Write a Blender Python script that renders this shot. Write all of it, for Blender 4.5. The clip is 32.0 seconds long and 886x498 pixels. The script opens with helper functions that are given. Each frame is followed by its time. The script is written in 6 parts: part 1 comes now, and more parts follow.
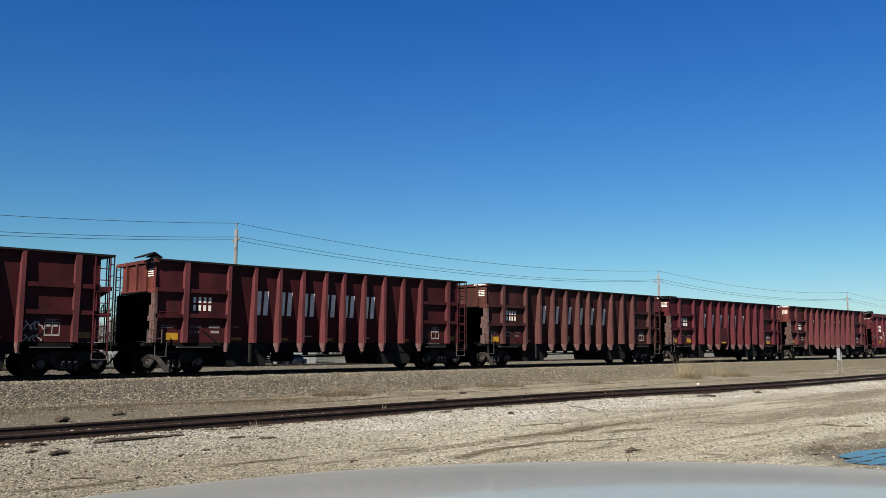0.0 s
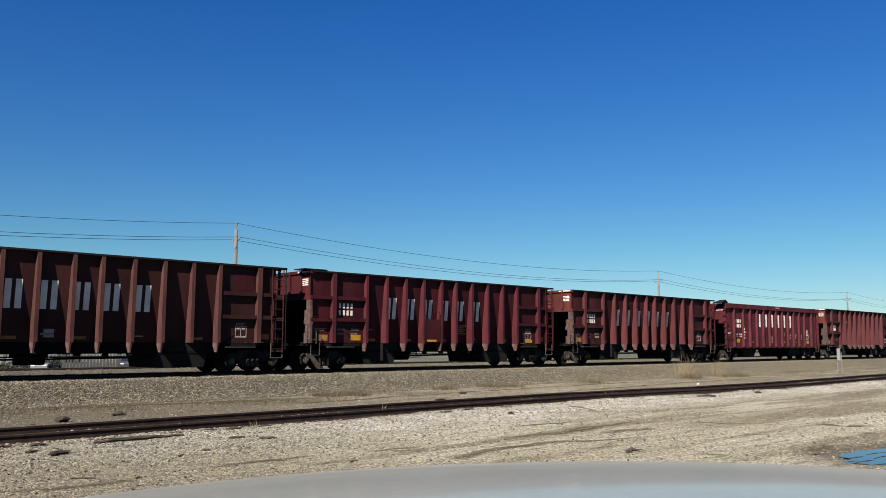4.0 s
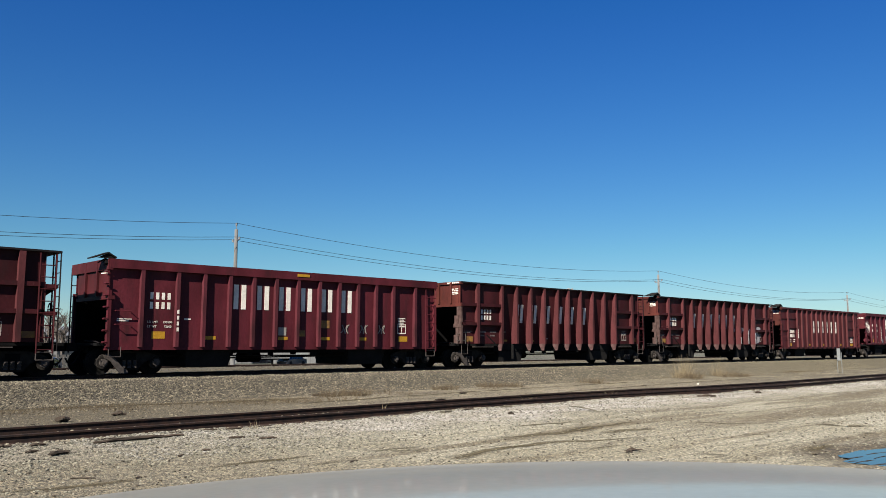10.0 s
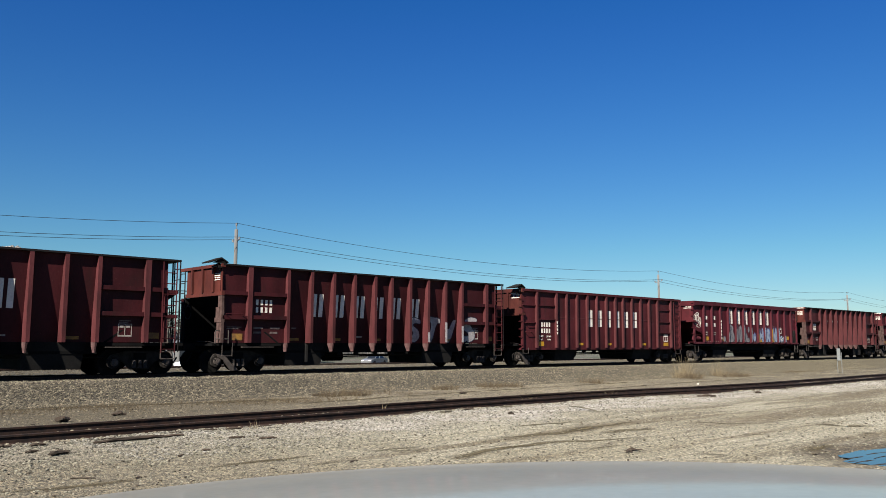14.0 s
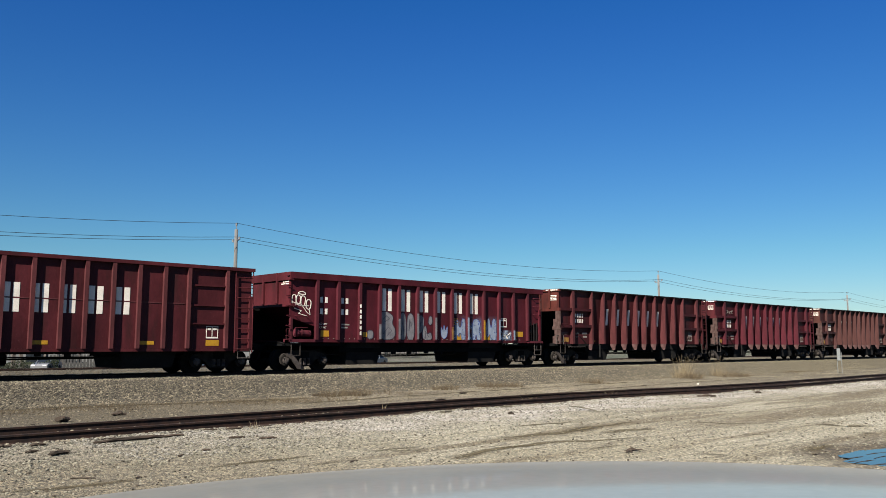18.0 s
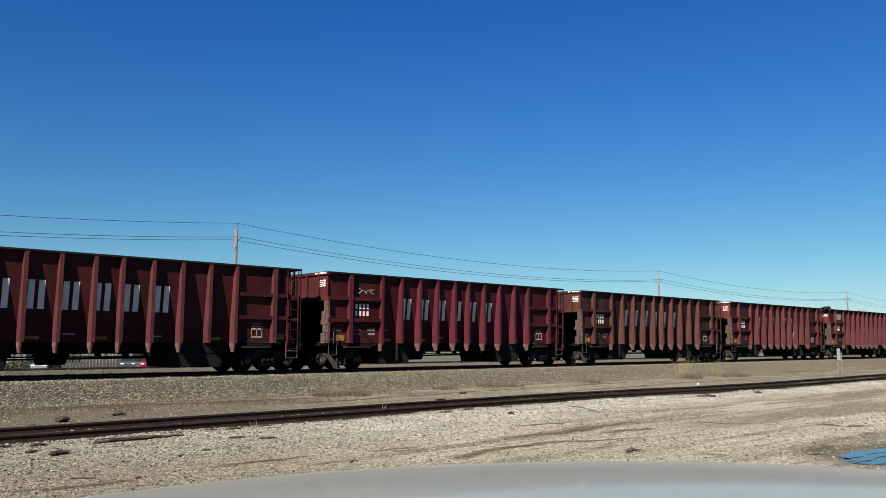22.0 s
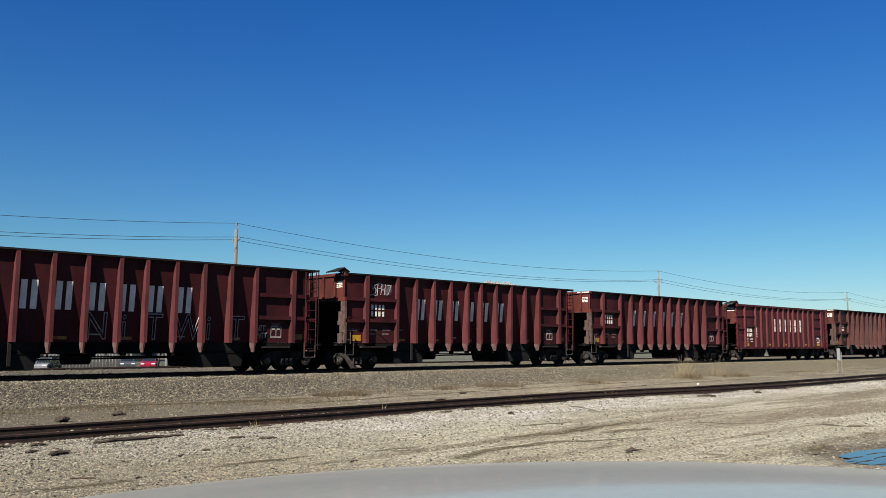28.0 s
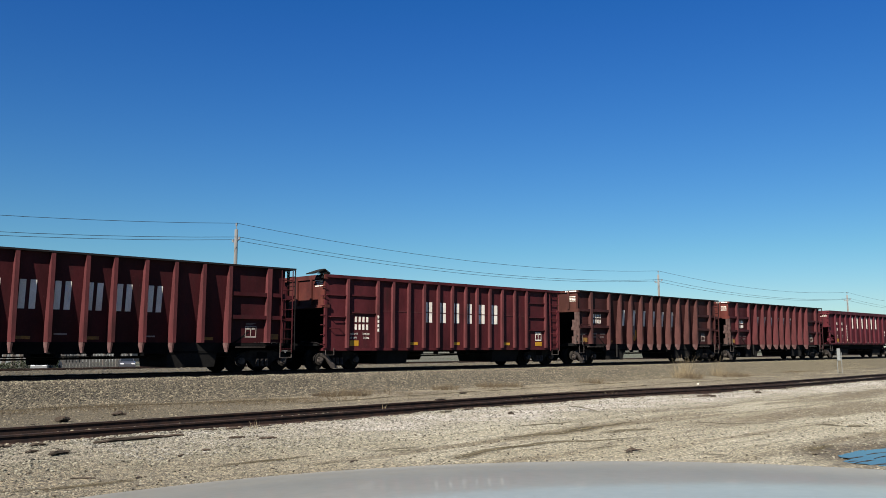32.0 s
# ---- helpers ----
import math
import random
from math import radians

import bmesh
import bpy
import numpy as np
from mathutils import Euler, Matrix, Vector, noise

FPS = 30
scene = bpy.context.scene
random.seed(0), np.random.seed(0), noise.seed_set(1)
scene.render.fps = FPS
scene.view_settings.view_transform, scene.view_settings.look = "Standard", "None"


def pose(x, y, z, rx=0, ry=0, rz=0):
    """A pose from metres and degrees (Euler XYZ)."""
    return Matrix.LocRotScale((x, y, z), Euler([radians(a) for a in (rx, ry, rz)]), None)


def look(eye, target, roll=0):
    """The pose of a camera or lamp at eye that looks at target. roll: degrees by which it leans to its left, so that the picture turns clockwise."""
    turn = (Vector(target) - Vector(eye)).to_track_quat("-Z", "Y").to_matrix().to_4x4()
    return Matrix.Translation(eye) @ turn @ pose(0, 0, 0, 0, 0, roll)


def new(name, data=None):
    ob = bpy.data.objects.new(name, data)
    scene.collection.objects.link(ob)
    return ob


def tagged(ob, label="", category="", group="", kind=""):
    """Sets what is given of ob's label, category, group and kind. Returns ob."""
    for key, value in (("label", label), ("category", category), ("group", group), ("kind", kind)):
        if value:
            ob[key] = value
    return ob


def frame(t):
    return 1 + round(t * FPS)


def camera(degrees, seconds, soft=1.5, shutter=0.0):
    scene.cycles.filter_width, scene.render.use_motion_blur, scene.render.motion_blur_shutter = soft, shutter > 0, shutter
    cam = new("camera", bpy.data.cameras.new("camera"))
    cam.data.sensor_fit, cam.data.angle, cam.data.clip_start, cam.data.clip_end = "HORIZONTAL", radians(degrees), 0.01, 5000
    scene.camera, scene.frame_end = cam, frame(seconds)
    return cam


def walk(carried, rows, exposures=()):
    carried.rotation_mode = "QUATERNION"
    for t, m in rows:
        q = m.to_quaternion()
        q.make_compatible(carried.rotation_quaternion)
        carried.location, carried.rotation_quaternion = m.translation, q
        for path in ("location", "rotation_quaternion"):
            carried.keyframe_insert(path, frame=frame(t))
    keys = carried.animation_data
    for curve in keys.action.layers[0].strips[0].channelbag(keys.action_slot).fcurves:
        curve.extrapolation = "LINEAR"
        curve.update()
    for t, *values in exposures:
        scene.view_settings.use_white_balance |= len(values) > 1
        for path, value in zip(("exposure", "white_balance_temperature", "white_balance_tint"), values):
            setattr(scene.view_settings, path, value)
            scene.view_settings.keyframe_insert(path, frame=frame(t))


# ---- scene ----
from mathutils import geometry

# camera: fixed on a dashboard, 1.65 m over the yard
cam = camera(55.82, 32.0, soft=0.62)
EYE = (0, 0, 1.65)
VIEW = pose(*EYE, 96.64, 0, -43.65)
walk(cam, [(0, VIEW), (32, VIEW)])

# ---- light ----
SUN_EL, SUN_AZ = 36.0, 201.0     # degrees; azimuth from +x towards +y
world = bpy.data.worlds.new("sky")
scene.world = world
world.use_nodes = True
wn = world.node_tree.nodes
sky = wn.new("ShaderNodeTexSky")
sky.sky_type = "NISHITA"
sky.sun_disc = False
sky.sun_elevation = radians(SUN_EL)
sky.sun_rotation = radians(90 - SUN_AZ)
sky.air_density = 1.2
sky.altitude = 300
sky.dust_density = 0.12
sky.ozone_density = 8.0
deep = wn.new("ShaderNodeHueSaturation")      # a clear, dry winter sky
deep.inputs["Saturation"].default_value = 1.25
deep.inputs["Hue"].default_value = 0.505
world.node_tree.links.new(sky.outputs[0], deep.inputs["Color"])
# the zenith is more violet and the horizon more cyan than the sky model gives
up, high, tint, hue = [wn.new("ShaderNode" + t) for t in ("TexCoord", "SeparateXYZ", "ValToRGB", "Mix")]
tint.color_ramp.elements[0].position, tint.color_ramp.elements[1].position = 0.11, 0.36
tint.color_ramp.elements[0].color, tint.color_ramp.elements[1].color = (0.88, 0.965, 0.89, 1), (1.25, 0.862, 0.98, 1)
low = tint.color_ramp.elements.new(0.02)
low.color = (0.82, 0.925, 0.99, 1)
hue.data_type, hue.blend_type = "RGBA", "MULTIPLY"
hue.inputs["Factor"].default_value = 1.0
for a, b in ((up.outputs["Generated"], high.inputs[0]), (high.outputs["Z"], tint.inputs["Fac"]), (deep.outputs[0], hue.inputs["A"]), (tint.outputs[0], hue.inputs["B"]), (hue.outputs["Result"], wn["Background"].inputs[0])):
    world.node_tree.links.new(a, b)
wn["Background"].inputs[1].default_value = 0.0378
sun = new("sun", bpy.data.lights.new("sun", "SUN"))
sun.data.energy, sun.data.angle, sun.data.color = 5.0, radians(0.53), (1.0, 0.94, 0.85)
sx, sy = math.cos(radians(SUN_AZ)) * math.cos(radians(SUN_EL)), math.sin(radians(SUN_AZ)) * math.cos(radians(SUN_EL))
sun.matrix_world = look((sx * 50, sy * 50, 50 * math.sin(radians(SUN_EL))), (0, 0, 0))
scene.view_settings.exposure = 1.4

# ---- materials ----
DULL = 0.758      # scales every base colour down, against raised exposure, so that shade renders deeper


def dulled(c):
    return tuple(v * DULL for v in c)


def material(name, color, rough=0.7, metal=0.0, dark=None, scale=2.0, fine=40.0, bump=0.0, amount=0.5, coat=0.0, random_tint=0.0, stretch=(1, 1, 1), spec=0.3):
    """A surface with variation at two scales: patches between color and dark, and fine grain with relief."""
    m = bpy.data.materials.new(name)
    m.use_nodes = True
    nt = m.node_tree
    n, l = nt.nodes, nt.links
    b = n["Principled BSDF"]
    b.inputs["Roughness"].default_value, b.inputs["Metallic"].default_value = rough, metal
    b.inputs["Coat Weight"].default_value = coat
    b.inputs["Diffuse Roughness"].default_value = 1.0 if rough >= 0.85 else 0.0
    b.inputs["Specular IOR Level"].default_value = spec
    tc = n.new("ShaderNodeTexCoord")
    mp = n.new("ShaderNodeMapping")
    mp.inputs["Scale"].default_value = stretch
    l.new(tc.outputs["Object"], mp.inputs["Vector"])
    big, small = n.new("ShaderNodeTexNoise"), n.new("ShaderNodeTexNoise")
    big.inputs["Scale"].default_value, small.inputs["Scale"].default_value = scale, fine
    big.inputs["Detail"].default_value, small.inputs["Detail"].default_value = 6, 4
    for t in (big, small):
        l.new(mp.outputs[0], t.inputs["Vector"])
    ramp = n.new("ShaderNodeValToRGB")
    ramp.color_ramp.elements[0].position, ramp.color_ramp.elements[1].position = 0.35, 0.65
    color, dark = dulled(color), dulled(dark or tuple(c * 0.6 for c in color))
    ramp.color_ramp.elements[0].color, ramp.color_ramp.elements[1].color = (*dark, 1), (*color, 1)
    l.new(big.outputs["Fac"], ramp.inputs["Fac"])
    mix = n.new("ShaderNodeMix")
    mix.data_type, mix.blend_type = "RGBA", "OVERLAY"
    mix.inputs["Factor"].default_value = amount
    l.new(ramp.outputs[0], mix.inputs["A"])
    l.new(small.outputs["Fac"], mix.inputs["B"])
    last = mix.outputs["Result"]
    if random_tint:
        oi, hsv, mr = n.new("ShaderNodeObjectInfo"), n.new("ShaderNodeHueSaturation"), n.new("ShaderNodeMapRange")
        mr.inputs["To Min"].default_value, mr.inputs["To Max"].default_value = 1 - random_tint, 1 + random_tint
        l.new(oi.outputs["Random"], mr.inputs["Value"])
        l.new(mr.outputs[0], hsv.inputs["Value"])
        l.new(last, hsv.inputs["Color"])
        last = hsv.outputs[0]
    l.new(last, b.inputs["Base Color"])
    if bump:
        bp = n.new("ShaderNodeBump")
        bp.inputs["Strength"].default_value, bp.inputs["Distance"].default_value = 1.0, bump
        l.new(small.outputs["Fac"], bp.inputs["Height"])
        l.new(bp.outputs[0], b.inputs["Normal"])
    return m


def car_paint(name, color, dark):
    """Old sprayed paint: broad fading, soot stains that run down, and small chalky chips."""
    m = material(name, color, 0.55, 0, tuple(c * 0.75 for c in dark), 0.9, 18.0, 0.003, 0.28, random_tint=0.1, stretch=(1, 1, 0.45), spec=0.1)
    n, l = m.node_tree.nodes, m.node_tree.links
    b = n["Principled BSDF"]
    oi, tc = n.new("ShaderNodeObjectInfo"), n.new("ShaderNodeTexCoord")
    for stretch, scale, lo, hi, most, tint in (((1, 1, 0.3), 2.6, 0.52, 0.70, 0.55, (0.022, 0.012, 0.011)), ((1, 1, 0.7), 34.0, 0.66, 0.72, 0.35, (0.17, 0.085, 0.08))):
        mp, no, mr, mx = [n.new("ShaderNode" + t) for t in ("Mapping", "TexNoise", "MapRange", "Mix")]
        mp.inputs["Scale"].default_value = stretch
        l.new(tc.outputs["Object"], mp.inputs["Vector"])
        no.noise_dimensions = "4D"
        l.new(oi.outputs["Random"], no.inputs["W"])
        no.inputs["Scale"].default_value, no.inputs["Detail"].default_value = scale, 8
        l.new(mp.outputs[0], no.inputs["Vector"])
        mr.inputs["From Min"].default_value, mr.inputs["From Max"].default_value, mr.inputs["To Max"].default_value = lo, hi, most
        l.new(no.outputs["Fac"], mr.inputs["Value"])
        mx.data_type = "RGBA"
        l.new(mr.outputs[0], mx.inputs["Factor"])
        l.new(b.inputs["Base Color"].links[0].from_socket, mx.inputs["A"])
        mx.inputs["B"].default_value = (*dulled(tint), 1)
        l.new(mx.outputs["Result"], b.inputs["Base Color"])
    return m


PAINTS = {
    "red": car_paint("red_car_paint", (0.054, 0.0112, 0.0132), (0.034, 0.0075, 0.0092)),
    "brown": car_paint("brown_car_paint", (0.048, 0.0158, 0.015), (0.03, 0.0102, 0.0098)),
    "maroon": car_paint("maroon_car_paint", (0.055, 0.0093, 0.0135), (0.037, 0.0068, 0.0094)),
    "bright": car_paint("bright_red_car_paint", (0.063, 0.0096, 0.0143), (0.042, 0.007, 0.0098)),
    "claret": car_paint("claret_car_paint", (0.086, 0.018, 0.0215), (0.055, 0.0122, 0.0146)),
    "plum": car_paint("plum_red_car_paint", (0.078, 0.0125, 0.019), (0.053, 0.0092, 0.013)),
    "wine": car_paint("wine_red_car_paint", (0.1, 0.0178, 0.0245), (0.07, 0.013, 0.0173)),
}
# Grimy steel, its colours lowered further to hold the deep shade under the cars.
UNDER = material("grime_and_shade_black", (0.010, 0.0095, 0.009), 0.9, 0, (0.006, 0.006, 0.006), 3, 30, 0.003, spec=0.05)
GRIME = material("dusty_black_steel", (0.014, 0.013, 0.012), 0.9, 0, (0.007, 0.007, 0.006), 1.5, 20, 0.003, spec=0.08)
DUSTY = material("dusty_grey_steel", (0.074, 0.06, 0.051), 0.8, 0, (0.037, 0.03, 0.0255), 4, 40, 0.003)
DUSTY_FOOT = material("dusty_red_brown_steel", (0.108, 0.06, 0.056), 0.85, 0, (0.062, 0.032, 0.031), 5, 40, 0.003, spec=0.1)
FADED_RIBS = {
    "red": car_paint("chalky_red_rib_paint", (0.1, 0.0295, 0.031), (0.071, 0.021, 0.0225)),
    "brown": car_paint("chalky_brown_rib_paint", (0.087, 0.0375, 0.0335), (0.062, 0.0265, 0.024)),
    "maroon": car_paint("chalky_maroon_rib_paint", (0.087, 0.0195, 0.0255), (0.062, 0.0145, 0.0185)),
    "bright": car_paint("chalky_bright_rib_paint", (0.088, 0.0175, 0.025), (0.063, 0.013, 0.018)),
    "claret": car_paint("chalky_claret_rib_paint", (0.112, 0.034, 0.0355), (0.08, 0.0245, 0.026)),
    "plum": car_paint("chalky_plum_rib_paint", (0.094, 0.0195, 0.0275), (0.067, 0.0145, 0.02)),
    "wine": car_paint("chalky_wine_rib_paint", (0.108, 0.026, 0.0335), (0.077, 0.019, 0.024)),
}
RUSTY_ENDS = {
    "red": car_paint("rust_tinged_red_paint", (0.125, 0.035, 0.0265), (0.085, 0.023, 0.0185)),
    "brown": car_paint("rust_tinged_brown_paint", (0.09, 0.036, 0.028), (0.058, 0.023, 0.018)),
    "maroon": car_paint("rust_tinged_maroon_paint", (0.08, 0.016, 0.0195), (0.058, 0.012, 0.0145)),
    "bright": car_paint("rust_tinged_bright_paint", (0.092, 0.019, 0.023), (0.064, 0.0135, 0.0165)),
    "claret": car_paint("rust_tinged_claret_paint", (0.108, 0.033, 0.025), (0.07, 0.02, 0.017)),
    "plum": car_paint("rust_tinged_plum_paint", (0.088, 0.0165, 0.021), (0.064, 0.0125, 0.0155)),
    "wine": car_paint("rust_tinged_wine_paint", (0.09, 0.018, 0.0215), (0.066, 0.0135, 0.016)),
}
CORNER = material("dust_greyed_corner_steel", (0.098, 0.062, 0.055), 0.85, 0, (0.058, 0.034, 0.03), 5, 40, 0.003, spec=0.1)
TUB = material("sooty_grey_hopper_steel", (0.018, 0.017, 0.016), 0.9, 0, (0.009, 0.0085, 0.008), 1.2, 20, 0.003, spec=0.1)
# Dusty steel, also darkened in colour for the shade under the cars.
TRUCK = material("dusty_cast_steel", (0.03, 0.026, 0.022), 0.85, 0, (0.01, 0.009, 0.008), 4, 30, 0.004, spec=0.1)
WHITE = material("white_paint", (0.84, 0.78, 0.68), 0.6, 0, (0.68, 0.62, 0.53), 2, 25, 0.0, 0.3)
FADED = material("faded_white_paint", (0.33, 0.29, 0.25), 0.7, 0, (0.226, 0.192, 0.165), 3, 25, 0.0, 0.3)
GHOST = material("worn_grey_stencil_paint", (0.17, 0.135, 0.12), 0.7, 0, (0.09, 0.06, 0.055), 7, 40)
YELLOW = material("yellow_reflective_patch", (0.446, 0.238, 0.0144), 0.5, 0, (0.36, 0.18, 0.0144), 6, 40)
DIM_YELLOW = material("dirty_yellow_patch", (0.3, 0.16, 0.03), 0.7, 0, (0.16, 0.08, 0.03), 6, 40)
BLACK = material("black_steel", (0.010, 0.009, 0.009), 0.7, 0, (0.014, 0.011, 0.011), 4, 40, 0.002, spec=0.12)
STONE = material("grey_ballast_stone", (0.34, 0.325, 0.3), 0.9, 0, (0.05, 0.047, 0.042), 11, 40, 0.01, 0.6)
RUST = material("rusty_rail_steel", (0.042, 0.0205, 0.013), 0.8, 0.2, (0.014, 0.009, 0.0075), 7, 60, 0.006, 0.7)
TIE = material("weathered_tie_wood", (0.081, 0.0648, 0.0527), 0.9, 0, (0.0405, 0.0324, 0.0267), 3, 30, 0.01)
POLE = material("weathered_pole_wood", (0.25, 0.248, 0.242), 0.85, 0, (0.15, 0.145, 0.135), 3, 30, 0.004, stretch=(1, 1, 0.1))
PORCELAIN = material("grey_porcelain", (0.2, 0.2, 0.2), 0.4)
WIRE = material("dark_cable", (0.02, 0.02, 0.022), 0.6)

# ---- building helpers ----
MESHES = {}


def box(bm, x0, x1, y0, y1, z0, z1):
    v = [bm.verts.new(p) for p in ((x0, y0, z0), (x1, y0, z0), (x1, y1, z0), (x0, y1, z0), (x0, y0, z1), (x1, y0, z1), (x1, y1, z1), (x0, y1, z1))]
    for f in ((0, 3, 2, 1), (4, 5, 6, 7), (0, 1, 5, 4), (1, 2, 6, 5), (2, 3, 7, 6), (3, 0, 4, 7)):
        bm.faces.new([v[i] for i in f])


def prism(bm, low, high):
    """A closed solid between two matching rings of points."""
    a, b = [bm.verts.new(p) for p in low], [bm.verts.new(p) for p in high]
    n = len(a)
    bm.faces.new(a[::-1])
    bm.faces.new(b)
    for i in range(n):
        bm.faces.new((a[i], a[(i + 1) % n], b[(i + 1) % n], b[i]))


def rod(bm, p, q, r, n=6):
    p, q = Vector(p), Vector(q)
    d = (q - p).normalized()
    u = d.orthogonal().normalized()
    w = d.cross(u)
    ring = [(u * math.cos(2 * math.pi * i / n) + w * math.sin(2 * math.pi * i / n)) * r for i in range(n)]
    prism(bm, [p + o for o in ring], [q + o for o in ring])


def mesh_of(key, make):
    if key not in MESHES:
        bm = bmesh.new()
        make(bm)
        bmesh.ops.recalc_face_normals(bm, faces=bm.faces)
        me = bpy.data.meshes.new(key if isinstance(key, str) else "_".join(str(k) for k in key))
        bm.to_mesh(me)
        bm.free()
        me.materials.append(None)
        MESHES[key] = me
    return MESHES[key]


def part(name, key, make, mat, parent=None, at=(0, 0, 0), turn=None, label=""):
    ob = new(name, mesh_of(key, make))
    ob.material_slots[0].link = "OBJECT"
    ob.material_slots[0].material = mat
    ob.parent = parent
    ob.location = at
    if turn:
        ob.rotation_euler = [radians(a) for a in turn]
    if label:
        tagged(ob, label)
    return ob


def b6(*c):
    return lambda bm: box(bm, *c)


def smooth(me):
    me.polygons.foreach_set("use_smooth", [True] * len(me.polygons))


# ---- ground ----
TRACK_Y, RAIL_Z = 28.6, 0.70
DECK_Z = RAIL_Z + 0.11     # height of the car bodies' own zero
SECOND_Y = 39.0


def lerp_table(table, v):
    for (a, p), (b, q) in zip(table, table[1:]):
        if v <= b:
            k = max(0.0, (v - a) / (b - a))
            return p + (q - p) * k * k * (3 - 2 * k)
    return table[-1][1]


PROFILE = [(18.0, 0.0), (20.0, -0.04), (24.2, 0.0), (26.6, 0.53), (28.6, 0.53), (30.2, 0.57), (41.0, 0.57), (43.5, 0.0), (48.0, -1.0), (80.0, -1.0), (83.0, -0.55), (89.0, -0.55), (92.0, -1.0), (200.0, -1.0)]


def ground_z(x, y):
    z = lerp_table(PROFILE, y) if y > 18 else 0.0
    near = max(0.0, 1 - abs(y - 14) / 60) * max(0.0, 1 - abs(x - 20) / 120)
    if y < 24:
        r = (((x - 14.6) * 0.985 - (y - 4.45) * 0.174) / 1.85) ** 2 + (((x - 14.6) * 0.174 + (y - 4.45) * 0.985) / 0.86) ** 2
        z -= 0.07 * max(0.0, min(1.0, (1.45 - r) / 0.6))
        z += near * 0.035 * (noise.noise((x * 0.35, y * 0.6, 0)) + 0.5 * noise.noise((x * 1.3, y * 1.7, 5)))
    return z


def axis(points):
    out = []
    for a, b, step in points:
        n = max(1, round((b - a) / step))
        out += [a + (b - a) * i / n for i in range(n)]
    return out + [points[-1][1]]


def sheet(name, xs, ys, fz, mat):
    nx = len(xs)
    verts = [(x, y, fz(x, y)) for y in ys for x in xs]
    faces = [(j * nx + i, j * nx + i + 1, (j + 1) * nx + i + 1, (j + 1) * nx + i) for j in range(len(ys) - 1) for i in range(nx - 1)]
    me = bpy.data.meshes.new(name)
    me.from_pydata(verts, [], faces)
    smooth(me)
    me.materials.append(mat)
    return new(name, me)


def gravel_ground():
    """Pale yard stone near, brown soil by the bank, dull green-grey beyond the tracks; stones as cells at two sizes."""
    m = bpy.data.materials.new("crushed_stone_ground")
    m.use_nodes = True
    n, l = m.node_tree.nodes, m.node_tree.links
    b = n["Principled BSDF"]
    b.inputs["Roughness"].default_value = 0.95
    b.inputs["Diffuse Roughness"].default_value = 1.0
    tc = n.new("ShaderNodeTexCoord")
    sep = n.new("ShaderNodeSeparateXYZ")
    l.new(tc.outputs["Object"], sep.inputs[0])
    wob = n.new("ShaderNodeTexNoise")
    wob.inputs["Scale"].default_value, wob.inputs["Detail"].default_value = 0.5, 5
    l.new(tc.outputs["Object"], wob.inputs["Vector"])
    shift = n.new("ShaderNodeMath")
    shift.operation = "MULTIPLY_ADD"
    shift.inputs[1].default_value = 3.0
    l.new(wob.outputs["Fac"], shift.inputs[0])
    l.new(sep.outputs["Y"], shift.inputs[2])          # y + 3 * noise, about y + 1.5

    def band(a, c):
        r = n.new("ShaderNodeMapRange")
        r.inputs["From Min"].default_value, r.inputs["From Max"].default_value = a + 1.5, c + 1.5
        l.new(shift.outputs[0], r.inputs["Value"])
        return r.outputs[0]

    def mixed(fac, a, c, mode="MIX"):
        x = n.new("ShaderNodeMix")
        x.data_type, x.blend_type = "RGBA", mode
        for s, v in ((x.inputs["Factor"], fac), (x.inputs["A"], a), (x.inputs["B"], c)):
            if isinstance(v, (int, float)):
                s.default_value = v
            elif isinstance(v, tuple):
                s.default_value = (*dulled(v), 1)
            else:
                l.new(v, s)
        return x.outputs["Result"]

    def tex_noise(scale, stretch, detail=5):
        mp, t = n.new("ShaderNodeMapping"), n.new("ShaderNodeTexNoise")
        mp.inputs["Scale"].default_value = stretch
        mp.inputs["Rotation"].default_value = (0, 0, radians(-9))
        t.inputs["Scale"].default_value, t.inputs["Detail"].default_value = scale, detail
        l.new(tc.outputs["Object"], mp.inputs[0])
        l.new(mp.outputs[0], t.inputs["Vector"])
        return t.outputs["Fac"]

    def ramp(v, a, c):
        r = n.new("ShaderNodeMapRange")
        r.inputs["From Min"].default_value, r.inputs["From Max"].default_value = a, c
        l.new(v, r.inputs["Value"])
        return r.outputs[0]

    yard = mixed(ramp(tex_noise(0.6, (0.4, 1.0, 1), 6), 0.35, 0.62), (0.256, 0.238, 0.18), (0.182, 0.162, 0.112))
    streak = ramp(tex_noise(0.55, (0.16, 2.3, 1), 4), 0.53, 0.62)              # wheel marks, long along the yard
    yard = mixed(ramp(streak, 0.0, 1.15), yard, (0.105, 0.083, 0.048))
    fine = ramp(tex_noise(1.3, (0.14, 2.4, 1), 6), 0.55, 0.63)                 # thinner scuffs between them
    yard = mixed(ramp(fine, 0.0, 1.7), yard, (0.108, 0.088, 0.053))
    pale = mixed(ramp(tex_noise(1.2, (0.6, 1, 1)), 0.3, 0.6), (0.345, 0.325, 0.292), (0.225, 0.202, 0.156))
    west = n.new("ShaderNodeMath")
    west.operation = "MULTIPLY_ADD"
    west.inputs[1].default_value = 5.0
    l.new(wob.outputs["Fac"], west.inputs[0])
    l.new(sep.outputs["X"], west.inputs[2])
    yard = mixed(ramp(west.outputs[0], 12.5, 7.0), yard, (0.142, 0.119, 0.077))   # barer, browner soil at that end of the yard
    worn = n.new("ShaderNodeMath")
    worn.operation = "MULTIPLY"
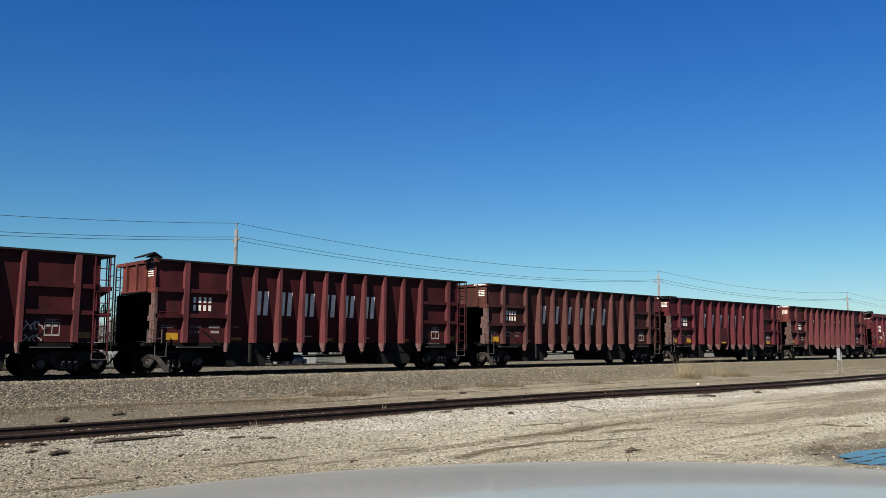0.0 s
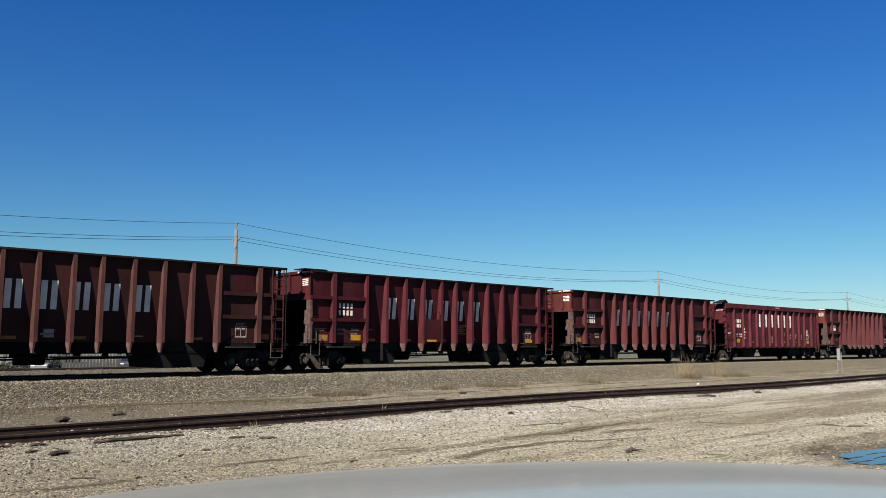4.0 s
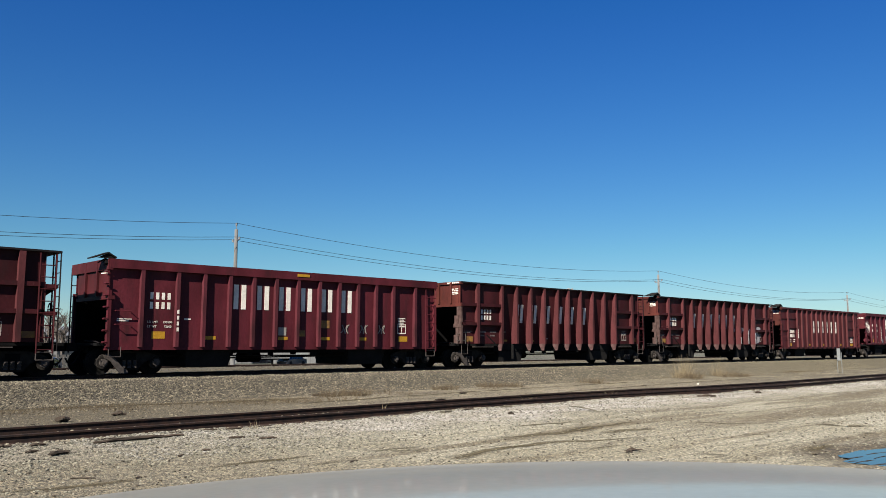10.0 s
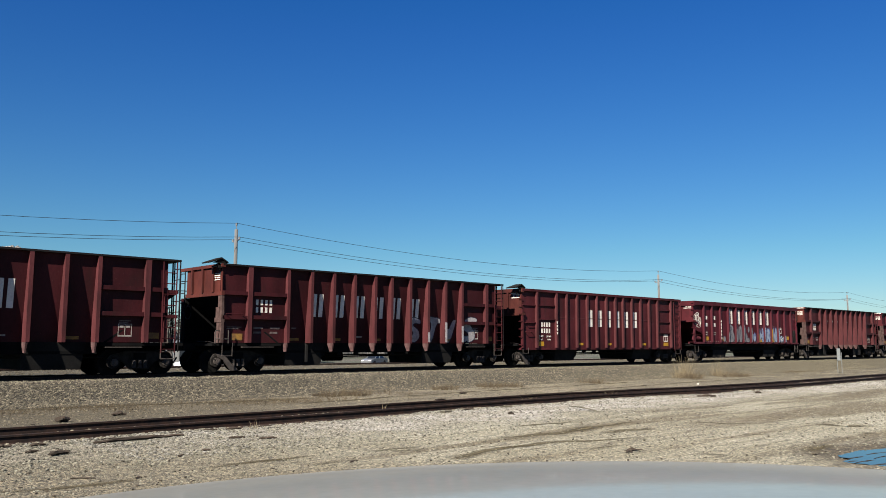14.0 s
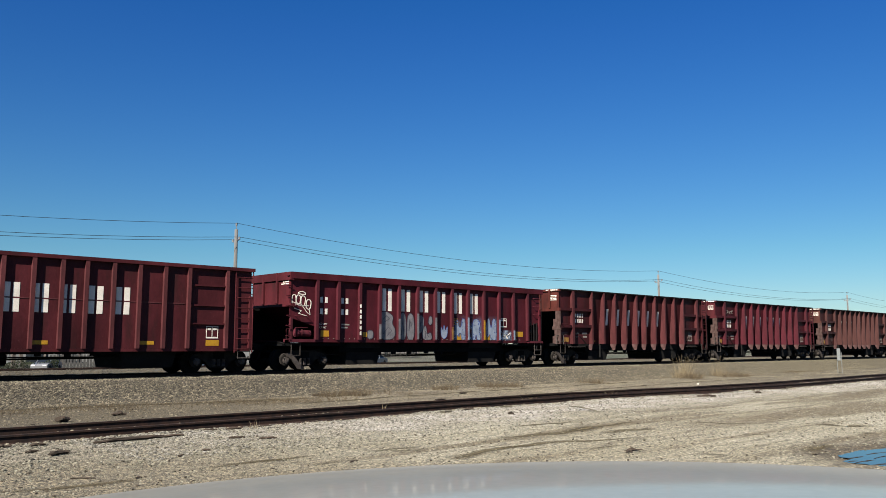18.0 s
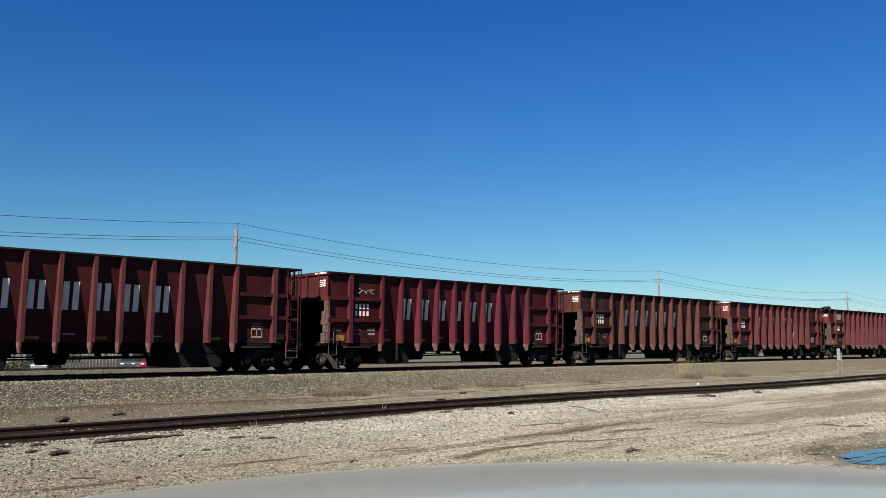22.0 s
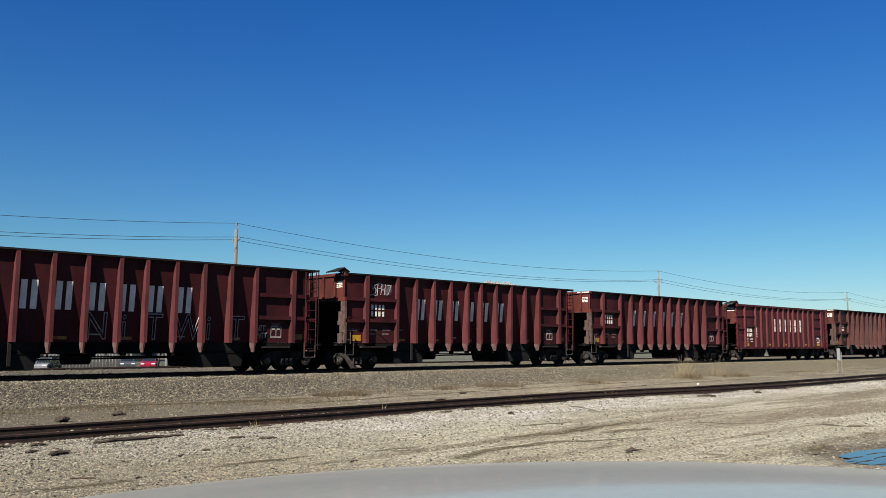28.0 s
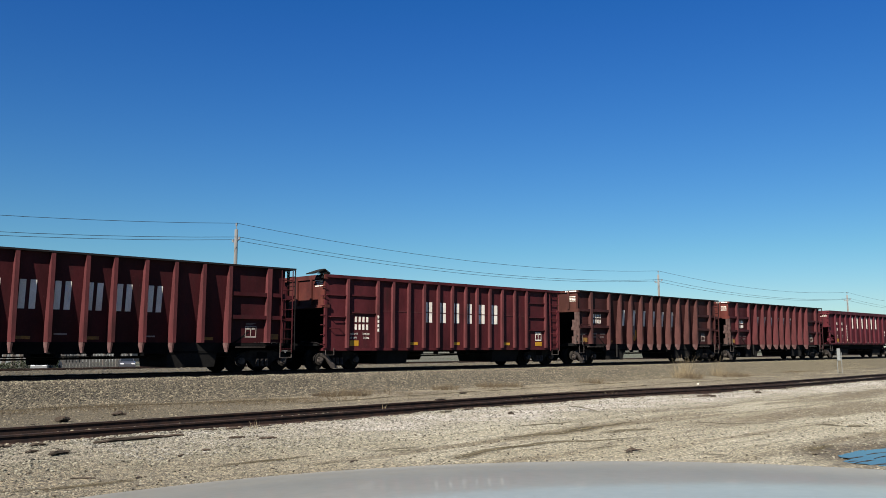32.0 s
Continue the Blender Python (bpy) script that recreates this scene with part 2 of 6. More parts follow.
    l.new(ramp(tex_noise(0.5, (0.22, 1.1, 1), 6), 0.48, 0.58), worn.inputs[0])
    l.new(ramp(west.outputs[0], 15.5, 21.0), worn.inputs[1])
    yard = mixed(worn.outputs[0], yard, (0.11, 0.089, 0.054))                     # trodden, damp patches towards the puddle
    yard = mixed(band(12.2, 13.6), yard, mixed(ramp(west.outputs[0], 13.0, 8.0), pale, (0.185, 0.162, 0.118)))                                 # coarser pale stone by the siding
    soil = mixed(ramp(tex_noise(0.8, (0.35, 1, 1)), 0.38, 0.62), (0.098, 0.08, 0.051), (0.172, 0.147, 0.1))
    soil = mixed(ramp(west.outputs[0], 21.0, 12.0), soil, (0.075, 0.06, 0.034))
    soil = mixed(ramp(west.outputs[0], 30.0, 55.0), soil, mixed(ramp(tex_noise(0.7, (0.3, 1.8, 1), 7), 0.42, 0.58), (0.07, 0.058, 0.034), (0.15, 0.127, 0.083)))
    soil = mixed(ramp(ramp(tex_noise(1.0, (0.18, 2.2, 1), 6), 0.53, 0.6), 0.0, 1.6), soil, (0.062, 0.05, 0.03))
    col = mixed(band(16.6, 17.4), yard, soil)
    far = mixed(ramp(tex_noise(0.06, (1, 1, 1)), 0.4, 0.6), (0.0377, 0.0427, 0.0226), (0.0703, 0.0628, 0.0477))
    col = mixed(band(37.0, 39.0), col, far)
    # damp soil round the puddle
    pd = n.new("ShaderNodeVectorMath")
    pd.operation = "DISTANCE"
    mp = n.new("ShaderNodeMapping")
    mp.inputs["Scale"].default_value = (0.55, 1.0, 0)
    l.new(tc.outputs["Object"], mp.inputs[0])
    l.new(mp.outputs[0], pd.inputs[0])
    pd.inputs[1].default_value = (14.7 * 0.55, 4.75, 0)
    dm = n.new("ShaderNodeMath")
    dm.operation = "MULTIPLY_ADD"
    dm.inputs[1].default_value = 1.6
    l.new(tex_noise(1.1, (0.5, 1.3, 1)), dm.inputs[0])
    l.new(pd.outputs["Value"], dm.inputs[2])
    col = mixed(ramp(dm.outputs[0], 2.6, 1.6), col, (0.064, 0.05, 0.03))
    # stones
    heights = []
    for scale, k in ((23.0, 0.55), (55.0, 0.7)):
        v = n.new("ShaderNodeTexVoronoi")
        v.inputs["Scale"].default_value = scale
        l.new(tc.outputs["Object"], v.inputs["Vector"])
        g = n.new("ShaderNodeSeparateColor")
        l.new(v.outputs["Color"], g.inputs[0])
        col = mixed(k, col, g.outputs[0], "OVERLAY")
        heights.append((v.outputs["Distance"], scale))
    l.new(col, b.inputs["Base Color"])
    add = n.new("ShaderNodeMath")
    add.operation = "MULTIPLY_ADD"
    add.inputs[1].default_value = 0.5
    l.new(heights[1][0], add.inputs[0])
    l.new(heights[0][0], add.inputs[2])
    bp = n.new("ShaderNodeBump")
    bp.invert = True
    bp.inputs["Distance"].default_value, bp.inputs["Strength"].default_value = 0.034, 1.0
    l.new(add.outputs[0], bp.inputs["Height"])
    l.new(bp.outputs[0], b.inputs["Normal"])
    return m


def stone_material(name, light, dark, low=0.3, high=1.75):
    m = material(name, light, 0.92, 0, dark, 6, 60, 0.004, 0.4)
    n, l = m.node_tree.nodes, m.node_tree.links
    geo, hsv, mr = n.new("ShaderNodeNewGeometry"), n.new("ShaderNodeHueSaturation"), n.new("ShaderNodeMapRange")
    mr.inputs["To Min"].default_value, mr.inputs["To Max"].default_value = low, high
    l.new(geo.outputs["Random Per Island"], mr.inputs["Value"])
    l.new(mr.outputs[0], hsv.inputs["Value"])
    b = n["Principled BSDF"]
    l.new(b.inputs["Base Color"].links[0].from_socket, hsv.inputs["Color"])
    l.new(hsv.outputs[0], b.inputs["Base Color"])
    return m


def dirtier(m, x0, x1, tint, most, way="X", patch=26.0):
    """Mixes the base colour towards tint, more from x0 to x1 along the axis named by way, in patches."""
    n, l = m.node_tree.nodes, m.node_tree.links
    b = n["Principled BSDF"]
    tc, sep, no, ad, mr, mx = [n.new("ShaderNode" + t) for t in ("TexCoord", "SeparateXYZ", "TexNoise", "Math", "MapRange", "Mix")]
    no.inputs["Scale"].default_value, no.inputs["Detail"].default_value = 0.45, 7
    ad.operation = "MULTIPLY_ADD"
    ad.inputs[1].default_value = patch
    mr.inputs["From Min"].default_value, mr.inputs["From Max"].default_value, mr.inputs["To Max"].default_value = x0 + patch / 2, x1 + patch / 2, most
    l.new(tc.outputs["Object"], sep.inputs[0])
    l.new(tc.outputs["Object"], no.inputs["Vector"])
    l.new(no.outputs["Fac"], ad.inputs[0])
    l.new(sep.outputs[way], ad.inputs[2])
    l.new(ad.outputs[0], mr.inputs["Value"])
    mx.data_type = "RGBA"
    l.new(mr.outputs[0], mx.inputs["Factor"])
    l.new(b.inputs["Base Color"].links[0].from_socket, mx.inputs["A"])
    mx.inputs["B"].default_value = (*dulled(tint), 1)
    l.new(mx.outputs["Result"], b.inputs["Base Color"])


def scatter(name, count, place, size, mat, seed, label, flat=0.6):
    """Loose stones, one mesh: place(rng) gives x and y, size(rng) the radius."""
    rng = random.Random(seed)
    g = (1 + 5 ** 0.5) / 2
    base = [Vector(p).normalized() for p in ((-1, g, 0), (1, g, 0), (-1, -g, 0), (1, -g, 0), (0, -1, g), (0, 1, g), (0, -1, -g), (0, 1, -g), (g, 0, -1), (g, 0, 1), (-g, 0, -1), (-g, 0, 1))]
    tri = [(0, 11, 5), (0, 5, 1), (0, 1, 7), (0, 7, 10), (0, 10, 11), (1, 5, 9), (5, 11, 4), (11, 10, 2), (10, 7, 6), (7, 1, 8), (3, 9, 4), (3, 4, 2), (3, 2, 6), (3, 6, 8), (3, 8, 9), (4, 9, 5), (2, 4, 11), (6, 2, 10), (8, 6, 7), (9, 8, 1)]
    shapes = [[p * rng.uniform(0.45, 1.4) for p in base] for _ in range(12)]
    verts, faces = [], []
    for _ in range(count):
        x, y = place(rng)
        r = size(rng)
        a = rng.uniform(0, 6.283)
        ca, sa = math.cos(a) * r, math.sin(a) * r
        kx, kz = rng.uniform(0.8, 1.35), flat * rng.uniform(0.8, 1.3)
        z = SURFACE(x, y) + r * kz * 0.45
        o = len(verts)
        for p in shapes[rng.randrange(12)]:
            px, py = p.x * kx, p.y
            verts.append((x + px * ca - py * sa, y + px * sa + py * ca, z + p.z * r * kz))
        faces += [(o + i, o + j, o + k) for i, j, k in tri]
    me = bpy.data.meshes.new(name)
    me.from_pydata(verts, [], faces)
    me.materials.append(mat)
    return tagged(new(name, me), label, "gravel", kind="stuff")


GROUND_MAT = gravel_ground()
ground = sheet("ground", axis([(-1500, -100, 200), (-100, -10, 10), (-10, 70, 0.5), (70, 150, 4), (150, 2500, 200)]),
               axis([(-1500, -100, 200), (-100, -4, 8), (-4, 26, 0.4), (26, 60, 1.5), (60, 80, 10), (80, 92, 1), (92, 200, 12), (200, 2500, 200)]), ground_z, GROUND_MAT)
tagged(ground, "pale crushed stone yard with tyre marks and damp soil", "ground", kind="structure")


def ballast_z(x, y):
    return ground_z(x, y) + (0.05 + 0.03 * noise.noise((x * 2, y * 2, 3))) * min(1.0, max(0.0, (y - 23.9) / 0.4))


def SURFACE(x, y):
    return ballast_z(x, y) if y > 24 else ground_z(x, y)


BALLAST = stone_material("brown_grey_ballast", (0.198, 0.172, 0.122), (0.12, 0.103, 0.072))
_n, _l = BALLAST.node_tree.nodes, BALLAST.node_tree.links
_v, _g, _tc, _mx = _n.new("ShaderNodeTexVoronoi"), _n.new("ShaderNodeSeparateColor"), _n.new("ShaderNodeTexCoord"), _n.new("ShaderNodeMix")
_v.inputs["Scale"].default_value = 24.0
_l.new(_tc.outputs["Object"], _v.inputs["Vector"])
_l.new(_v.outputs["Color"], _g.inputs[0])
_mx.data_type, _mx.blend_type = "RGBA", "OVERLAY"
_mx.inputs["Factor"].default_value = 0.9
_l.new(_n["Principled BSDF"].inputs["Base Color"].links[0].from_socket, _mx.inputs["A"])
_l.new(_g.outputs[0], _mx.inputs["B"])
_l.new(_mx.outputs["Result"], _n["Principled BSDF"].inputs["Base Color"])
_b = _n.new("ShaderNodeBump")
_b.invert = True
_b.inputs["Distance"].default_value = 0.06
_l.new(_v.outputs["Distance"], _b.inputs["Height"])
_l.new(_b.outputs[0], _n["Principled BSDF"].inputs["Normal"])
ballast = sheet("ballast_bed", axis([(-60, -5, 5), (-5, 90, 0.4), (90, 260, 5)]), axis([(23.8, 27.5, 0.18), (27.5, 43.4, 0.5)]), ballast_z, BALLAST)
tagged(ballast, "brown-grey crushed rock ballast bank under the tracks", "ballast", kind="structure")
ROCK = stone_material("loose_ballast_rock", (0.238, 0.206, 0.145), (0.145, 0.123, 0.086), 0.25, 1.5)
PALE_ROCK = stone_material("loose_pale_stone", (0.25, 0.235, 0.178), (0.175, 0.16, 0.117), 0.35, 1.5)
WHITE_ROCK = stone_material("white_broken_limestone", (0.268, 0.253, 0.213), (0.178, 0.164, 0.133), 0.3, 1.5)
DARK_CHIP = stone_material("dark_stone_chip", (0.075, 0.06, 0.04), (0.04, 0.032, 0.022), 0.5, 1.6)
dirtier(BALLAST, 26, 60, (0.105, 0.09, 0.058), 0.8)
dirtier(ROCK, 26, 60, (0.12, 0.104, 0.068), 0.75)
dirtier(BALLAST, 30.0, 31.5, (0.085, 0.073, 0.052), 0.75, "Y", 3.0)      # darker bed between the two tracks
dirtier(ROCK, 30.0, 31.5, (0.1, 0.086, 0.062), 0.65, "Y", 3.0)
scatter("ballast_stones", 36000, lambda r: (4 + 66 * r.random() ** 1.5, r.uniform(24.0, 27.75)), lambda r: 0.012 + 0.024 * r.random() ** 1.5, ROCK, 1, "loose brown-grey ballast rocks on the bank")
scatter("bed_stones", 9000, lambda r: (2 + 70 * r.random() ** 1.3, r.uniform(30.5, 38.0)), lambda r: 0.015 + 0.03 * r.random() ** 1.5, ROCK, 9, "grey ballast rocks spread between the two tracks")
scatter("toe_stones", 9000, lambda r: (4 + 60 * r.random() ** 1.4, 24.2 - 6.0 * r.random() ** 1.7), lambda r: 0.008 + 0.022 * r.random() ** 2, ROCK, 2, "scattered small rocks at the foot of the bank")
scatter("bank_gravel", 9000, lambda r: (2.5 + 7.5 * r.random(), 15.75 - 4.4 * r.random() ** 1.5), lambda r: 0.005 + 0.021 * r.random() ** 2.5, PALE_ROCK, 8, "brown-grey broken stone at the brown end of the siding")
scatter("siding_stones", 24000, lambda r: (5.5 + 39.5 * r.random() ** 1.35, 15.75 - 3.9 * r.random() ** 1.8), lambda r: 0.006 + 0.021 * r.random() ** 2.5, WHITE_ROCK, 3, "pale broken stone along the siding")
scatter("dark_chips", 5200, lambda r: (2.5 + 30 * r.random() ** 1.3, r.uniform(5.5, 15.0)), lambda r: 0.006 + 0.018 * r.random() ** 3, DARK_CHIP, 5, "dark wood and stone chips scattered over the yard")
scatter("yard_stones", 26000, lambda r: (2.5 + 26 * r.random() ** 1.3, r.uniform(5.0, 13.0)), lambda r: 0.005 + 0.015 * r.random() ** 2.5, PALE_ROCK, 4, "loose small stones scattered over the yard")


# tyre marks: thin damp soil smeared along the wheel lines
MUD = material("damp_tyre_soil", (0.098, 0.082, 0.05), 0.95, 0, (0.06, 0.049, 0.03), 6, 50, 0.02, spec=0.1)
_n, _l = MUD.node_tree.nodes, MUD.node_tree.links
_uv, _sep, _ab, _no, _mm, _rg, _tr, _sh = [_n.new("ShaderNode" + t) for t in ("UVMap", "SeparateXYZ", "Math", "TexNoise", "Math", "MapRange", "BsdfTransparent", "MixShader")]
_tc = _n.new("ShaderNodeTexCoord")
_l.new(_uv.outputs[0], _sep.inputs[0])
_l.new(_sep.outputs["Y"], _ab.inputs[0])
_ab.operation, _mm.operation = "ABSOLUTE", "SUBTRACT"
_no.inputs["Scale"].default_value, _no.inputs["Detail"].default_value = 2.6, 14
_no.inputs["Roughness"].default_value = 0.82
_l.new(_tc.outputs["Object"], _no.inputs["Vector"])
_l.new(_no.outputs["Fac"], _mm.inputs[0])
_l.new(_ab.outputs[0], _mm.inputs[1])
_rg.inputs["From Min"].default_value, _rg.inputs["From Max"].default_value = -0.12, 0.42
_rg.inputs["To Max"].default_value = 0.92
_l.new(_mm.outputs[0], _rg.inputs["Value"])
_l.new(_rg.outputs[0], _sh.inputs["Fac"])
_l.new(_tr.outputs[0], _sh.inputs[1])
_l.new(_n["Principled BSDF"].outputs[0], _sh.inputs[2])
_l.new(_sh.outputs[0], _n["Material Output"].inputs["Surface"])


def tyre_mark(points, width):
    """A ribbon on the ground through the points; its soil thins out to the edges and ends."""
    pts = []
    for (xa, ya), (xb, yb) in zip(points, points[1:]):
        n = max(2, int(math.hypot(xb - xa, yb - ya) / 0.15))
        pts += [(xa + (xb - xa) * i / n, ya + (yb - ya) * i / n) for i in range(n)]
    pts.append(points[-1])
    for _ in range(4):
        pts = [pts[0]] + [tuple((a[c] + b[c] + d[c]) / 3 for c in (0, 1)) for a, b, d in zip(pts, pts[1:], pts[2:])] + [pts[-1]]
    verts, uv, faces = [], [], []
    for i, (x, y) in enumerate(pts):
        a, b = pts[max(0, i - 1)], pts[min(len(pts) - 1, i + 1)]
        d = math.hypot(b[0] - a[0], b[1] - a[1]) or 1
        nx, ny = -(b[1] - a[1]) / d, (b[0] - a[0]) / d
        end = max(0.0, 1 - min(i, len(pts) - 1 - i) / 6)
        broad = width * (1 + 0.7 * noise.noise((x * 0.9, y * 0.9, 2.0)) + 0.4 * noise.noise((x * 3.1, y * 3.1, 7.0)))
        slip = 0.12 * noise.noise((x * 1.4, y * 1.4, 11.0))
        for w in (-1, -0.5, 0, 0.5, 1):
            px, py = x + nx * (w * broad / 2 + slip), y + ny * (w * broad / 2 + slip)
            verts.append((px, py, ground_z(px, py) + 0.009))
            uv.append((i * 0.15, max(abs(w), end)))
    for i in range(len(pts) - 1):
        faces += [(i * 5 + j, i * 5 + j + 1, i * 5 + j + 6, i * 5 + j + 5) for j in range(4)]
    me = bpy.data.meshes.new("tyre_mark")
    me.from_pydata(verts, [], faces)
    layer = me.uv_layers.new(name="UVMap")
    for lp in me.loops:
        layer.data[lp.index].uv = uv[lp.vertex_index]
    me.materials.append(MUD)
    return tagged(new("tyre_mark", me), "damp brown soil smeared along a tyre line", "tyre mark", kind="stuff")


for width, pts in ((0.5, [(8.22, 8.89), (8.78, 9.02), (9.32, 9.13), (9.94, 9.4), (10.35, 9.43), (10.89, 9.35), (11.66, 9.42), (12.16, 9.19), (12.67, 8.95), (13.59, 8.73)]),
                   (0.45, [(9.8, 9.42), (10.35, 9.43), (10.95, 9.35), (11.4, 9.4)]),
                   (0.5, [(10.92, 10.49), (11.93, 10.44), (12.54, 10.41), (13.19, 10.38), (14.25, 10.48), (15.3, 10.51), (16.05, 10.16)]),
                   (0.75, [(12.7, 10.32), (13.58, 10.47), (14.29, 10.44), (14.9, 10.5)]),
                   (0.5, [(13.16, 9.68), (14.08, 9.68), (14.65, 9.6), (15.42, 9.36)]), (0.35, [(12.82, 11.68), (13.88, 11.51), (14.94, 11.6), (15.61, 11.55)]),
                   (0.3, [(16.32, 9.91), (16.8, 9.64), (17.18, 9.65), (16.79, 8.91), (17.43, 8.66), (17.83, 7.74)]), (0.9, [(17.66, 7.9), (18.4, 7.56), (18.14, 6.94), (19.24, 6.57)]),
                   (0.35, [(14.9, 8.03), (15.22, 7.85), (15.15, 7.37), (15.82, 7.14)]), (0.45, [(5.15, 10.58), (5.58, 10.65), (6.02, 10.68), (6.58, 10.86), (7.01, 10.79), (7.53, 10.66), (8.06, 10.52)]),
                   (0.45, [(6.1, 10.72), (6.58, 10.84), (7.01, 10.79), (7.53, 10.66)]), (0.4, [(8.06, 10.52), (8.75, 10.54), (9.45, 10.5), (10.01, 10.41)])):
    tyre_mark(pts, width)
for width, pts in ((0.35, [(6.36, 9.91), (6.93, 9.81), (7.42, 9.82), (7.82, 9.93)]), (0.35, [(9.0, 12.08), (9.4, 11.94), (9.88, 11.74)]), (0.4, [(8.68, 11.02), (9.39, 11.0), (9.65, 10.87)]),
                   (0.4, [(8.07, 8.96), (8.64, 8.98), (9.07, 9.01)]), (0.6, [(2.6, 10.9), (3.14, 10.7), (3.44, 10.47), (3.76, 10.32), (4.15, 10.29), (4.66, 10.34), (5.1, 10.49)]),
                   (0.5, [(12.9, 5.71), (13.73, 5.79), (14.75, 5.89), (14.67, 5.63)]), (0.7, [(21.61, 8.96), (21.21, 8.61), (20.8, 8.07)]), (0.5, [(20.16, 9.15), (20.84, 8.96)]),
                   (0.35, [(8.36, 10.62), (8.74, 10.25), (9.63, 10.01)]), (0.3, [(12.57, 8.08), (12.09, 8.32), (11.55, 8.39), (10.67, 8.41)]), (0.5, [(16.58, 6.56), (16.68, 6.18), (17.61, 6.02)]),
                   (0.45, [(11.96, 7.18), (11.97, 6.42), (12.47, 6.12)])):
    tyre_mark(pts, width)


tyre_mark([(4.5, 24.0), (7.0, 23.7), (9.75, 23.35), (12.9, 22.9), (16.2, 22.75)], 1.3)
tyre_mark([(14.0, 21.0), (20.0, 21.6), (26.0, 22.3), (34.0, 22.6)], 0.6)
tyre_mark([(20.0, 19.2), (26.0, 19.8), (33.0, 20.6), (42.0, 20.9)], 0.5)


# ---- tracks ----
RAIL_SHAPE = [(-0.07, 0), (0.07, 0), (0.07, 0.012), (0.012, 0.035), (0.012, 0.125), (0.036, 0.135), (0.036, 0.165), (-0.036, 0.165), (-0.036, 0.135), (-0.012, 0.125), (-0.012, 0.035), (-0.07, 0.012)]


def rail_along(bm, pts):
    rings = []
    for i, (x, y, z) in enumerate(pts):
        a, b = pts[max(0, i - 1)], pts[min(len(pts) - 1, i + 1)]
        d = Vector((b[0] - a[0], b[1] - a[1], 0)).normalized()
        s = Vector((-d.y, d.x, 0))
        rings.append([bm.verts.new(Vector((x, y, z)) + s * u + Vector((0, 0, w))) for u, w in RAIL_SHAPE])
    n = len(RAIL_SHAPE)
    for r, q in zip(rings, rings[1:]):
        for i in range(n):
            bm.faces.new((r[i], r[(i + 1) % n], q[(i + 1) % n], q[i]))


def track(name, label, yc, top, x0, x1, tie_z):
    root = tagged(new(name), label, "railway track", kind="structure")
    for s in (-1, 1):
        part("rail", (name, "rail", s), lambda bm: rail_along(bm, [(x, yc + s * 0.7535, top - 0.165) for x in (x0, x1)]), RUST, root)
    n = 0
    x = 0.0
    while x < 80:
        part("sleeper", "sleeper", b6(-0.11, 0.11, -1.3, 1.3, -0.18, 0.0), TIE, root, (x, yc, tie_z))
        x += 0.52
        n += 1
    return root


track("main_track", "main line track with rusty rails on wooden sleepers in ballast", TRACK_Y, RAIL_Z, -60, 300, RAIL_Z - 0.16)
track("second_track", "empty second track with rusty rails behind the train", SECOND_Y, 0.68, -60, 300, 0.6)

SIDING = [(-40, 16.9), (-10, 17.0), (5, 17.0), (9.5, 17.1), (16.5, 17.25), (21, 17.3), (25, 17.0), (29, 16.55), (34, 16.4), (40, 16.55), (48, 16.85), (70, 17.6), (120, 19.0)]


def siding_y(x):
    return lerp_table(SIDING, x)


siding = tagged(new("siding_track"), "old siding with dark rusty rails half sunk in gravel", "railway track", kind="structure")
for off, nm in ((0.0, "far"), (-1.47, "near")):
    part("rail", ("siding", nm), lambda bm: rail_along(bm, [(x, siding_y(x) + off, -0.012) for x in axis([(-40, 0, 4), (0, 60, 1.0), (60, 120, 6)])]), RUST, siding)

scatter("track_stones", 7000, lambda r: (lambda x: (x, siding_y(x) + r.uniform(-1.8, 0.3)))(3 + 45 * r.random() ** 1.5), lambda r: 0.01 + 0.03 * r.random() ** 2, ROCK, 6, "brown-grey stones between the old siding rails")
scatter("rail_foot_stones", 2500, lambda r: (lambda x: (x, siding_y(x) - 1.5 - 0.28 * r.random()))(3 + 45 * r.random() ** 1.5), lambda r: 0.009 + 0.02 * r.random() ** 2, WHITE_ROCK, 7, "pale stones banked against the near rail")

# ---- poles and wires ----
POLE_Y, POLE_X, POLE_TOP = 60.0, [-28.5, 34.15, 96.5, 160.0, 223.0], 11.45
for px in POLE_X:
    p = tagged(new("utility_pole"), "weathered wooden utility pole carrying three cables", "utility pole", "poles along the line")
    p.location = (px, POLE_Y, -1.05)
    part("pole_shaft", "pole_shaft", lambda bm: (prism(bm, [(0.2 * math.cos(a), 0.2 * math.sin(a), 0) for a in [i * math.pi / 5 for i in range(10)]],
         [(0.13 * math.cos(a), 0.13 * math.sin(a), 12.1) for a in [i * math.pi / 5 for i in range(10)]])), POLE, p)
    for i, (dy, z) in enumerate(((0, 12.5), (-0.5, 11.33), (0.5, 11.2))):
        part("insulator", ("insulator", i), lambda bm: (rod(bm, (0, 0, -0.1), (0, 0, 0.12), 0.085, 8), rod(bm, (0, 0, -0.4), (0, 0, -0.1), 0.03) if i == 0 else rod(bm, (0, -dy, -0.16), (0, 0, -0.1), 0.035)), PORCELAIN, p, (0, dy, z))


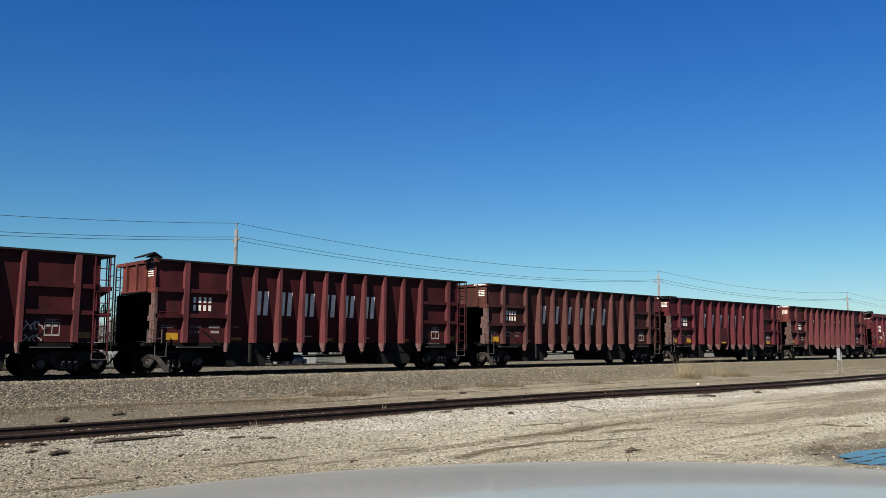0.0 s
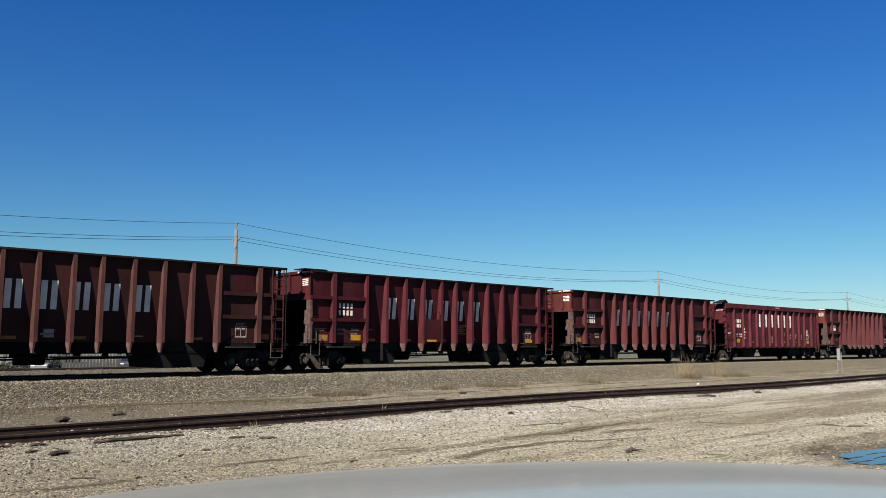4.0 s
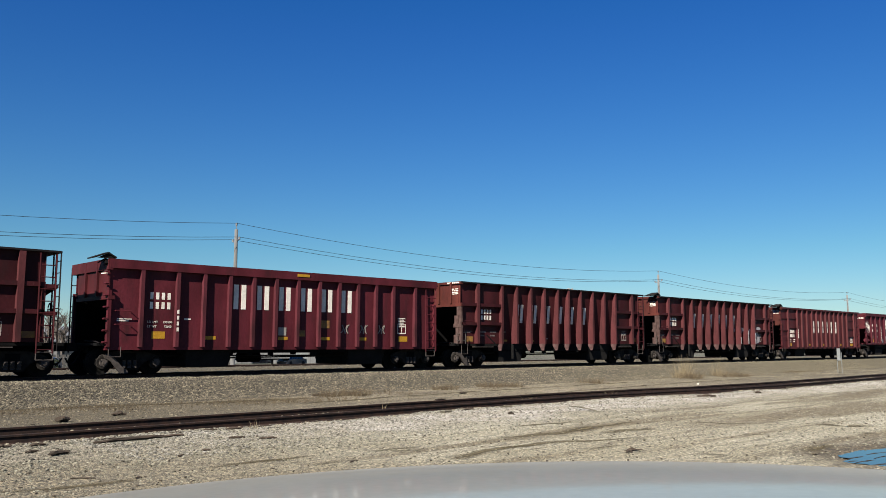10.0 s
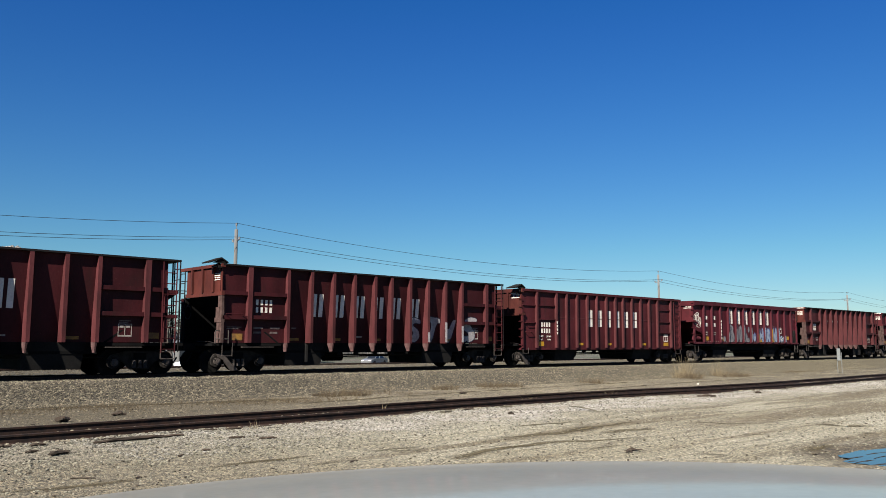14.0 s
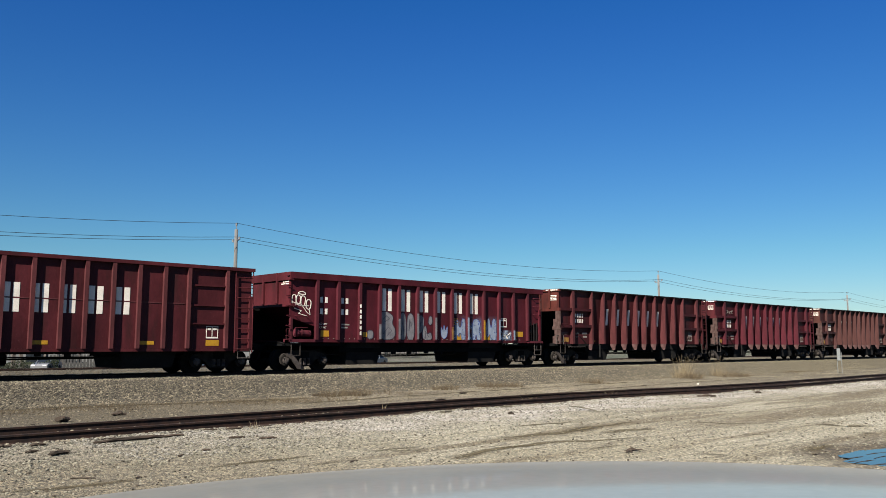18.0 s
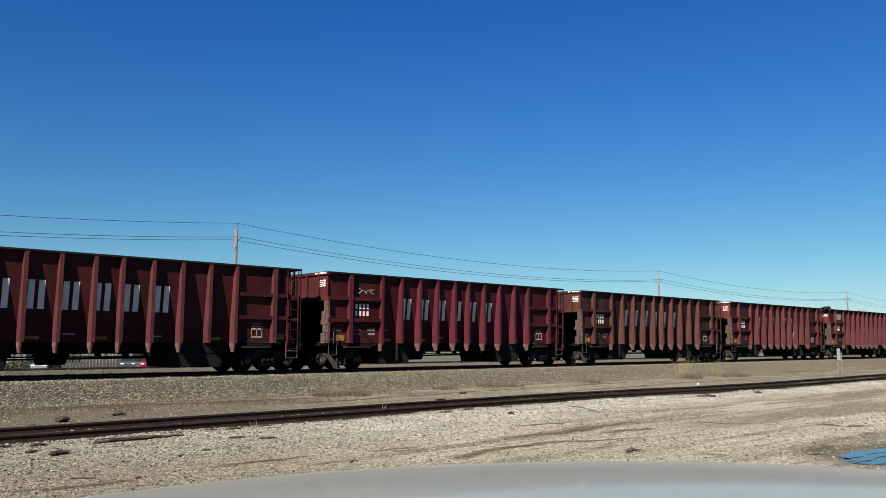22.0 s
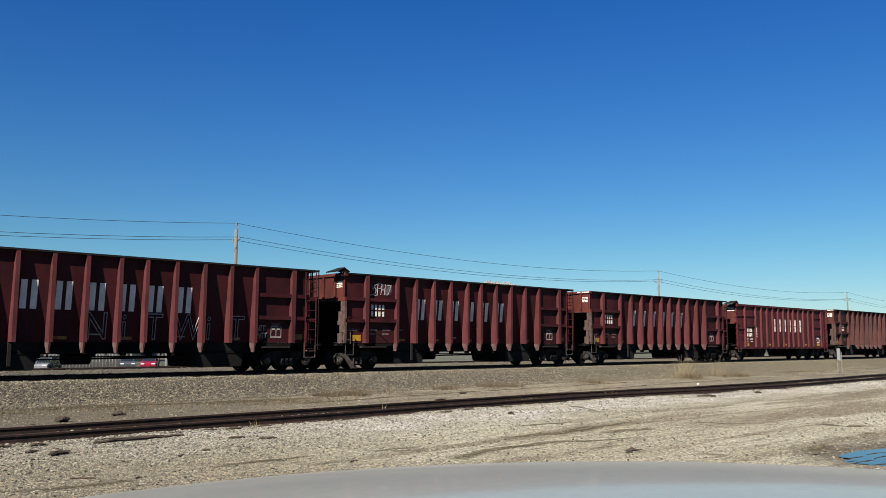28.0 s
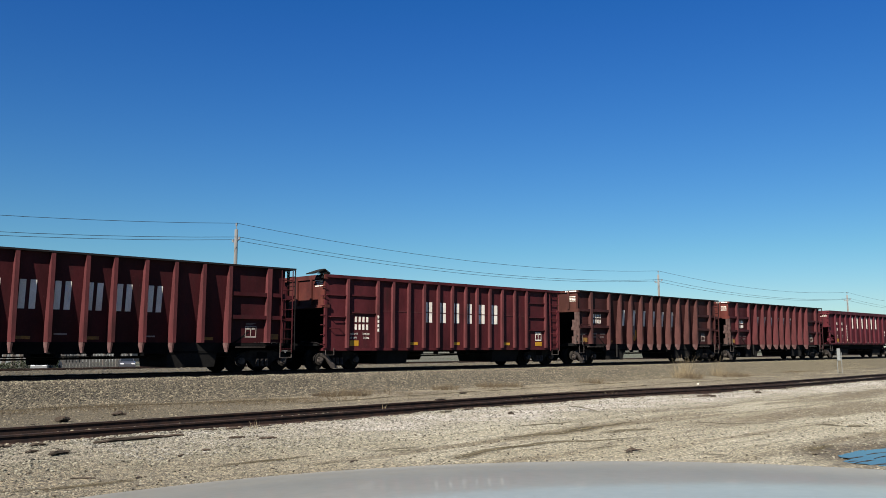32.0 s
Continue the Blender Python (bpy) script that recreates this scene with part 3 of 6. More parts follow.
def tube(bm, pts, r, n=5):
    rings = []
    for i, p in enumerate(pts):
        d = (pts[min(i + 1, len(pts) - 1)] - pts[max(i - 1, 0)]).normalized()
        u = d.cross(Vector((0, 0, 1))).normalized() if abs(d.z) < 0.95 else Vector((1, 0, 0))
        w = d.cross(u)
        rings.append([bm.verts.new(p + (u * math.cos(2 * math.pi * j / n) + w * math.sin(2 * math.pi * j / n)) * r) for j in range(n)])
    for p, q in zip(rings, rings[1:]):
        for j in range(n):
            bm.faces.new((p[j], p[(j + 1) % n], q[(j + 1) % n], q[j]))


def cable(z, off):
    def make(bm):
        pts = []
        for a, b, sag in zip(POLE_X, POLE_X[1:], (1.55, 1.2, 1.05, 1.05)):
            pts += [Vector((a + (b - a) * t, POLE_Y + off, z - sag * 4 * t * (1 - t))) for t in [i / 16 for i in range(16)]]
        tube(bm, pts + [Vector((POLE_X[-1], POLE_Y + off, z))], 0.017)
    return make


for i, (z, off) in enumerate(((11.55, 0), (10.38, -0.5), (10.25, 0.5))):
    tagged(part("power_line", ("cable", i), cable(z, off), WIRE), "thin dark sagging cable strung between poles", "power line", "cables")

# ---- railway cars ----
HALF = 1.6
KINDS = {
    "A": dict(length=14.87, top=3.80, chord=0.06, bottom=0.97, ribs=[1.05, 2.73, 3.80, 4.86, 5.90, 6.97, 7.86, 8.91, 9.96, 11.01, 12.04, 13.63],
              long={2.73, 4.86, 5.90, 6.97, 7.86, 8.91, 9.96, 12.04}, wide={1.05, 13.63}, lean=0.0, deep=(0.13, 0.41), letters=(1.99, 2.88), sheet_end=14.45,
              starts=[4.04, 5.08, 6.12, 7.12, 8.08, 9.14], bands=[(0.05, 1.05, 2.76), (0.05, 1.05, 1.87), (1.24, 2.73, 2.76), (1.24, 2.73, 1.9), (12.2, 13.63, 2.74), (12.2, 13.63, 1.9), (13.8, 14.44, 2.74), (13.8, 14.44, 1.9)]),
    "B": dict(length=14.68, top=3.68, chord=0.12, bottom=0.77, ribs=[1.06, 2.61, 3.46, 4.34, 5.23, 6.08, 6.95, 7.8, 8.55, 9.42, 10.29, 11.18, 12.06, 13.52],
              long=set(), wide=set(), lean=0.02, deep=(0.112, 0.122), letters=(1.88, 2.77), sheet_end=14.6,
              starts=[5.36, 6.2, 7.04, 7.86, 8.72, 9.6], bands=[(0.1, 1.06, 2.88), (0.1, 1.06, 2.02), (1.18, 2.61, 2.9), (1.18, 2.61, 2.2), (12.2, 13.52, 2.97), (12.2, 13.52, 2.27), (12.2, 13.52, 1.63)]),
    "C": dict(length=14.56, top=3.68, chord=0.30, bottom=0.82, ribs=[1.06, 2.33, 3.32, 4.32, 5.29, 6.25, 7.23, 8.23, 9.18, 10.13, 11.07, 12.01, 13.24],
              long=set(), wide=set(), lean=0.02, deep=(0.135, 0.155), letters=(2.18, 3.07), sheet_end=14.5,
              starts=[4.58, 5.55, 6.5, 7.48, 8.45, 9.42], bands=[]),
    "D": dict(length=14.9, top=3.68, chord=0.25, bottom=1.10, ribs=[1.16, 2.19, 3.28, 4.32, 5.37, 6.43, 7.5, 8.51, 9.53, 10.59, 11.64, 12.68, 13.72],
              long=set(), wide=set(), lean=0.0, deep=(0.13, 0.13), letters=(2.32, 3.26), sheet_end=14.75,
              starts=[4.58, 5.62, 6.68, 7.72, 8.78, 9.82], bands=[]),
}


def rib_face(k, z, leaning=True):
    """Outward y of the rib's face at height z (towards the camera is negative)."""
    t = (k["top"] - z) / (k["top"] - k["bottom"])
    return -(HALF - (k["lean"] if leaning else 0.0) * t)


def sheet_face(k, z, x=6.0):
    t = (k["top"] - z) / (k["top"] - k["bottom"])
    if k["deep"][1] > 0.2 and (x < 2.73 or x > 12.1):
        return -(HALF - 0.14 - 0.07 * t)
    return rib_face(k, z) + k["deep"][0] + (k["deep"][1] - k["deep"][0]) * t


def on_sheet(k, x0, x1, z0, z1, out=0.008):
    def make(bm):
        lo = [(x0, sheet_face(k, z0, x0) + 0.01, z0), (x1, sheet_face(k, z0, x0) + 0.01, z0), (x1, sheet_face(k, z0, x0) - out, z0), (x0, sheet_face(k, z0, x0) - out, z0)]
        hi = [(x0, sheet_face(k, z1, x0) + 0.01, z1), (x1, sheet_face(k, z1, x0) + 0.01, z1), (x1, sheet_face(k, z1, x0) - out, z1), (x0, sheet_face(k, z1, x0) - out, z1)]
        prism(bm, lo, hi)
    return make


def plate(k, x0, x1, xm, z0, z1):
    """One flat side plate that follows the lean of the car's wall."""
    a, b = sheet_face(k, z0, xm), sheet_face(k, z1, xm)
    return lambda bm: prism(bm, [(x0, a, z0), (x1, a, z0), (x1, a + 0.02, z0), (x0, a + 0.02, z0)], [(x0, b, z1), (x1, b, z1), (x1, b + 0.02, z1), (x0, b + 0.02, z1)])


def side_sheet(k):
    def make(bm):
        if k is KINDS["D"]:
            y, e = sheet_face(k, 2.0), k["sheet_end"]
            outline = [(1.16, k["bottom"]), (13.78, k["bottom"]), (13.78, 1.75), (e, 2.05), (e, k["top"] - 0.01), (0.0, k["top"] - 0.01), (0.0, 1.95), (0.35, 1.85), (1.16, 1.62)]
            prism(bm, [(x, y, z) for x, z in outline], [(x, y + 0.02, z) for x, z in outline])
            return
        for x0, x1, xm in ((0.0, 2.73, 1.0), (2.73, 12.1, 6.0), (12.1, k["sheet_end"], 13.0)):
            a, b = sheet_face(k, k["bottom"], xm), sheet_face(k, k["top"], xm)
            prism(bm, [(x0, a, k["bottom"]), (x1, a, k["bottom"]), (x1, a + 0.02, k["bottom"]), (x0, a + 0.02, k["bottom"])],
                  [(x0, b, k["top"] - 0.01), (x1, b, k["top"] - 0.01), (x1, b + 0.02, k["top"] - 0.01), (x0, b + 0.02, k["top"] - 0.01)])
    return make


def rib_mesh(k, x, wide):
    lean = 2.7 < x < 12.5
    w, wb = (0.19, 0.16) if wide else (0.125, 0.115)

    def make(bm):
        zt, zb = k["top"] - k["chord"] - 0.002, k["bottom"]
        ft, fb = rib_face(k, zt, lean), rib_face(k, zb, lean)
        st, sb = sheet_face(k, zt, x + 0.01), sheet_face(k, zb, x + 0.01)
        back = 0.09 if k["deep"][1] > 0.2 else 0.01
        prism(bm, [(0, fb, zb), (wb, fb, zb), (wb, sb + back, zb), (0, sb + back, zb)], [(0, ft, zt), (w, ft, zt), (w, st + back, zt), (0, st + back, zt)])
    return make


def rib_foot(k, x):
    wb, fb, sb, zb = 0.115, rib_face(k, k["bottom"]), sheet_face(k, k["bottom"], x + 0.01), k["bottom"]
    return lambda bm: prism(bm, [(0.006, fb + 0.08, 0.64), (0.045, fb + 0.08, 0.64), (0.045, fb + 0.22, 0.64), (0.006, fb + 0.22, 0.64)], [(0.004, fb + 0.008, zb - 0.002), (0.64 * wb, fb + 0.008, zb - 0.002), (0.64 * wb, sb, zb - 0.002), (0.004, sb, zb - 0.002)])


def wheelset(bm):
    for y in (-0.7535, 0.7535):
        s = 1 if y > 0 else -1
        for r, a, b in ((0.42, -0.065, 0.065), (0.445, -0.085 * s - 0.015, -0.085 * s + 0.015)):
            rod(bm, (0, y + a, 0), (0, y + b, 0), r, 24)
        rod(bm, (0, y + s * 0.066, 0), (0, y + s * 0.12, 0), 0.16, 12)
        for i in range(4):
            c = i * math.pi / 2
            rod(bm, (0.27 * math.cos(c), y + s * 0.064, 0.27 * math.sin(c)), (0.27 * math.cos(c), y + s * 0.072, 0.27 * math.sin(c)), 0.05, 8)
    rod(bm, (0, -1.0, 0), (0, 1.0, 0), 0.08, 10)


def side_frame(bm):
    outer = [(-1.05, 0.38), (-1.08, 0.52), (-0.95, 0.66), (-0.45, 0.80), (0.45, 0.80), (0.95, 0.66), (1.08, 0.52), (1.05, 0.38), (0.72, 0.38), (0.70, 0.50), (0.50, 0.40), (0.30, 0.18), (-0.30, 0.18), (-0.50, 0.40), (-0.70, 0.50), (-0.72, 0.38)]
    prism(bm, [(x, -0.07, z) for x, z in outer], [(x, 0.07, z) for x, z in outer])


def spring(bm):
    rings = []
    for i in range(13):
        r = 0.075 if i % 2 == 0 else 0.055
        rings.append([bm.verts.new((r * math.cos(a), r * math.sin(a), 0.22 + 0.022 * i)) for a in [j * math.pi / 4 for j in range(8)]])
    for p, q in zip(rings, rings[1:]):
        for j in range(8):
            bm.faces.new((p[j], p[(j + 1) % 8], q[(j + 1) % 8], q[j]))


WHEELS = []


def truck(car, x):
    t = part("truck", "truck_bolster", lambda bm: (box(bm, -0.22, 0.22, -1.1, 1.1, 0.42, 0.73), box(bm, -0.5, 0.5, -0.1, 0.1, 0.3, 0.42)), UNDER, car, (x, 0, -0.11), label="grimy two-axle truck")
    for y in (-1.02, 1.02):
        part("side_frame", "side_frame", side_frame, TRUCK, t, (0, y, 0))
        for dx in (-0.19, 0.0, 0.19):
            part("spring", "spring", spring, DUSTY, t, (dx, y - (0.09 if y < 0 else -0.09), 0.02))
        for dx in (-0.89, 0.89):
            part("bearing_ring", "bearing_ring", lambda bm: (rod(bm, (0, -0.05, 0), (0, 0.05, 0), 0.2, 16), [rod(bm, (0.13 * math.cos(a), -0.16, 0.13 * math.sin(a)), (0.13 * math.cos(a), 0.16, 0.13 * math.sin(a)), 0.02, 5) for a in (0.5, 2.6, 4.7)]), TRUCK, t, (dx, y - (0.06 if y < 0 else -0.06), 0.42))
            part("bearing_cap", "bearing_cap", lambda bm: (rod(bm, (0, -0.1, 0), (0, 0.1, 0), 0.12, 12), rod(bm, (0, -0.14, 0), (0, 0.14, 0), 0.06, 8)), DUSTY, t, (dx, y - (0.1 if y < 0 else -0.1), 0.42))
    for dx in (-0.89, 0.89):
        w = part("wheelset", "wheelset", wheelset, GRIME, t, (dx, 0, 0.42))
        WHEELS.append((w, dx))
    return t


def ladder(bm, x0, x1, y, z0, z1, step=0.37, r=0.017):
    for x in (x0, x1):
        rod(bm, (x, y, z0), (x, y, z1), r * 1.3)
    z = z0 + 0.12
    while z < z1 - 0.05:
        rod(bm, (x0, y, z), (x1, y, z), r)
        z += step


CARS = []


def load_mesh(L, T, heap):
    """The rock in the car: low, with peaks just over the rim where heap names them as (x, height) pairs."""
    def make(bm):
        xs, ys = axis([(2.0, L - 2.0, 0.05)]), axis([(-1.2, 1.2, 0.07)])
        grid = []
        for x in xs:
            row = []
            for y in ys:
                z = T - 0.55 + 0.12 * noise.noise((x, y, L))
                z += max([(0.55 + h) * math.exp(-((x - c) / w) ** 2 - (y / 0.9) ** 2) for c, h, w in heap] + [0.0])
                z += 0.05 * noise.noise((x * 7, y * 7, 1)) + 0.06 * noise.noise((x * 17, y * 17, 3))
                row.append(bm.verts.new((x, y, z)))
            grid.append(row)
        for r, q in zip(grid, grid[1:]):
            for i in range(len(r) - 1):
                bm.faces.new((r[i], q[i], q[i + 1], r[i + 1]))
    return make


def gondola(kind, x0, paint, label, flap=False, heap=()):
    k = KINDS[kind]
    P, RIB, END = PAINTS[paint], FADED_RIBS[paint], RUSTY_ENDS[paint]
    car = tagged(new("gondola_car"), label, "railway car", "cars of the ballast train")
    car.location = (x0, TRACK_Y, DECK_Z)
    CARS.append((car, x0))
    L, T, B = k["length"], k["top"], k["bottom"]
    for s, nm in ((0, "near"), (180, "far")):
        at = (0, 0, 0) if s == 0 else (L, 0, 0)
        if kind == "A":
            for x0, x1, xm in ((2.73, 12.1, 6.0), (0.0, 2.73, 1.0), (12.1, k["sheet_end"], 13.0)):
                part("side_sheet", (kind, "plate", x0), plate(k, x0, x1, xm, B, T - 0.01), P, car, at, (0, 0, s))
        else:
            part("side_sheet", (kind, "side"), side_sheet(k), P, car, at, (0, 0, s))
        for x in k["ribs"]:
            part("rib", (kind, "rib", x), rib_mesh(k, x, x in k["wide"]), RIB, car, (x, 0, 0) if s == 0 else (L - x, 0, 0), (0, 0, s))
            if x in k["long"]:
                part("rib_foot", (kind, "foot", x), rib_foot(k, x), DUSTY_FOOT, car, (x, 0, 0) if s == 0 else (L - x, 0, 0), (0, 0, s), "dusty tapered foot of a rib")
        part("top_chord", (kind, "chord"), b6(0, L, -HALF - 0.01, -HALF + 0.19, T - k["chord"], T), BLACK if kind == "A" else P, car, at, (0, 0, s))
        part("side_sill", (kind, "sill"), b6(0.0, k["sheet_end"], sheet_face(k, B, 1) - 0.01 if kind != "A" else sheet_face(k, B) - 0.02, -1.0 if kind == "A" else -1.2, B - 0.10, B - 0.002), UNDER if kind == "A" else P, car, at, (0, 0, s))
        for b, (xa, xb, z) in enumerate(k["bands"]):
            part("stiffener", (kind, "band", b), b6(xa + 0.002, xb - 0.002, -HALF + 0.03, -HALF + 0.2, z - 0.07, z + 0.07) if kind == "A" else b6(xa + 0.002, xb - 0.002, -HALF + 0.06, -HALF + 0.2, z - 0.025, z + 0.025), P, car, at, (0, 0, s))
    # ends
    part("end_wall", (kind, "endwall_l"), lambda bm: (box(bm, 0.012, 0.05, -1.5, 1.15, 2.72, T - 0.02), box(bm, -0.02, 0.09, -1.58, 1.2, 2.66, 2.80), [box(bm, -0.07, 0.012, y, y + 0.1, 2.80, T - 0.05) for y in (-1.0, -0.2, 0.6)]) if kind == "A" else (box(bm, 0.012, 0.05, -1.5, 1.15, 2.4, T - 0.02), box(bm, -0.02, 0.2, -1.58, 1.2, 2.36, 2.48), [box(bm, -0.07, 0.012, y, y + 0.1, 2.48, T - 0.05) for y in (-0.7, 0.3)]), END, car)
    part("end_chord", (kind, "endchord_l"), b6(-0.06, 0.1, -HALF, HALF, T - k["chord"] - 0.06, T - 0.004), END, car)
    part("end_wall", (kind, "endwall_r"), b6(k["sheet_end"] - 0.03, k["sheet_end"], -1.48, 1.5, 2.4, T - 0.02), P, car)
    part("end_chord", (kind, "endchord_r"), (lambda bm: prism(bm, [(k["sheet_end"] + 0.002, y, z) for y, z in ((-HALF + 0.06, T - 0.035), (HALF - 0.06, T - 0.035), (HALF - 0.06, T - 0.008), (-HALF + 0.06, T - 0.008))], [(L, y, z) for y, z in ((-HALF, T - 0.07), (HALF, T - 0.07), (HALF, T - 0.004), (-HALF, T - 0.004))])) if kind == "A" else b6(L - 0.08, L, -HALF, HALF, T - 0.08, T - 0.004), BLACK if kind == "A" else P, car)
    for e in (0, 1):
        fx = (lambda x: x) if e == 0 else (lambda x: L - x)
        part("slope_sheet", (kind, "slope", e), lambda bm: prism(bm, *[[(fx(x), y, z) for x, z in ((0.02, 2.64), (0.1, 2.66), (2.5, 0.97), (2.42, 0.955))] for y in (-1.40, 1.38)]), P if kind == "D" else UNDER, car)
        for y0 in (-1.57, 1.45):
            if kind == "D" and y0 < 0 and e == 0:
                continue
            if kind == "A" and e == 0 and y0 < 0:
                # wide notched corner plate
                part("corner_post", (kind, "post", e, y0), lambda bm: (box(bm, -0.005, 0.09, y0, -1.3, 2.24, 2.656), box(bm, 0.0, 0.1, y0, -1.14, 1.86, 2.24), box(bm, -0.02, 0.12, y0, -1.1, 1.70, 1.858), box(bm, 0.0, 0.1, y0, -1.22, 1.36, 1.698), box(bm, -0.02, 0.1, y0, -1.12, B, 1.358)), CORNER, car, label="dusty grey-brown notched corner plate")
                continue
            part("corner_post", (kind, "post", e, y0), b6(*sorted((0.0 if e == 0 else k["sheet_end"], 0.1 if e == 0 else k["sheet_end"] - 0.1)), y0, y0 + 0.12, B, 2.66), P, car)
        # added black plate on the far side: closes off the sky, keeps the recess dark
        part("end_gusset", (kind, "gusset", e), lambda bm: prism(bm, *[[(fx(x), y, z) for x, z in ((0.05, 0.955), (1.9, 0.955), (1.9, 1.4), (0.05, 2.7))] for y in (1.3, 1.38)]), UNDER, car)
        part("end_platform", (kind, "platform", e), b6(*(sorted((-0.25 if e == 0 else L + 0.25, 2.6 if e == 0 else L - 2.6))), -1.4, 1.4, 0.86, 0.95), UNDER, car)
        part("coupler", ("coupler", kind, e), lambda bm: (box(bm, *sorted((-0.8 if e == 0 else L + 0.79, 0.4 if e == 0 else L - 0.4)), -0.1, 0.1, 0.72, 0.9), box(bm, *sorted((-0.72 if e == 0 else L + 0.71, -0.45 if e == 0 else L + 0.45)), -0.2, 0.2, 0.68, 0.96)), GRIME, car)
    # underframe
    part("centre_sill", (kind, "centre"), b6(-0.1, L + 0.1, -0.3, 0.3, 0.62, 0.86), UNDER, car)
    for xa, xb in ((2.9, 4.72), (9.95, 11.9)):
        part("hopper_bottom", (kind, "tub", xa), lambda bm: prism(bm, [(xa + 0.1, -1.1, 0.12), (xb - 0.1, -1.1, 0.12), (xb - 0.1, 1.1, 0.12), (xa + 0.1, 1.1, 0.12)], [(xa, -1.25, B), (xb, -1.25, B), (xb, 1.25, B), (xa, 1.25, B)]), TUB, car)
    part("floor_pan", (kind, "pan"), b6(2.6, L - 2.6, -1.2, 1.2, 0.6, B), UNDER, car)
    part("gravel_load", (kind, "load", heap), load_mesh(L, T, heap), STONE, car, label="heaped grey crushed rock load")
    truck(car, 0.97)
    truck(car, L - 1.12)
    # added pale piece: sunlight on the side frame's diagonal, painted in lighter steel
    arm = [(0.06, 0.66), (0.22, 0.70), (0.38, 0.62), (0.66, 0.30), (0.86, 0.16), (0.90, 0.08), (0.62, 0.08), (0.30, 0.46), (0.12, 0.56)]
    part("brake_strut", "truck_strut", lambda bm: prism(bm, [(x, -1.24, z) for x, z in arm], [(x, -1.16, z) for x, z in arm]), DUSTY, car, (0, 0, -0.11), label="pale diagonal arm painted as the sunlit part of the side frame")
    # ladders
    if kind != "D":
        part("ladder", (kind, "lad_r"), lambda bm: ladder(bm, 14.24 if kind == "A" else 13.92, 14.72 if kind == "A" else L - 0.05, -HALF - 0.01 if kind == "A" else -HALF + 0.04, 0.62, T - 0.1), P, car)
    part("ladder", (kind, "lad_l"), lambda bm: ladder(bm, -0.05, 0.5, HALF, 0.62, T - 0.1), BLACK, car)
    # lettering
    z0, z1 = k["letters"]
    lw = 0.5 if kind != "B" else 0.46
    for s in k["starts"]:
        for d in (0.0, lw - 0.19):
            part("lettering_block", (kind, "letter", s, d), on_sheet(k, s + d, s + d + 0.19, z0, z1), WHITE, car)
    return car


def mark(car, kind, name, x0, x1, z0, z1, mat, out=0.008, label=""):
    """A flat painted patch or bar on the near side of a car."""
    k = KINDS[kind]
    return part(name, (kind, name, x0, x1, z0, z1, out), on_sheet(k, x0, x1, z0, z1, out), mat, car, label=label)


def blob(car, kind, cx, cz, rx, rz, mat, seed, out=0.007, name="graffiti_shape"):
    """A rounded sprayed shape on the near side."""
    k = KINDS[kind]
    rnd = random.Random(seed)
    ph = [rnd.uniform(0, 6.28) for _ in range(3)]

    def make(bm):
        ring = []
        for i in range(18):
            a = 2 * math.pi * i / 18
            r = 1 + 0.13 * math.sin(2 * a + ph[0]) + 0.10 * math.sin(3 * a + ph[1])
            x, z = cx + rx * r * math.cos(a), cz + rz * r * math.sin(a)
            ring.append((x, z))
        prism(bm, [(x, sheet_face(k, z, cx) + 0.01, z) for x, z in ring], [(x, sheet_face(k, z, cx) - out, z) for x, z in ring])
    return part(name, (kind, "blob", seed, cx, cz, out), make, mat, car)


def scrawl(car, kind, x0, x1, z0, z1, mat, seed, n=9, w=0.014):
    """Loose sprayed strokes that spell nothing."""
    k = KINDS[kind]
    rnd = random.Random(seed)

    for i in range(n):
        cx = x0 + (x1 - x0) * (i + 0.5) / n
        pts = []
        for j in range(9):
            a = j / 8
            x = cx + (x1 - x0) / n * 0.7 * math.sin(a * rnd.uniform(3.2, 4.4) + i)
            z = z0 + (z1 - z0) * min(1, max(0, a + rnd.uniform(-0.08, 0.08))) if i % 2 else z1 - (z1 - z0) * min(1, max(0, a + rnd.uniform(-0.08, 0.08)))
            pts.append((x, z))

        def make(bm):
            rows = []
            for q, (x, z) in enumerate(pts):
                (xa, za), (xb, zb) = pts[max(0, q - 1)], pts[min(len(pts) - 1, q + 1)]
                d = math.hypot(xb - xa, zb - za) or 1
                ox, oz = -(zb - za) / d * w * 1.3, (xb - xa) / d * w * 1.3
                y = sheet_face(k, z, cx) - 0.017
                rows.append([bm.verts.new(v) for v in ((x - ox, y, z - oz), (x + ox, y, z + oz), (x + ox, y + 0.02, z + oz), (x - ox, y + 0.02, z - oz))])
            for p, q in zip(rows, rows[1:]):
                for e in range(4):
                    bm.faces.new((p[e], p[(e + 1) % 4], q[(e + 1) % 4], q[e]))
            bm.faces.new(rows[0][::-1])
            bm.faces.new(rows[-1])
        part("spray_stroke", (kind, "scrawl", seed, i), make, mat, car)


def rounded(loop, times):
    """A closed outline with its corners cut, again and again."""
    for _ in range(times):
        loop = [tuple(a[c] * (1 - t) + b[c] * t for c in (0, 1)) for a, b in zip(loop, loop[1:] + loop[:1]) for t in (0.22, 0.78)]
    return loop


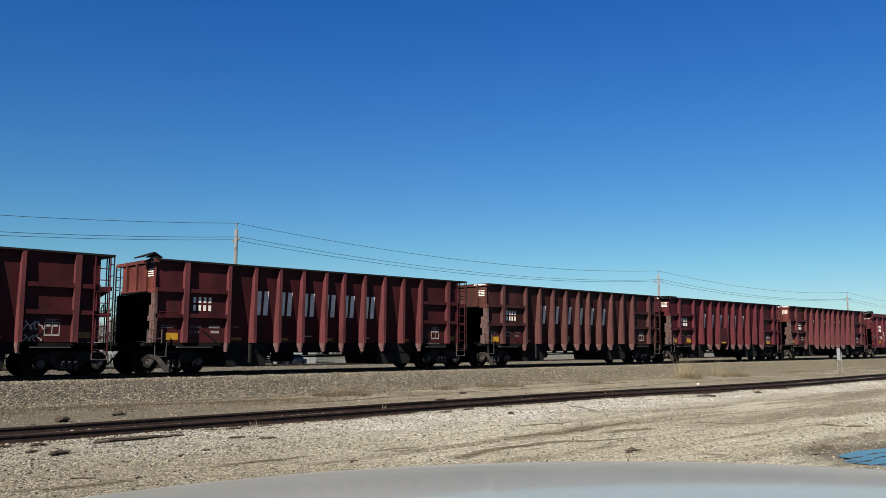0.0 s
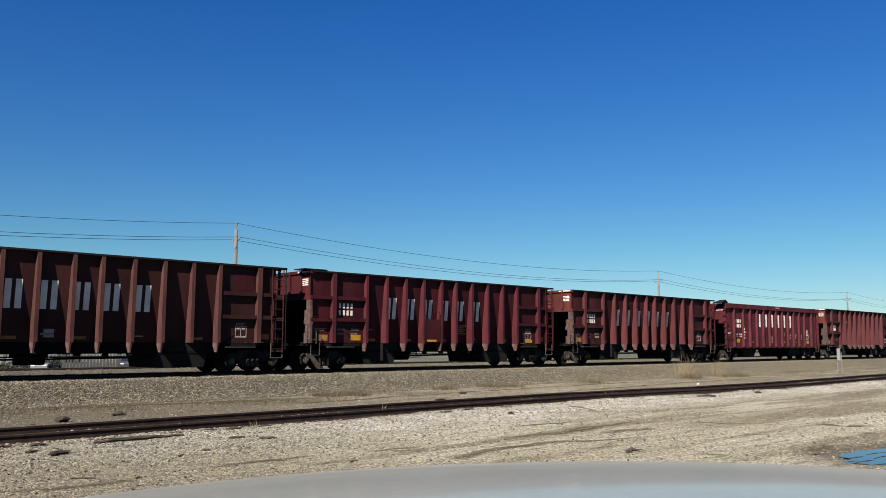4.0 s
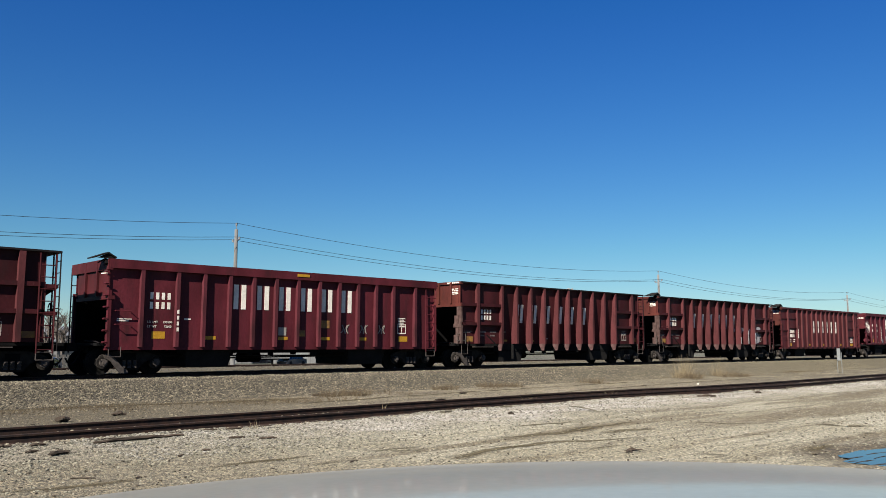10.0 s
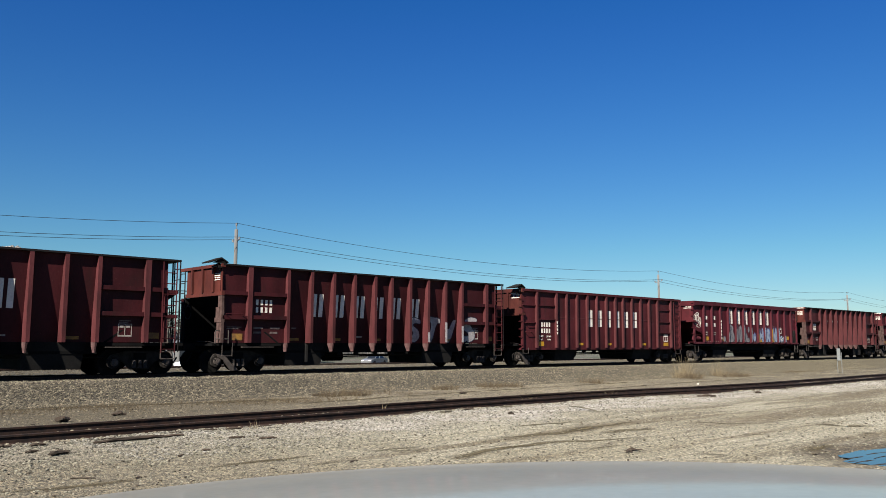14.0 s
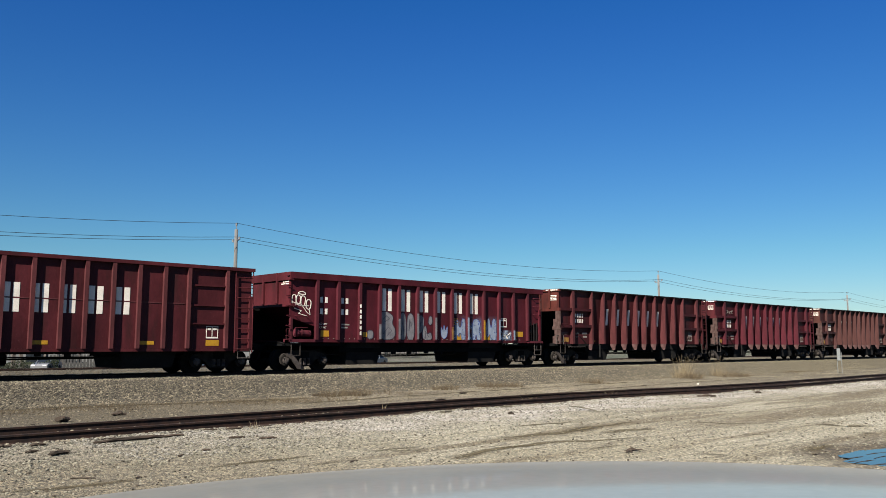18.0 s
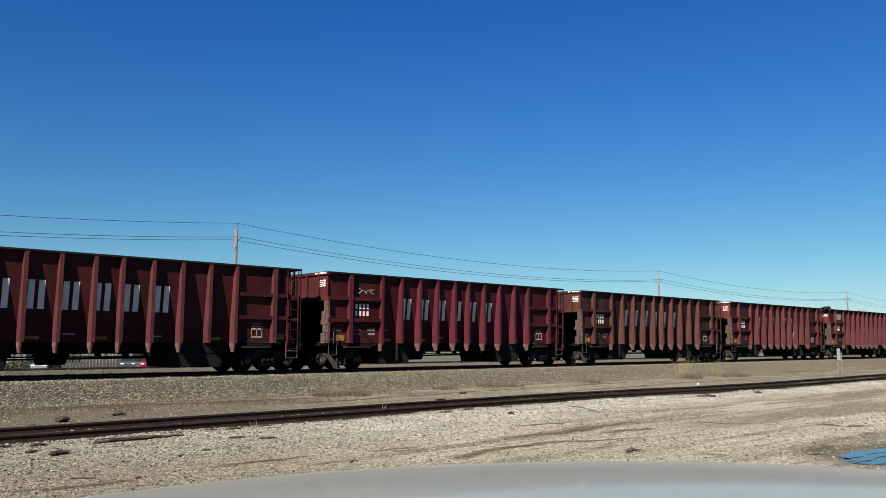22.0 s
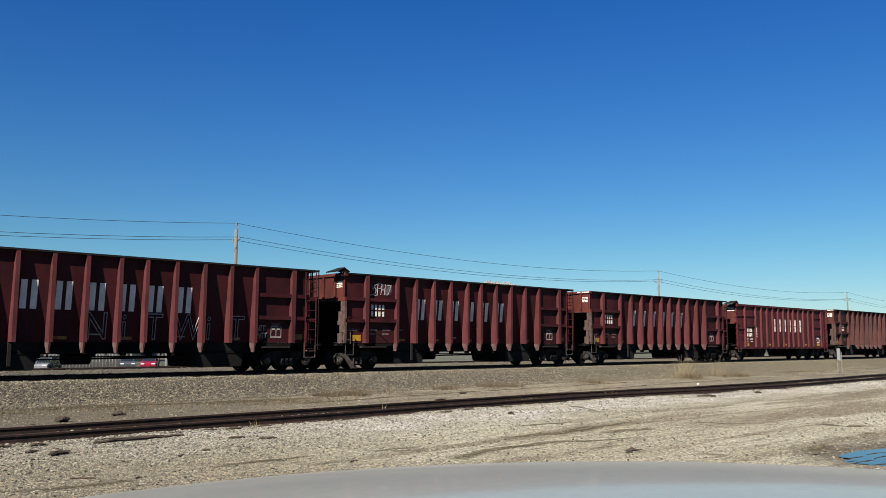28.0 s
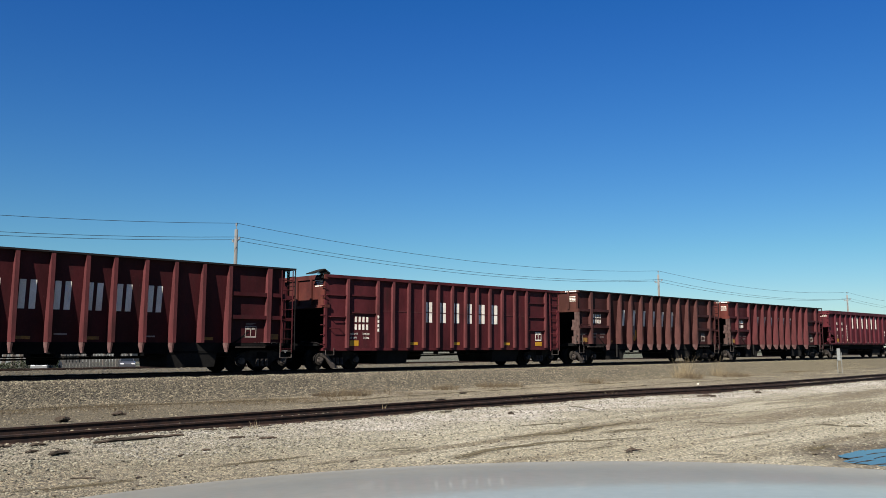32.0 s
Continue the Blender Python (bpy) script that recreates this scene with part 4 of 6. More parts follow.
def stroke(car, kind, line, w, mat, out, closed=False):
    """One sprayed line along the points, w metres broad."""
    k = KINDS[kind]
    n = len(line)

    def make(bm):
        rows = []
        for q, (x, z) in enumerate(line):
            a, b = (line[q - 1], line[(q + 1) % n]) if closed else (line[max(0, q - 1)], line[min(n - 1, q + 1)])
            d = math.hypot(b[0] - a[0], b[1] - a[1]) or 1
            ox, oz = -(b[1] - a[1]) / d * w / 2, (b[0] - a[0]) / d * w / 2
            rows.append([bm.verts.new((px, sheet_face(k, pz, x) - o, pz)) for px, pz, o in ((x - ox, z - oz, out), (x + ox, z + oz, out), (x + ox, z + oz, -0.004), (x - ox, z - oz, -0.004))])
        for p, q in list(zip(rows, rows[1:])) + ([(rows[-1], rows[0])] if closed else []):
            for e in range(4):
                bm.faces.new((p[e], p[(e + 1) % 4], q[(e + 1) % 4], q[e]))
        if not closed:
            bm.faces.new(rows[0][::-1])
            bm.faces.new(rows[-1])
    return part("spray_stroke", (kind, "stroke", line[0], line[1], w, n), make, mat, car)


def tag_letter(car, kind, loop, fill, edge, w=0.022, out=0.007):
    """A filled sprayed shape with a darker outline."""
    k = KINDS[kind]
    part("graffiti_shape", (kind, "tag", loop[0], loop[1], len(loop)), lambda bm: prism(bm, [(x, sheet_face(k, z, x) + 0.004, z) for x, z in loop], [(x, sheet_face(k, z, x) - out, z) for x, z in loop]), fill, car)
    stroke(car, kind, list(loop), w, edge, out + 0.003, True)


def spray_haze(name, color, gone=2.28, full=1.6):
    """Thin overspray: paint dust that lets the ground colour through in clouds."""
    m = material(name, color, 0.7, 0, tuple(c * 0.7 for c in color), 3, 30)
    n, l = m.node_tree.nodes, m.node_tree.links
    tc, no, mr, tr, sh = [n.new("ShaderNode" + t) for t in ("TexCoord", "TexNoise", "MapRange", "BsdfTransparent", "MixShader")]
    no.inputs["Scale"].default_value, no.inputs["Detail"].default_value = 3.2, 8
    mr.inputs["From Min"].default_value, mr.inputs["From Max"].default_value, mr.inputs["To Max"].default_value = 0.36, 0.7, 0.85
    l.new(tc.outputs["Object"], no.inputs["Vector"])
    l.new(no.outputs["Fac"], mr.inputs["Value"])
    sep, up, both = [n.new("ShaderNode" + t) for t in ("SeparateXYZ", "MapRange", "Math")]
    up.inputs["From Min"].default_value, up.inputs["From Max"].default_value = gone, full
    both.operation = "MULTIPLY"
    l.new(tc.outputs["Object"], sep.inputs[0])
    l.new(sep.outputs["Z"], up.inputs["Value"])
    l.new(up.outputs[0], both.inputs[0])
    l.new(mr.outputs[0], both.inputs[1])
    l.new(both.outputs[0], sh.inputs["Fac"])
    l.new(tr.outputs[0], sh.inputs[1])
    l.new(n["Principled BSDF"].outputs[0], sh.inputs[2])
    l.new(sh.outputs[0], n["Material Output"].inputs["Surface"])
    return m


def words(body, size, outline=0.0):
    key = ("words", body, size, outline)
    if key not in MESHES:
        cu = bpy.data.curves.new("words", "FONT")
        cu.body, cu.size = body, size
        if outline:
            cu.fill_mode, cu.bevel_depth, cu.bevel_resolution, cu.resolution_u = "NONE", outline, 0, 3
        else:
            cu.extrude, cu.resolution_u = 0.003, 2
        ob = new("words", cu)
        deps = bpy.context.evaluated_depsgraph_get()
        me = bpy.data.meshes.new_from_object(ob.evaluated_get(deps))
        bpy.data.objects.remove(ob)
        bpy.data.curves.remove(cu)
        me.materials.clear()
        me.materials.append(None)
        MESHES[key] = me
    return MESHES[key]


def text_on(car, kind, body, x, z, size, mat, outline=0.0, wide=1.0, name="stencilled_text", out=0.008):
    k = KINDS[kind]
    ob = new(name, words(body, size, outline))
    ob.material_slots[0].link = "OBJECT"
    ob.material_slots[0].material = mat
    ob.parent = car
    tilt = math.atan2(sheet_face(k, z, x) - sheet_face(k, z + 1, x), 1.0)
    ob.location = (x, sheet_face(k, z, x) - out, z)
    ob.rotation_euler = (math.pi / 2 + tilt, 0, 0)
    ob.scale = (wide, 1, 1)
    return ob


def number_bars(car, kind, rows, x, z, w, h, gap, mat, n=4):
    """Bars in place of a reporting mark and number: rows of n upright bars."""
    for r in range(rows):
        for i in range(n):
            xa = x + i * (w + gap)
            mark(car, kind, "number_bar", round(xa, 3), round(xa + w, 3), round(z - r * (h * 1.4), 3), round(z - r * (h * 1.4) + h, 3), mat)


def small_print(car, kind, x, z, w, rows, mat, h=0.035, gap=0.03):
    for r in range(rows):
        mark(car, kind, "small_print", x, round(x + w * (1 - 0.22 * (r % 2)), 3), round(z - r * (h + gap), 3), round(z - r * (h + gap) + h, 3), mat)


def label_plate(car, kind, x, z, w=0.46, h=0.42, mat=None):
    """The outlined consolidated stencil box with its two dark fields."""
    k = KINDS[kind]

    def make(bm):
        t = 0.022
        for xa, xb, za, zb in ((x, x + w, z, z + 0.05), (x, x + w, z + h - t, z + h), (x, x + t, z + 0.05, z + h - t), (x + w - t, x + w, z + 0.05, z + h - t), (x + w / 2 - t / 2, x + w / 2 + t / 2, z + 0.05, z + h - t)):
            on_sheet(k, xa, xb, za, zb, 0.006)(bm)
    part("stencil_box", (kind, "box", x, z), make, mat or WHITE, car)
    for n, xa in enumerate((x + 0.05, x + w / 2 + 0.04)):
        mark(car, kind, "small_print", round(xa, 3), round(xa + w / 2 - 0.1, 3), z + h - 0.13, z + h - 0.06, mat or WHITE)


def end_marks(car, kind, rows=4):
    """Small white bars on the sunlit end wall."""
    k = KINDS[kind]
    x0 = -0.004 if kind == "A" else 0.002
    for r in range(rows):
        y = -1.38
        for q, w in enumerate(((0.2, 0.28), (0.13, 0.1, 0.14), (0.24, 0.12))[r % 3]):
            part("small_print", (kind, "endprint", r, q), b6(x0, 0.013, y, y + w, 3.44 - 0.075 * r, 3.475 - 0.075 * r), WHITE, car)
            y += w + 0.04


def rim_mark(car, kind):
    T = KINDS[kind]["top"]
    for y in (-1.5, -1.38, -1.26, -1.14, -0.96, -0.84):
        part("small_print", (kind, "rimmark", y), b6(-0.066, -0.059, y, y + 0.09, T - 0.085, T - 0.03), WHITE, car)


def corner_flap(car, kind):
    """A dark hinged hatch lid that stands up on the corner of the rim."""
    T = KINDS[kind]["top"]
    def lid(bm):
        prism(bm, [(-0.52, -0.95, T + 0.03), (-0.5, -0.95, T - 0.01), (-0.08, -1.2, T + 0.16), (-0.08, -1.2, T + 0.21)],
              [(-0.52, -1.6, T + 0.03), (-0.5, -1.6, T - 0.01), (-0.08, -1.62, T + 0.16), (-0.08, -1.62, T + 0.21)])
    def back(bm):
        prism(bm, [(-0.08, -1.2, T + 0.16), (-0.08, -1.2, T + 0.21), (0.2, -1.2, T + 0.05), (0.18, -1.2, T + 0.01)],
              [(-0.08, -1.62, T + 0.16), (-0.08, -1.62, T + 0.21), (0.2, -1.62, T + 0.05), (0.18, -1.62, T + 0.01)])
    def gable(bm):
        prism(bm, [(-0.42, -1.58, T + 0.0), (0.14, -1.58, T + 0.0), (-0.08, -1.58, T + 0.165)], [(-0.42, -1.55, T + 0.0), (0.14, -1.55, T + 0.0), (-0.08, -1.55, T + 0.165)])
    f = part("hatch_lid", (kind, "lid"), lid, GRIME, car, label="dark hinged hatch lid")
    part("back_plate", (kind, "lidback"), back, GRIME, f)
    part("side_plate", (kind, "lidside"), gable, GRIME, f)
    part("hinge_bracket", (kind, "lidarm"), lambda bm: (rod(bm, (-0.1, -1.45, T - 0.24), (-0.1, -1.45, T + 0.1), 0.035), rod(bm, (-0.3, -1.3, T - 0.14), (-0.05, -1.5, T + 0.05), 0.025), box(bm, -0.16, 0.0, -1.56, -1.4, T - 0.16, T - 0.07)), BLACK, f)


def fittings(car, kind):
    """Steps, grab irons, brake rods and hoses."""
    k = KINDS[kind]
    L, T, B = k["length"], k["top"], k["bottom"]
    P = [o for o in car.children if o.name.startswith("side_sheet")][0].material_slots[0].material
    part("sill_step", (kind, "step_l"), lambda bm: (rod(bm, (0.1, -1.5, 0.5), (0.1, -1.5, B), 0.014), rod(bm, (0.5, -1.5, 0.5), (0.5, -1.5, B), 0.014), rod(bm, (0.1, -1.5, 0.5), (0.5, -1.5, 0.5), 0.012)), DUSTY, car)
    part("sill_step", (kind, "step_r"), lambda bm: (rod(bm, (L - 0.6, -1.52, 0.42), (L - 0.6, -1.52, B), 0.018), rod(bm, (L - 0.1, -1.52, 0.42), (L - 0.1, -1.52, B), 0.018), rod(bm, (L - 0.6, -1.52, 0.42), (L - 0.1, -1.52, 0.42), 0.02), rod(bm, (L - 0.6, -1.52, 0.66), (L - 0.1, -1.52, 0.66), 0.018)), DUSTY, car)
    part("uncoupling_lever", (kind, "lever_l"), lambda bm: tube(bm, [Vector(p) for p in ((-0.2, -1.5, 0.95), (-0.22, -1.2, 1.0), (-0.22, -0.3, 1.02), (-0.3, -0.15, 0.8))], 0.018), BLACK, car)
    part("air_hose", (kind, "hose_l"), lambda bm: tube(bm, [Vector((-0.1 - 0.55 * t, 0.25 - 0.1 * t, 0.75 - 0.5 * math.sin(math.pi * min(1, t * 0.8)))) for t in [i / 8 for i in range(9)]], 0.03), BLACK, car)
    part("air_hose", (kind, "hose_r"), lambda bm: tube(bm, [Vector((L + 0.1 + 0.55 * t, -0.25 + 0.1 * t, 0.75 - 0.5 * math.sin(math.pi * min(1, t * 0.8)))) for t in [i / 8 for i in range(9)]], 0.03), BLACK, car)
    part("brake_rod", (kind, "rod"), lambda bm: (rod(bm, (2.0, -0.9, 0.52), (L - 2.2, -0.9, 0.48), 0.025), rod(bm, (4.5, -0.6, 0.42), (9.4, -0.6, 0.46), 0.03)), GRIME, car)
    if kind != "D":
        part("air_reservoir", (kind, "tank"), lambda bm: rod(bm, (6.1, 0.75, 0.42), (7.0, 0.75, 0.42), 0.2, 12), UNDER, car)
    for i, x in enumerate((4.6, 5.4, 6.3, 7.3, 8.2, 9.0)):
        part("door_bracket", (kind, "bracket", i), b6(x, x + 0.16, -1.2, -1.05, 0.48 + 0.05 * (i % 2), 0.62), UNDER, car)
    if kind == "D":
        for x in [1.3 + 0.26 * i for i in range(47)]:
            if all(abs(x - r - 0.06) > 0.12 for r in k["ribs"]):
                part("bolt", "d_bolt", b6(0, 0.03, -0.014, 0.004, 0, 0.03), FADED, car, (x, sheet_face(k, B, x), B + 0.03))
    if kind == "A":
        # grab irons and platform rail at the low corner
        part("grab_iron", (kind, "grab1"), lambda bm: tube(bm, [Vector(p) for p in ((0.15, -1.6, 1.98), (0.15, -1.68, 2.0), (0.8, -1.68, 2.0), (0.8, -1.6, 1.98))], 0.016), P, car)
        part("corner_rail", (kind, "crail"), lambda bm: (rod(bm, (-0.18, -1.5, 0.95), (-0.18, -1.5, 1.4), 0.018), rod(bm, (-0.18, -1.5, 1.4), (0.05, -1.5, 1.4), 0.018), rod(bm, (-0.18, -1.5, 1.1), (0.3, -1.56, 1.1), 0.018), rod(bm, (0.3, -1.56, 0.95), (0.3, -1.56, 1.42), 0.018)), DUSTY, car)
        part("foot_board", (kind, "board_l"), b6(0.9, 2.2, -1.56, -1.4, 0.80, 0.83), DUSTY, car)
        part("foot_board", (kind, "board_r"), b6(12.4, 13.6, -1.56, -1.4, 0.80, 0.83), DUSTY, car)
        # open ladder cage at the far corner of each end
        part("end_ladder", (kind, "elad_r"), lambda bm: [rod(bm, (L - 0.02, y, 0.7), (L - 0.02, y, T - 0.05), 0.022) for y in (-1.58, -1.15)] + [rod(bm, (L - 0.02, -1.58, z), (L - 0.02, -1.15, z), 0.016) for z in [0.9 + 0.37 * i for i in range(8)]], BLACK, car)
        part("end_ladder", (kind, "elad_far"), lambda bm: [rod(bm, (L - 0.02, y, 0.7), (L - 0.02, y, T - 0.05), 0.022) for y in (1.1, 1.55)] + [rod(bm, (L - 0.02, 1.1, z), (L - 0.02, 1.55, z), 0.016) for z in [0.9 + 0.37 * i for i in range(8)]], BLACK, car)
        for n, z in enumerate((2.70, 1.86)):
            part("end_shelf", (kind, "eshelf", n), b6(14.455, L - 0.05, -1.56, -1.0, z - 0.07, z + 0.05), P, car)
        for n, x in enumerate((14.72, 14.8)):
            part("cage_post", (kind, "cage", n), lambda bm: rod(bm, (x, -1.3 + 0.2 * n, 0.95), (x, -1.3 + 0.2 * n, T - 0.06), 0.02), BLACK, car)
        part("brake_wheel", (kind, "bwheel_r"), lambda bm: (tube(bm, [Vector((L - 0.06, -0.95 + 0.2 * math.cos(a), 2.0 + 0.2 * math.sin(a))) for a in [i * math.pi / 8 for i in range(17)]], 0.02), rod(bm, (L - 0.06, -1.15, 2.0), (L - 0.06, -0.75, 2.0), 0.014), rod(bm, (L - 0.06, -0.95, 1.8), (L - 0.06, -0.95, 2.2), 0.014)), BLACK, car)
        part("end_ladder", (kind, "elad_l"), lambda bm: [rod(bm, (-0.06, y, 0.9), (-0.06, y, T - 0.1), 0.022) for y in (1.18, 1.55)] + [rod(bm, (-0.06, 1.18, z), (-0.06, 1.55, z), 0.016) for z in [1.0 + 0.37 * i for i in range(8)]], BLACK, car)
        part("brake_wheel", (kind, "bwheel"), lambda bm: tube(bm, [Vector((-0.12, 0.75 + 0.25 * math.cos(a), 2.1 + 0.25 * math.sin(a))) for a in [i * math.pi / 8 for i in range(17)]], 0.018), BLACK, car)
        part("hopper_rib", (kind, "hrib"), b6(3.8, 3.9, -1.28, -1.2, 0.25, B - 0.02), TUB, car)
    else:
        for i in range(7):
            z = B + 0.15 + i * 0.38
            part("corner_rung", (kind, "rung", i), lambda bm: tube(bm, [Vector(p) for p in ((0.02, -1.42, z), (-0.1, -1.42, z), (-0.1, -1.56, z), (0.0, -1.56, z))], 0.03 if kind == "C" else 0.02), P, car)
        for i, (x, z) in enumerate(((0.25, 2.0), (0.25, 1.55))):
            part("grab_iron", (kind, "grab", i), lambda bm: tube(bm, [Vector(p) for p in ((x, -1.47, z), (x, -1.6, z), (x + 0.5, -1.6, z), (x + 0.5, -1.47, z))], 0.016), P, car)


def open_corner(car):
    """Brake cylinder, braces and posts that show in the open lower corners."""
    k = KINDS["D"]
    L, B = k["length"], k["bottom"]
    P = [o for o in car.children if o.name.startswith("rib")][0].material_slots[0].material
    part("brake_cylinder", "brake_cylinder", lambda bm: (rod(bm, (0.42, -1.3, 1.36), (1.05, -1.3, 1.33), 0.13, 12), rod(bm, (0.40, -1.3, 1.36), (0.48, -1.3, 1.36), 0.17, 12), rod(bm, (0.62, -1.3, 1.36), (0.68, -1.3, 1.36), 0.155, 12)), P, car)
    part("corner_sill", "d_corner_sill", b6(0.0, 1.14, -1.58, -1.1, 1.0, 1.12), P, car)
    part("corner_post", "d_corner_post", b6(0.0, 0.09, -1.58, -1.46, 1.122, 1.94), P, car)
    part("corner_sill", "d_corner_sill_r", b6(13.8, L, -1.58, -1.1, 1.0, 1.1), P, car)
    part("slope_plate", "d_slope_r", lambda bm: prism(bm, *[[(x, y, z) for x, z in ((13.80, 1.98), (13.86, 1.98), (14.72, 1.16), (14.66, 1.10), (13.80, 1.10))] for y in (-1.15, 1.3)]), DUSTY, car, label="dusty grey sloping plate")
    part("brake_gear", "d_gear_r", lambda bm: (box(bm, 13.95, 14.6, -1.34, -1.2, 1.1, 1.3), rod(bm, (14.0, -1.3, 1.3), (14.5, -1.3, 1.62), 0.05), box(bm, 14.55, 14.8, -1.4, -1.0, 1.1, 2.0)), UNDER, car)
    part("corner_brace", "d_brace_r", lambda bm: rod(bm, (13.82, -1.4, 1.85), (14.25, -1.4, 1.1), 0.05), UNDER, car)
    for n, x in enumerate((14.08, 14.3, 14.5, 14.72, 14.88)):
        part("corner_post", ("d_post_r", n), lambda bm: rod(bm, (x, -1.5, 0.6 if n in (2, 4) else 1.1), (x, -1.5, 2.0 if n < 4 else 3.5), 0.026), BLACK, car)
    for n, z in enumerate((0.62, 1.4, 1.75)):
        part("corner_rung", ("d_rung_r", n), lambda bm: rod(bm, (14.5, -1.5, z), (14.88, -1.5, z), 0.02), BLACK, car)
    for n, z in enumerate((2.4, 2.8, 3.2)):
        part("grab_iron", ("d_grab_r", n), lambda bm: tube(bm, [Vector(p) for p in ((14.25, -1.48, z), (14.25, -1.58, z), (14.72, -1.58, z), (14.72, -1.48, z))], 0.016), P, car)
    part("grab_rail", "d_grab_rail", lambda bm: tube(bm, [Vector(p) for p in ((0.02, -1.6, 1.5), (-0.2, -1.6, 1.5), (-0.2, -1.6, 1.12), (0.0, -1.6, 1.1))], 0.016), P, car)


def stencils(car, kind, i, weights):
    """Painted marks that every car carries, in the places of its kind."""
    end_marks(car, kind)
    soft = WHITE if kind != "A" else FADED
    if kind == "A":
        number_bars(car, kind, 2, 1.47, 2.36, 0.10, 0.20, 0.095, WHITE)
        if weights:
            text_on(car, kind, "LD LMT", 1.36, 1.47, 0.13, soft)
            text_on(car, kind, "LT WT", 1.36, 1.29, 0.13, soft)
            small_print(car, kind, 2.1, 1.48, 0.42, 1, soft, 0.09)
            small_print(car, kind, 2.18, 1.30, 0.32, 1, soft, 0.09)
        else:
            small_print(car, kind, 1.4, 1.48, 0.4, 2, GHOST, 0.07, 0.1)
            small_print(car, kind, 2.1, 1.48, 0.42, 2, GHOST, 0.07, 0.1)
        mark(car, kind, "reflector_patch", 0.5, 0.95, 1.06, 1.30, YELLOW if i in (0, 1, 13) else DIM_YELLOW)
        for x in (3.1, 5.1, 7.2, 11.25):
            mark(car, kind, "reflector_patch", x, x + 0.42, 1.06, 1.16, DIM_YELLOW)
        small_print(car, kind, 3.15, 1.5, 0.22, 1, GHOST, 0.06)
        small_print(car, kind, 6.2, 1.2, 0.4, 1, soft, 0.05)
        small_print(car, kind, 9.2, 1.15, 0.3, 1, soft, 0.05)
        label_plate(car, kind, 12.84, 1.16, mat=soft)
        small_print(car, kind, 12.86, 1.66, 0.4, 2, GHOST, 0.03, 0.02)
        small_print(car, kind, 0.3, 1.52, 0.6, 2, GHOST, 0.03, 0.03)
        mark(car, kind, "reflector_patch", 13.85, 14.25, 1.1, 1.3, DIM_YELLOW)
    elif kind == "B":
        number_bars(car, kind, 2, 1.55, 1.82, 0.10, 0.22, 0.095, WHITE)
        text_on(car, kind, "LD LMT", 1.3, 1.3, 0.12, WHITE)
        text_on(car, kind, "LT WT", 1.3, 1.14, 0.12, WHITE)
        text_on(car, kind, weights[0] if weights else "210700", 1.95, 1.3, 0.12, WHITE)
        text_on(car, kind, weights[1] if weights else "74700", 1.98, 1.14, 0.12, WHITE)
        mark(car, kind, "reflector_patch", 1.3, 1.75, 0.86, 1.08, YELLOW)
        for x in (4.5, 7.05, 10.45):
            mark(car, kind, "reflector_patch", x, x + 0.5, 0.9, 1.02, YELLOW)
        for n in range(4):
            part("reflector_strip", (kind, "strip", n), b6(2.63, 2.71, -HALF - 0.008, -HALF + 0.01, 1.45 + 0.18 * n, 1.57 + 0.18 * n), WHITE, car)
        label_plate(car, kind, 12.85, 1.12)
        mark(car, kind, "reflector_patch", 12.85, 13.35, 0.86, 1.06, YELLOW)
        part("sheet_seam", (kind, "seam"), b6(2.75, 12.0, sheet_face(k_of(kind), 2.3) - 0.012, sheet_face(k_of(kind), 2.3), 2.29, 2.33), [o for o in car.children if o.name.startswith("rib")][0].material_slots[0].material, car)
    elif kind == "C":
        number_bars(car, kind, 2, 1.45, 2.42, 0.105, 0.23, 0.10, WHITE)
        text_on(car, kind, "LD LMT", 1.38, 1.62, 0.11, WHITE)
        text_on(car, kind, "LT WT", 1.38, 1.47, 0.11, WHITE)
        text_on(car, kind, "195500", 1.93, 1.62, 0.11, WHITE)
        text_on(car, kind, "72500", 1.97, 1.47, 0.11, WHITE)
        mark(car, kind, "reflector_patch", 1.55, 2.02, 1.1, 1.34, YELLOW)
        for x in (3.5, 6.5, 8.45, 10.3):
            mark(car, kind, "reflector_patch", x, x + 0.42, 1.08, 1.2, YELLOW)
        for n in range(4):
            part("reflector_strip", (kind, "strip", n), b6(2.36, 2.43, -HALF - 0.008, -HALF + 0.01, 1.35 + 0.2 * n, 1.48 + 0.2 * n), WHITE, car)
        mark(car, kind, "reflector_patch", 8.42, 8.85, 1.55, 1.85, DIM_YELLOW)
        mark(car, kind, "paper_placard", 6.5, 6.85, 1.25, 1.55, FADED)
        mark(car, kind, "paper_placard", 7.45, 7.7, 1.22, 1.45, DIM_YELLOW)
        small_print(car, kind, 0.35, 1.72, 0.5, 2, WHITE, 0.03, 0.03)
        small_print(car, kind, 2.7, 1.75, 0.24, 1, WHITE, 0.05)
        label_plate(car, kind, 12.4, 1.36)
        small_print(car, kind, 12.42, 2.0, 0.4, 4, WHITE, 0.035, 0.03)
        mark(car, kind, "reflector_patch", 12.45, 12.95, 1.04, 1.26, YELLOW)
        part("reflector_patch", (kind, "chordpatch"), b6(7.2, 7.75, -HALF - 0.027, -HALF - 0.01, 3.5, 3.6), YELLOW, car)
        for n, x in enumerate((9.4, 10.35, 11.3)):
            scrawl(car, kind, x, x + 0.42, 1.35, 1.7, FADED, 40 + n, 4, 0.012)
    else:
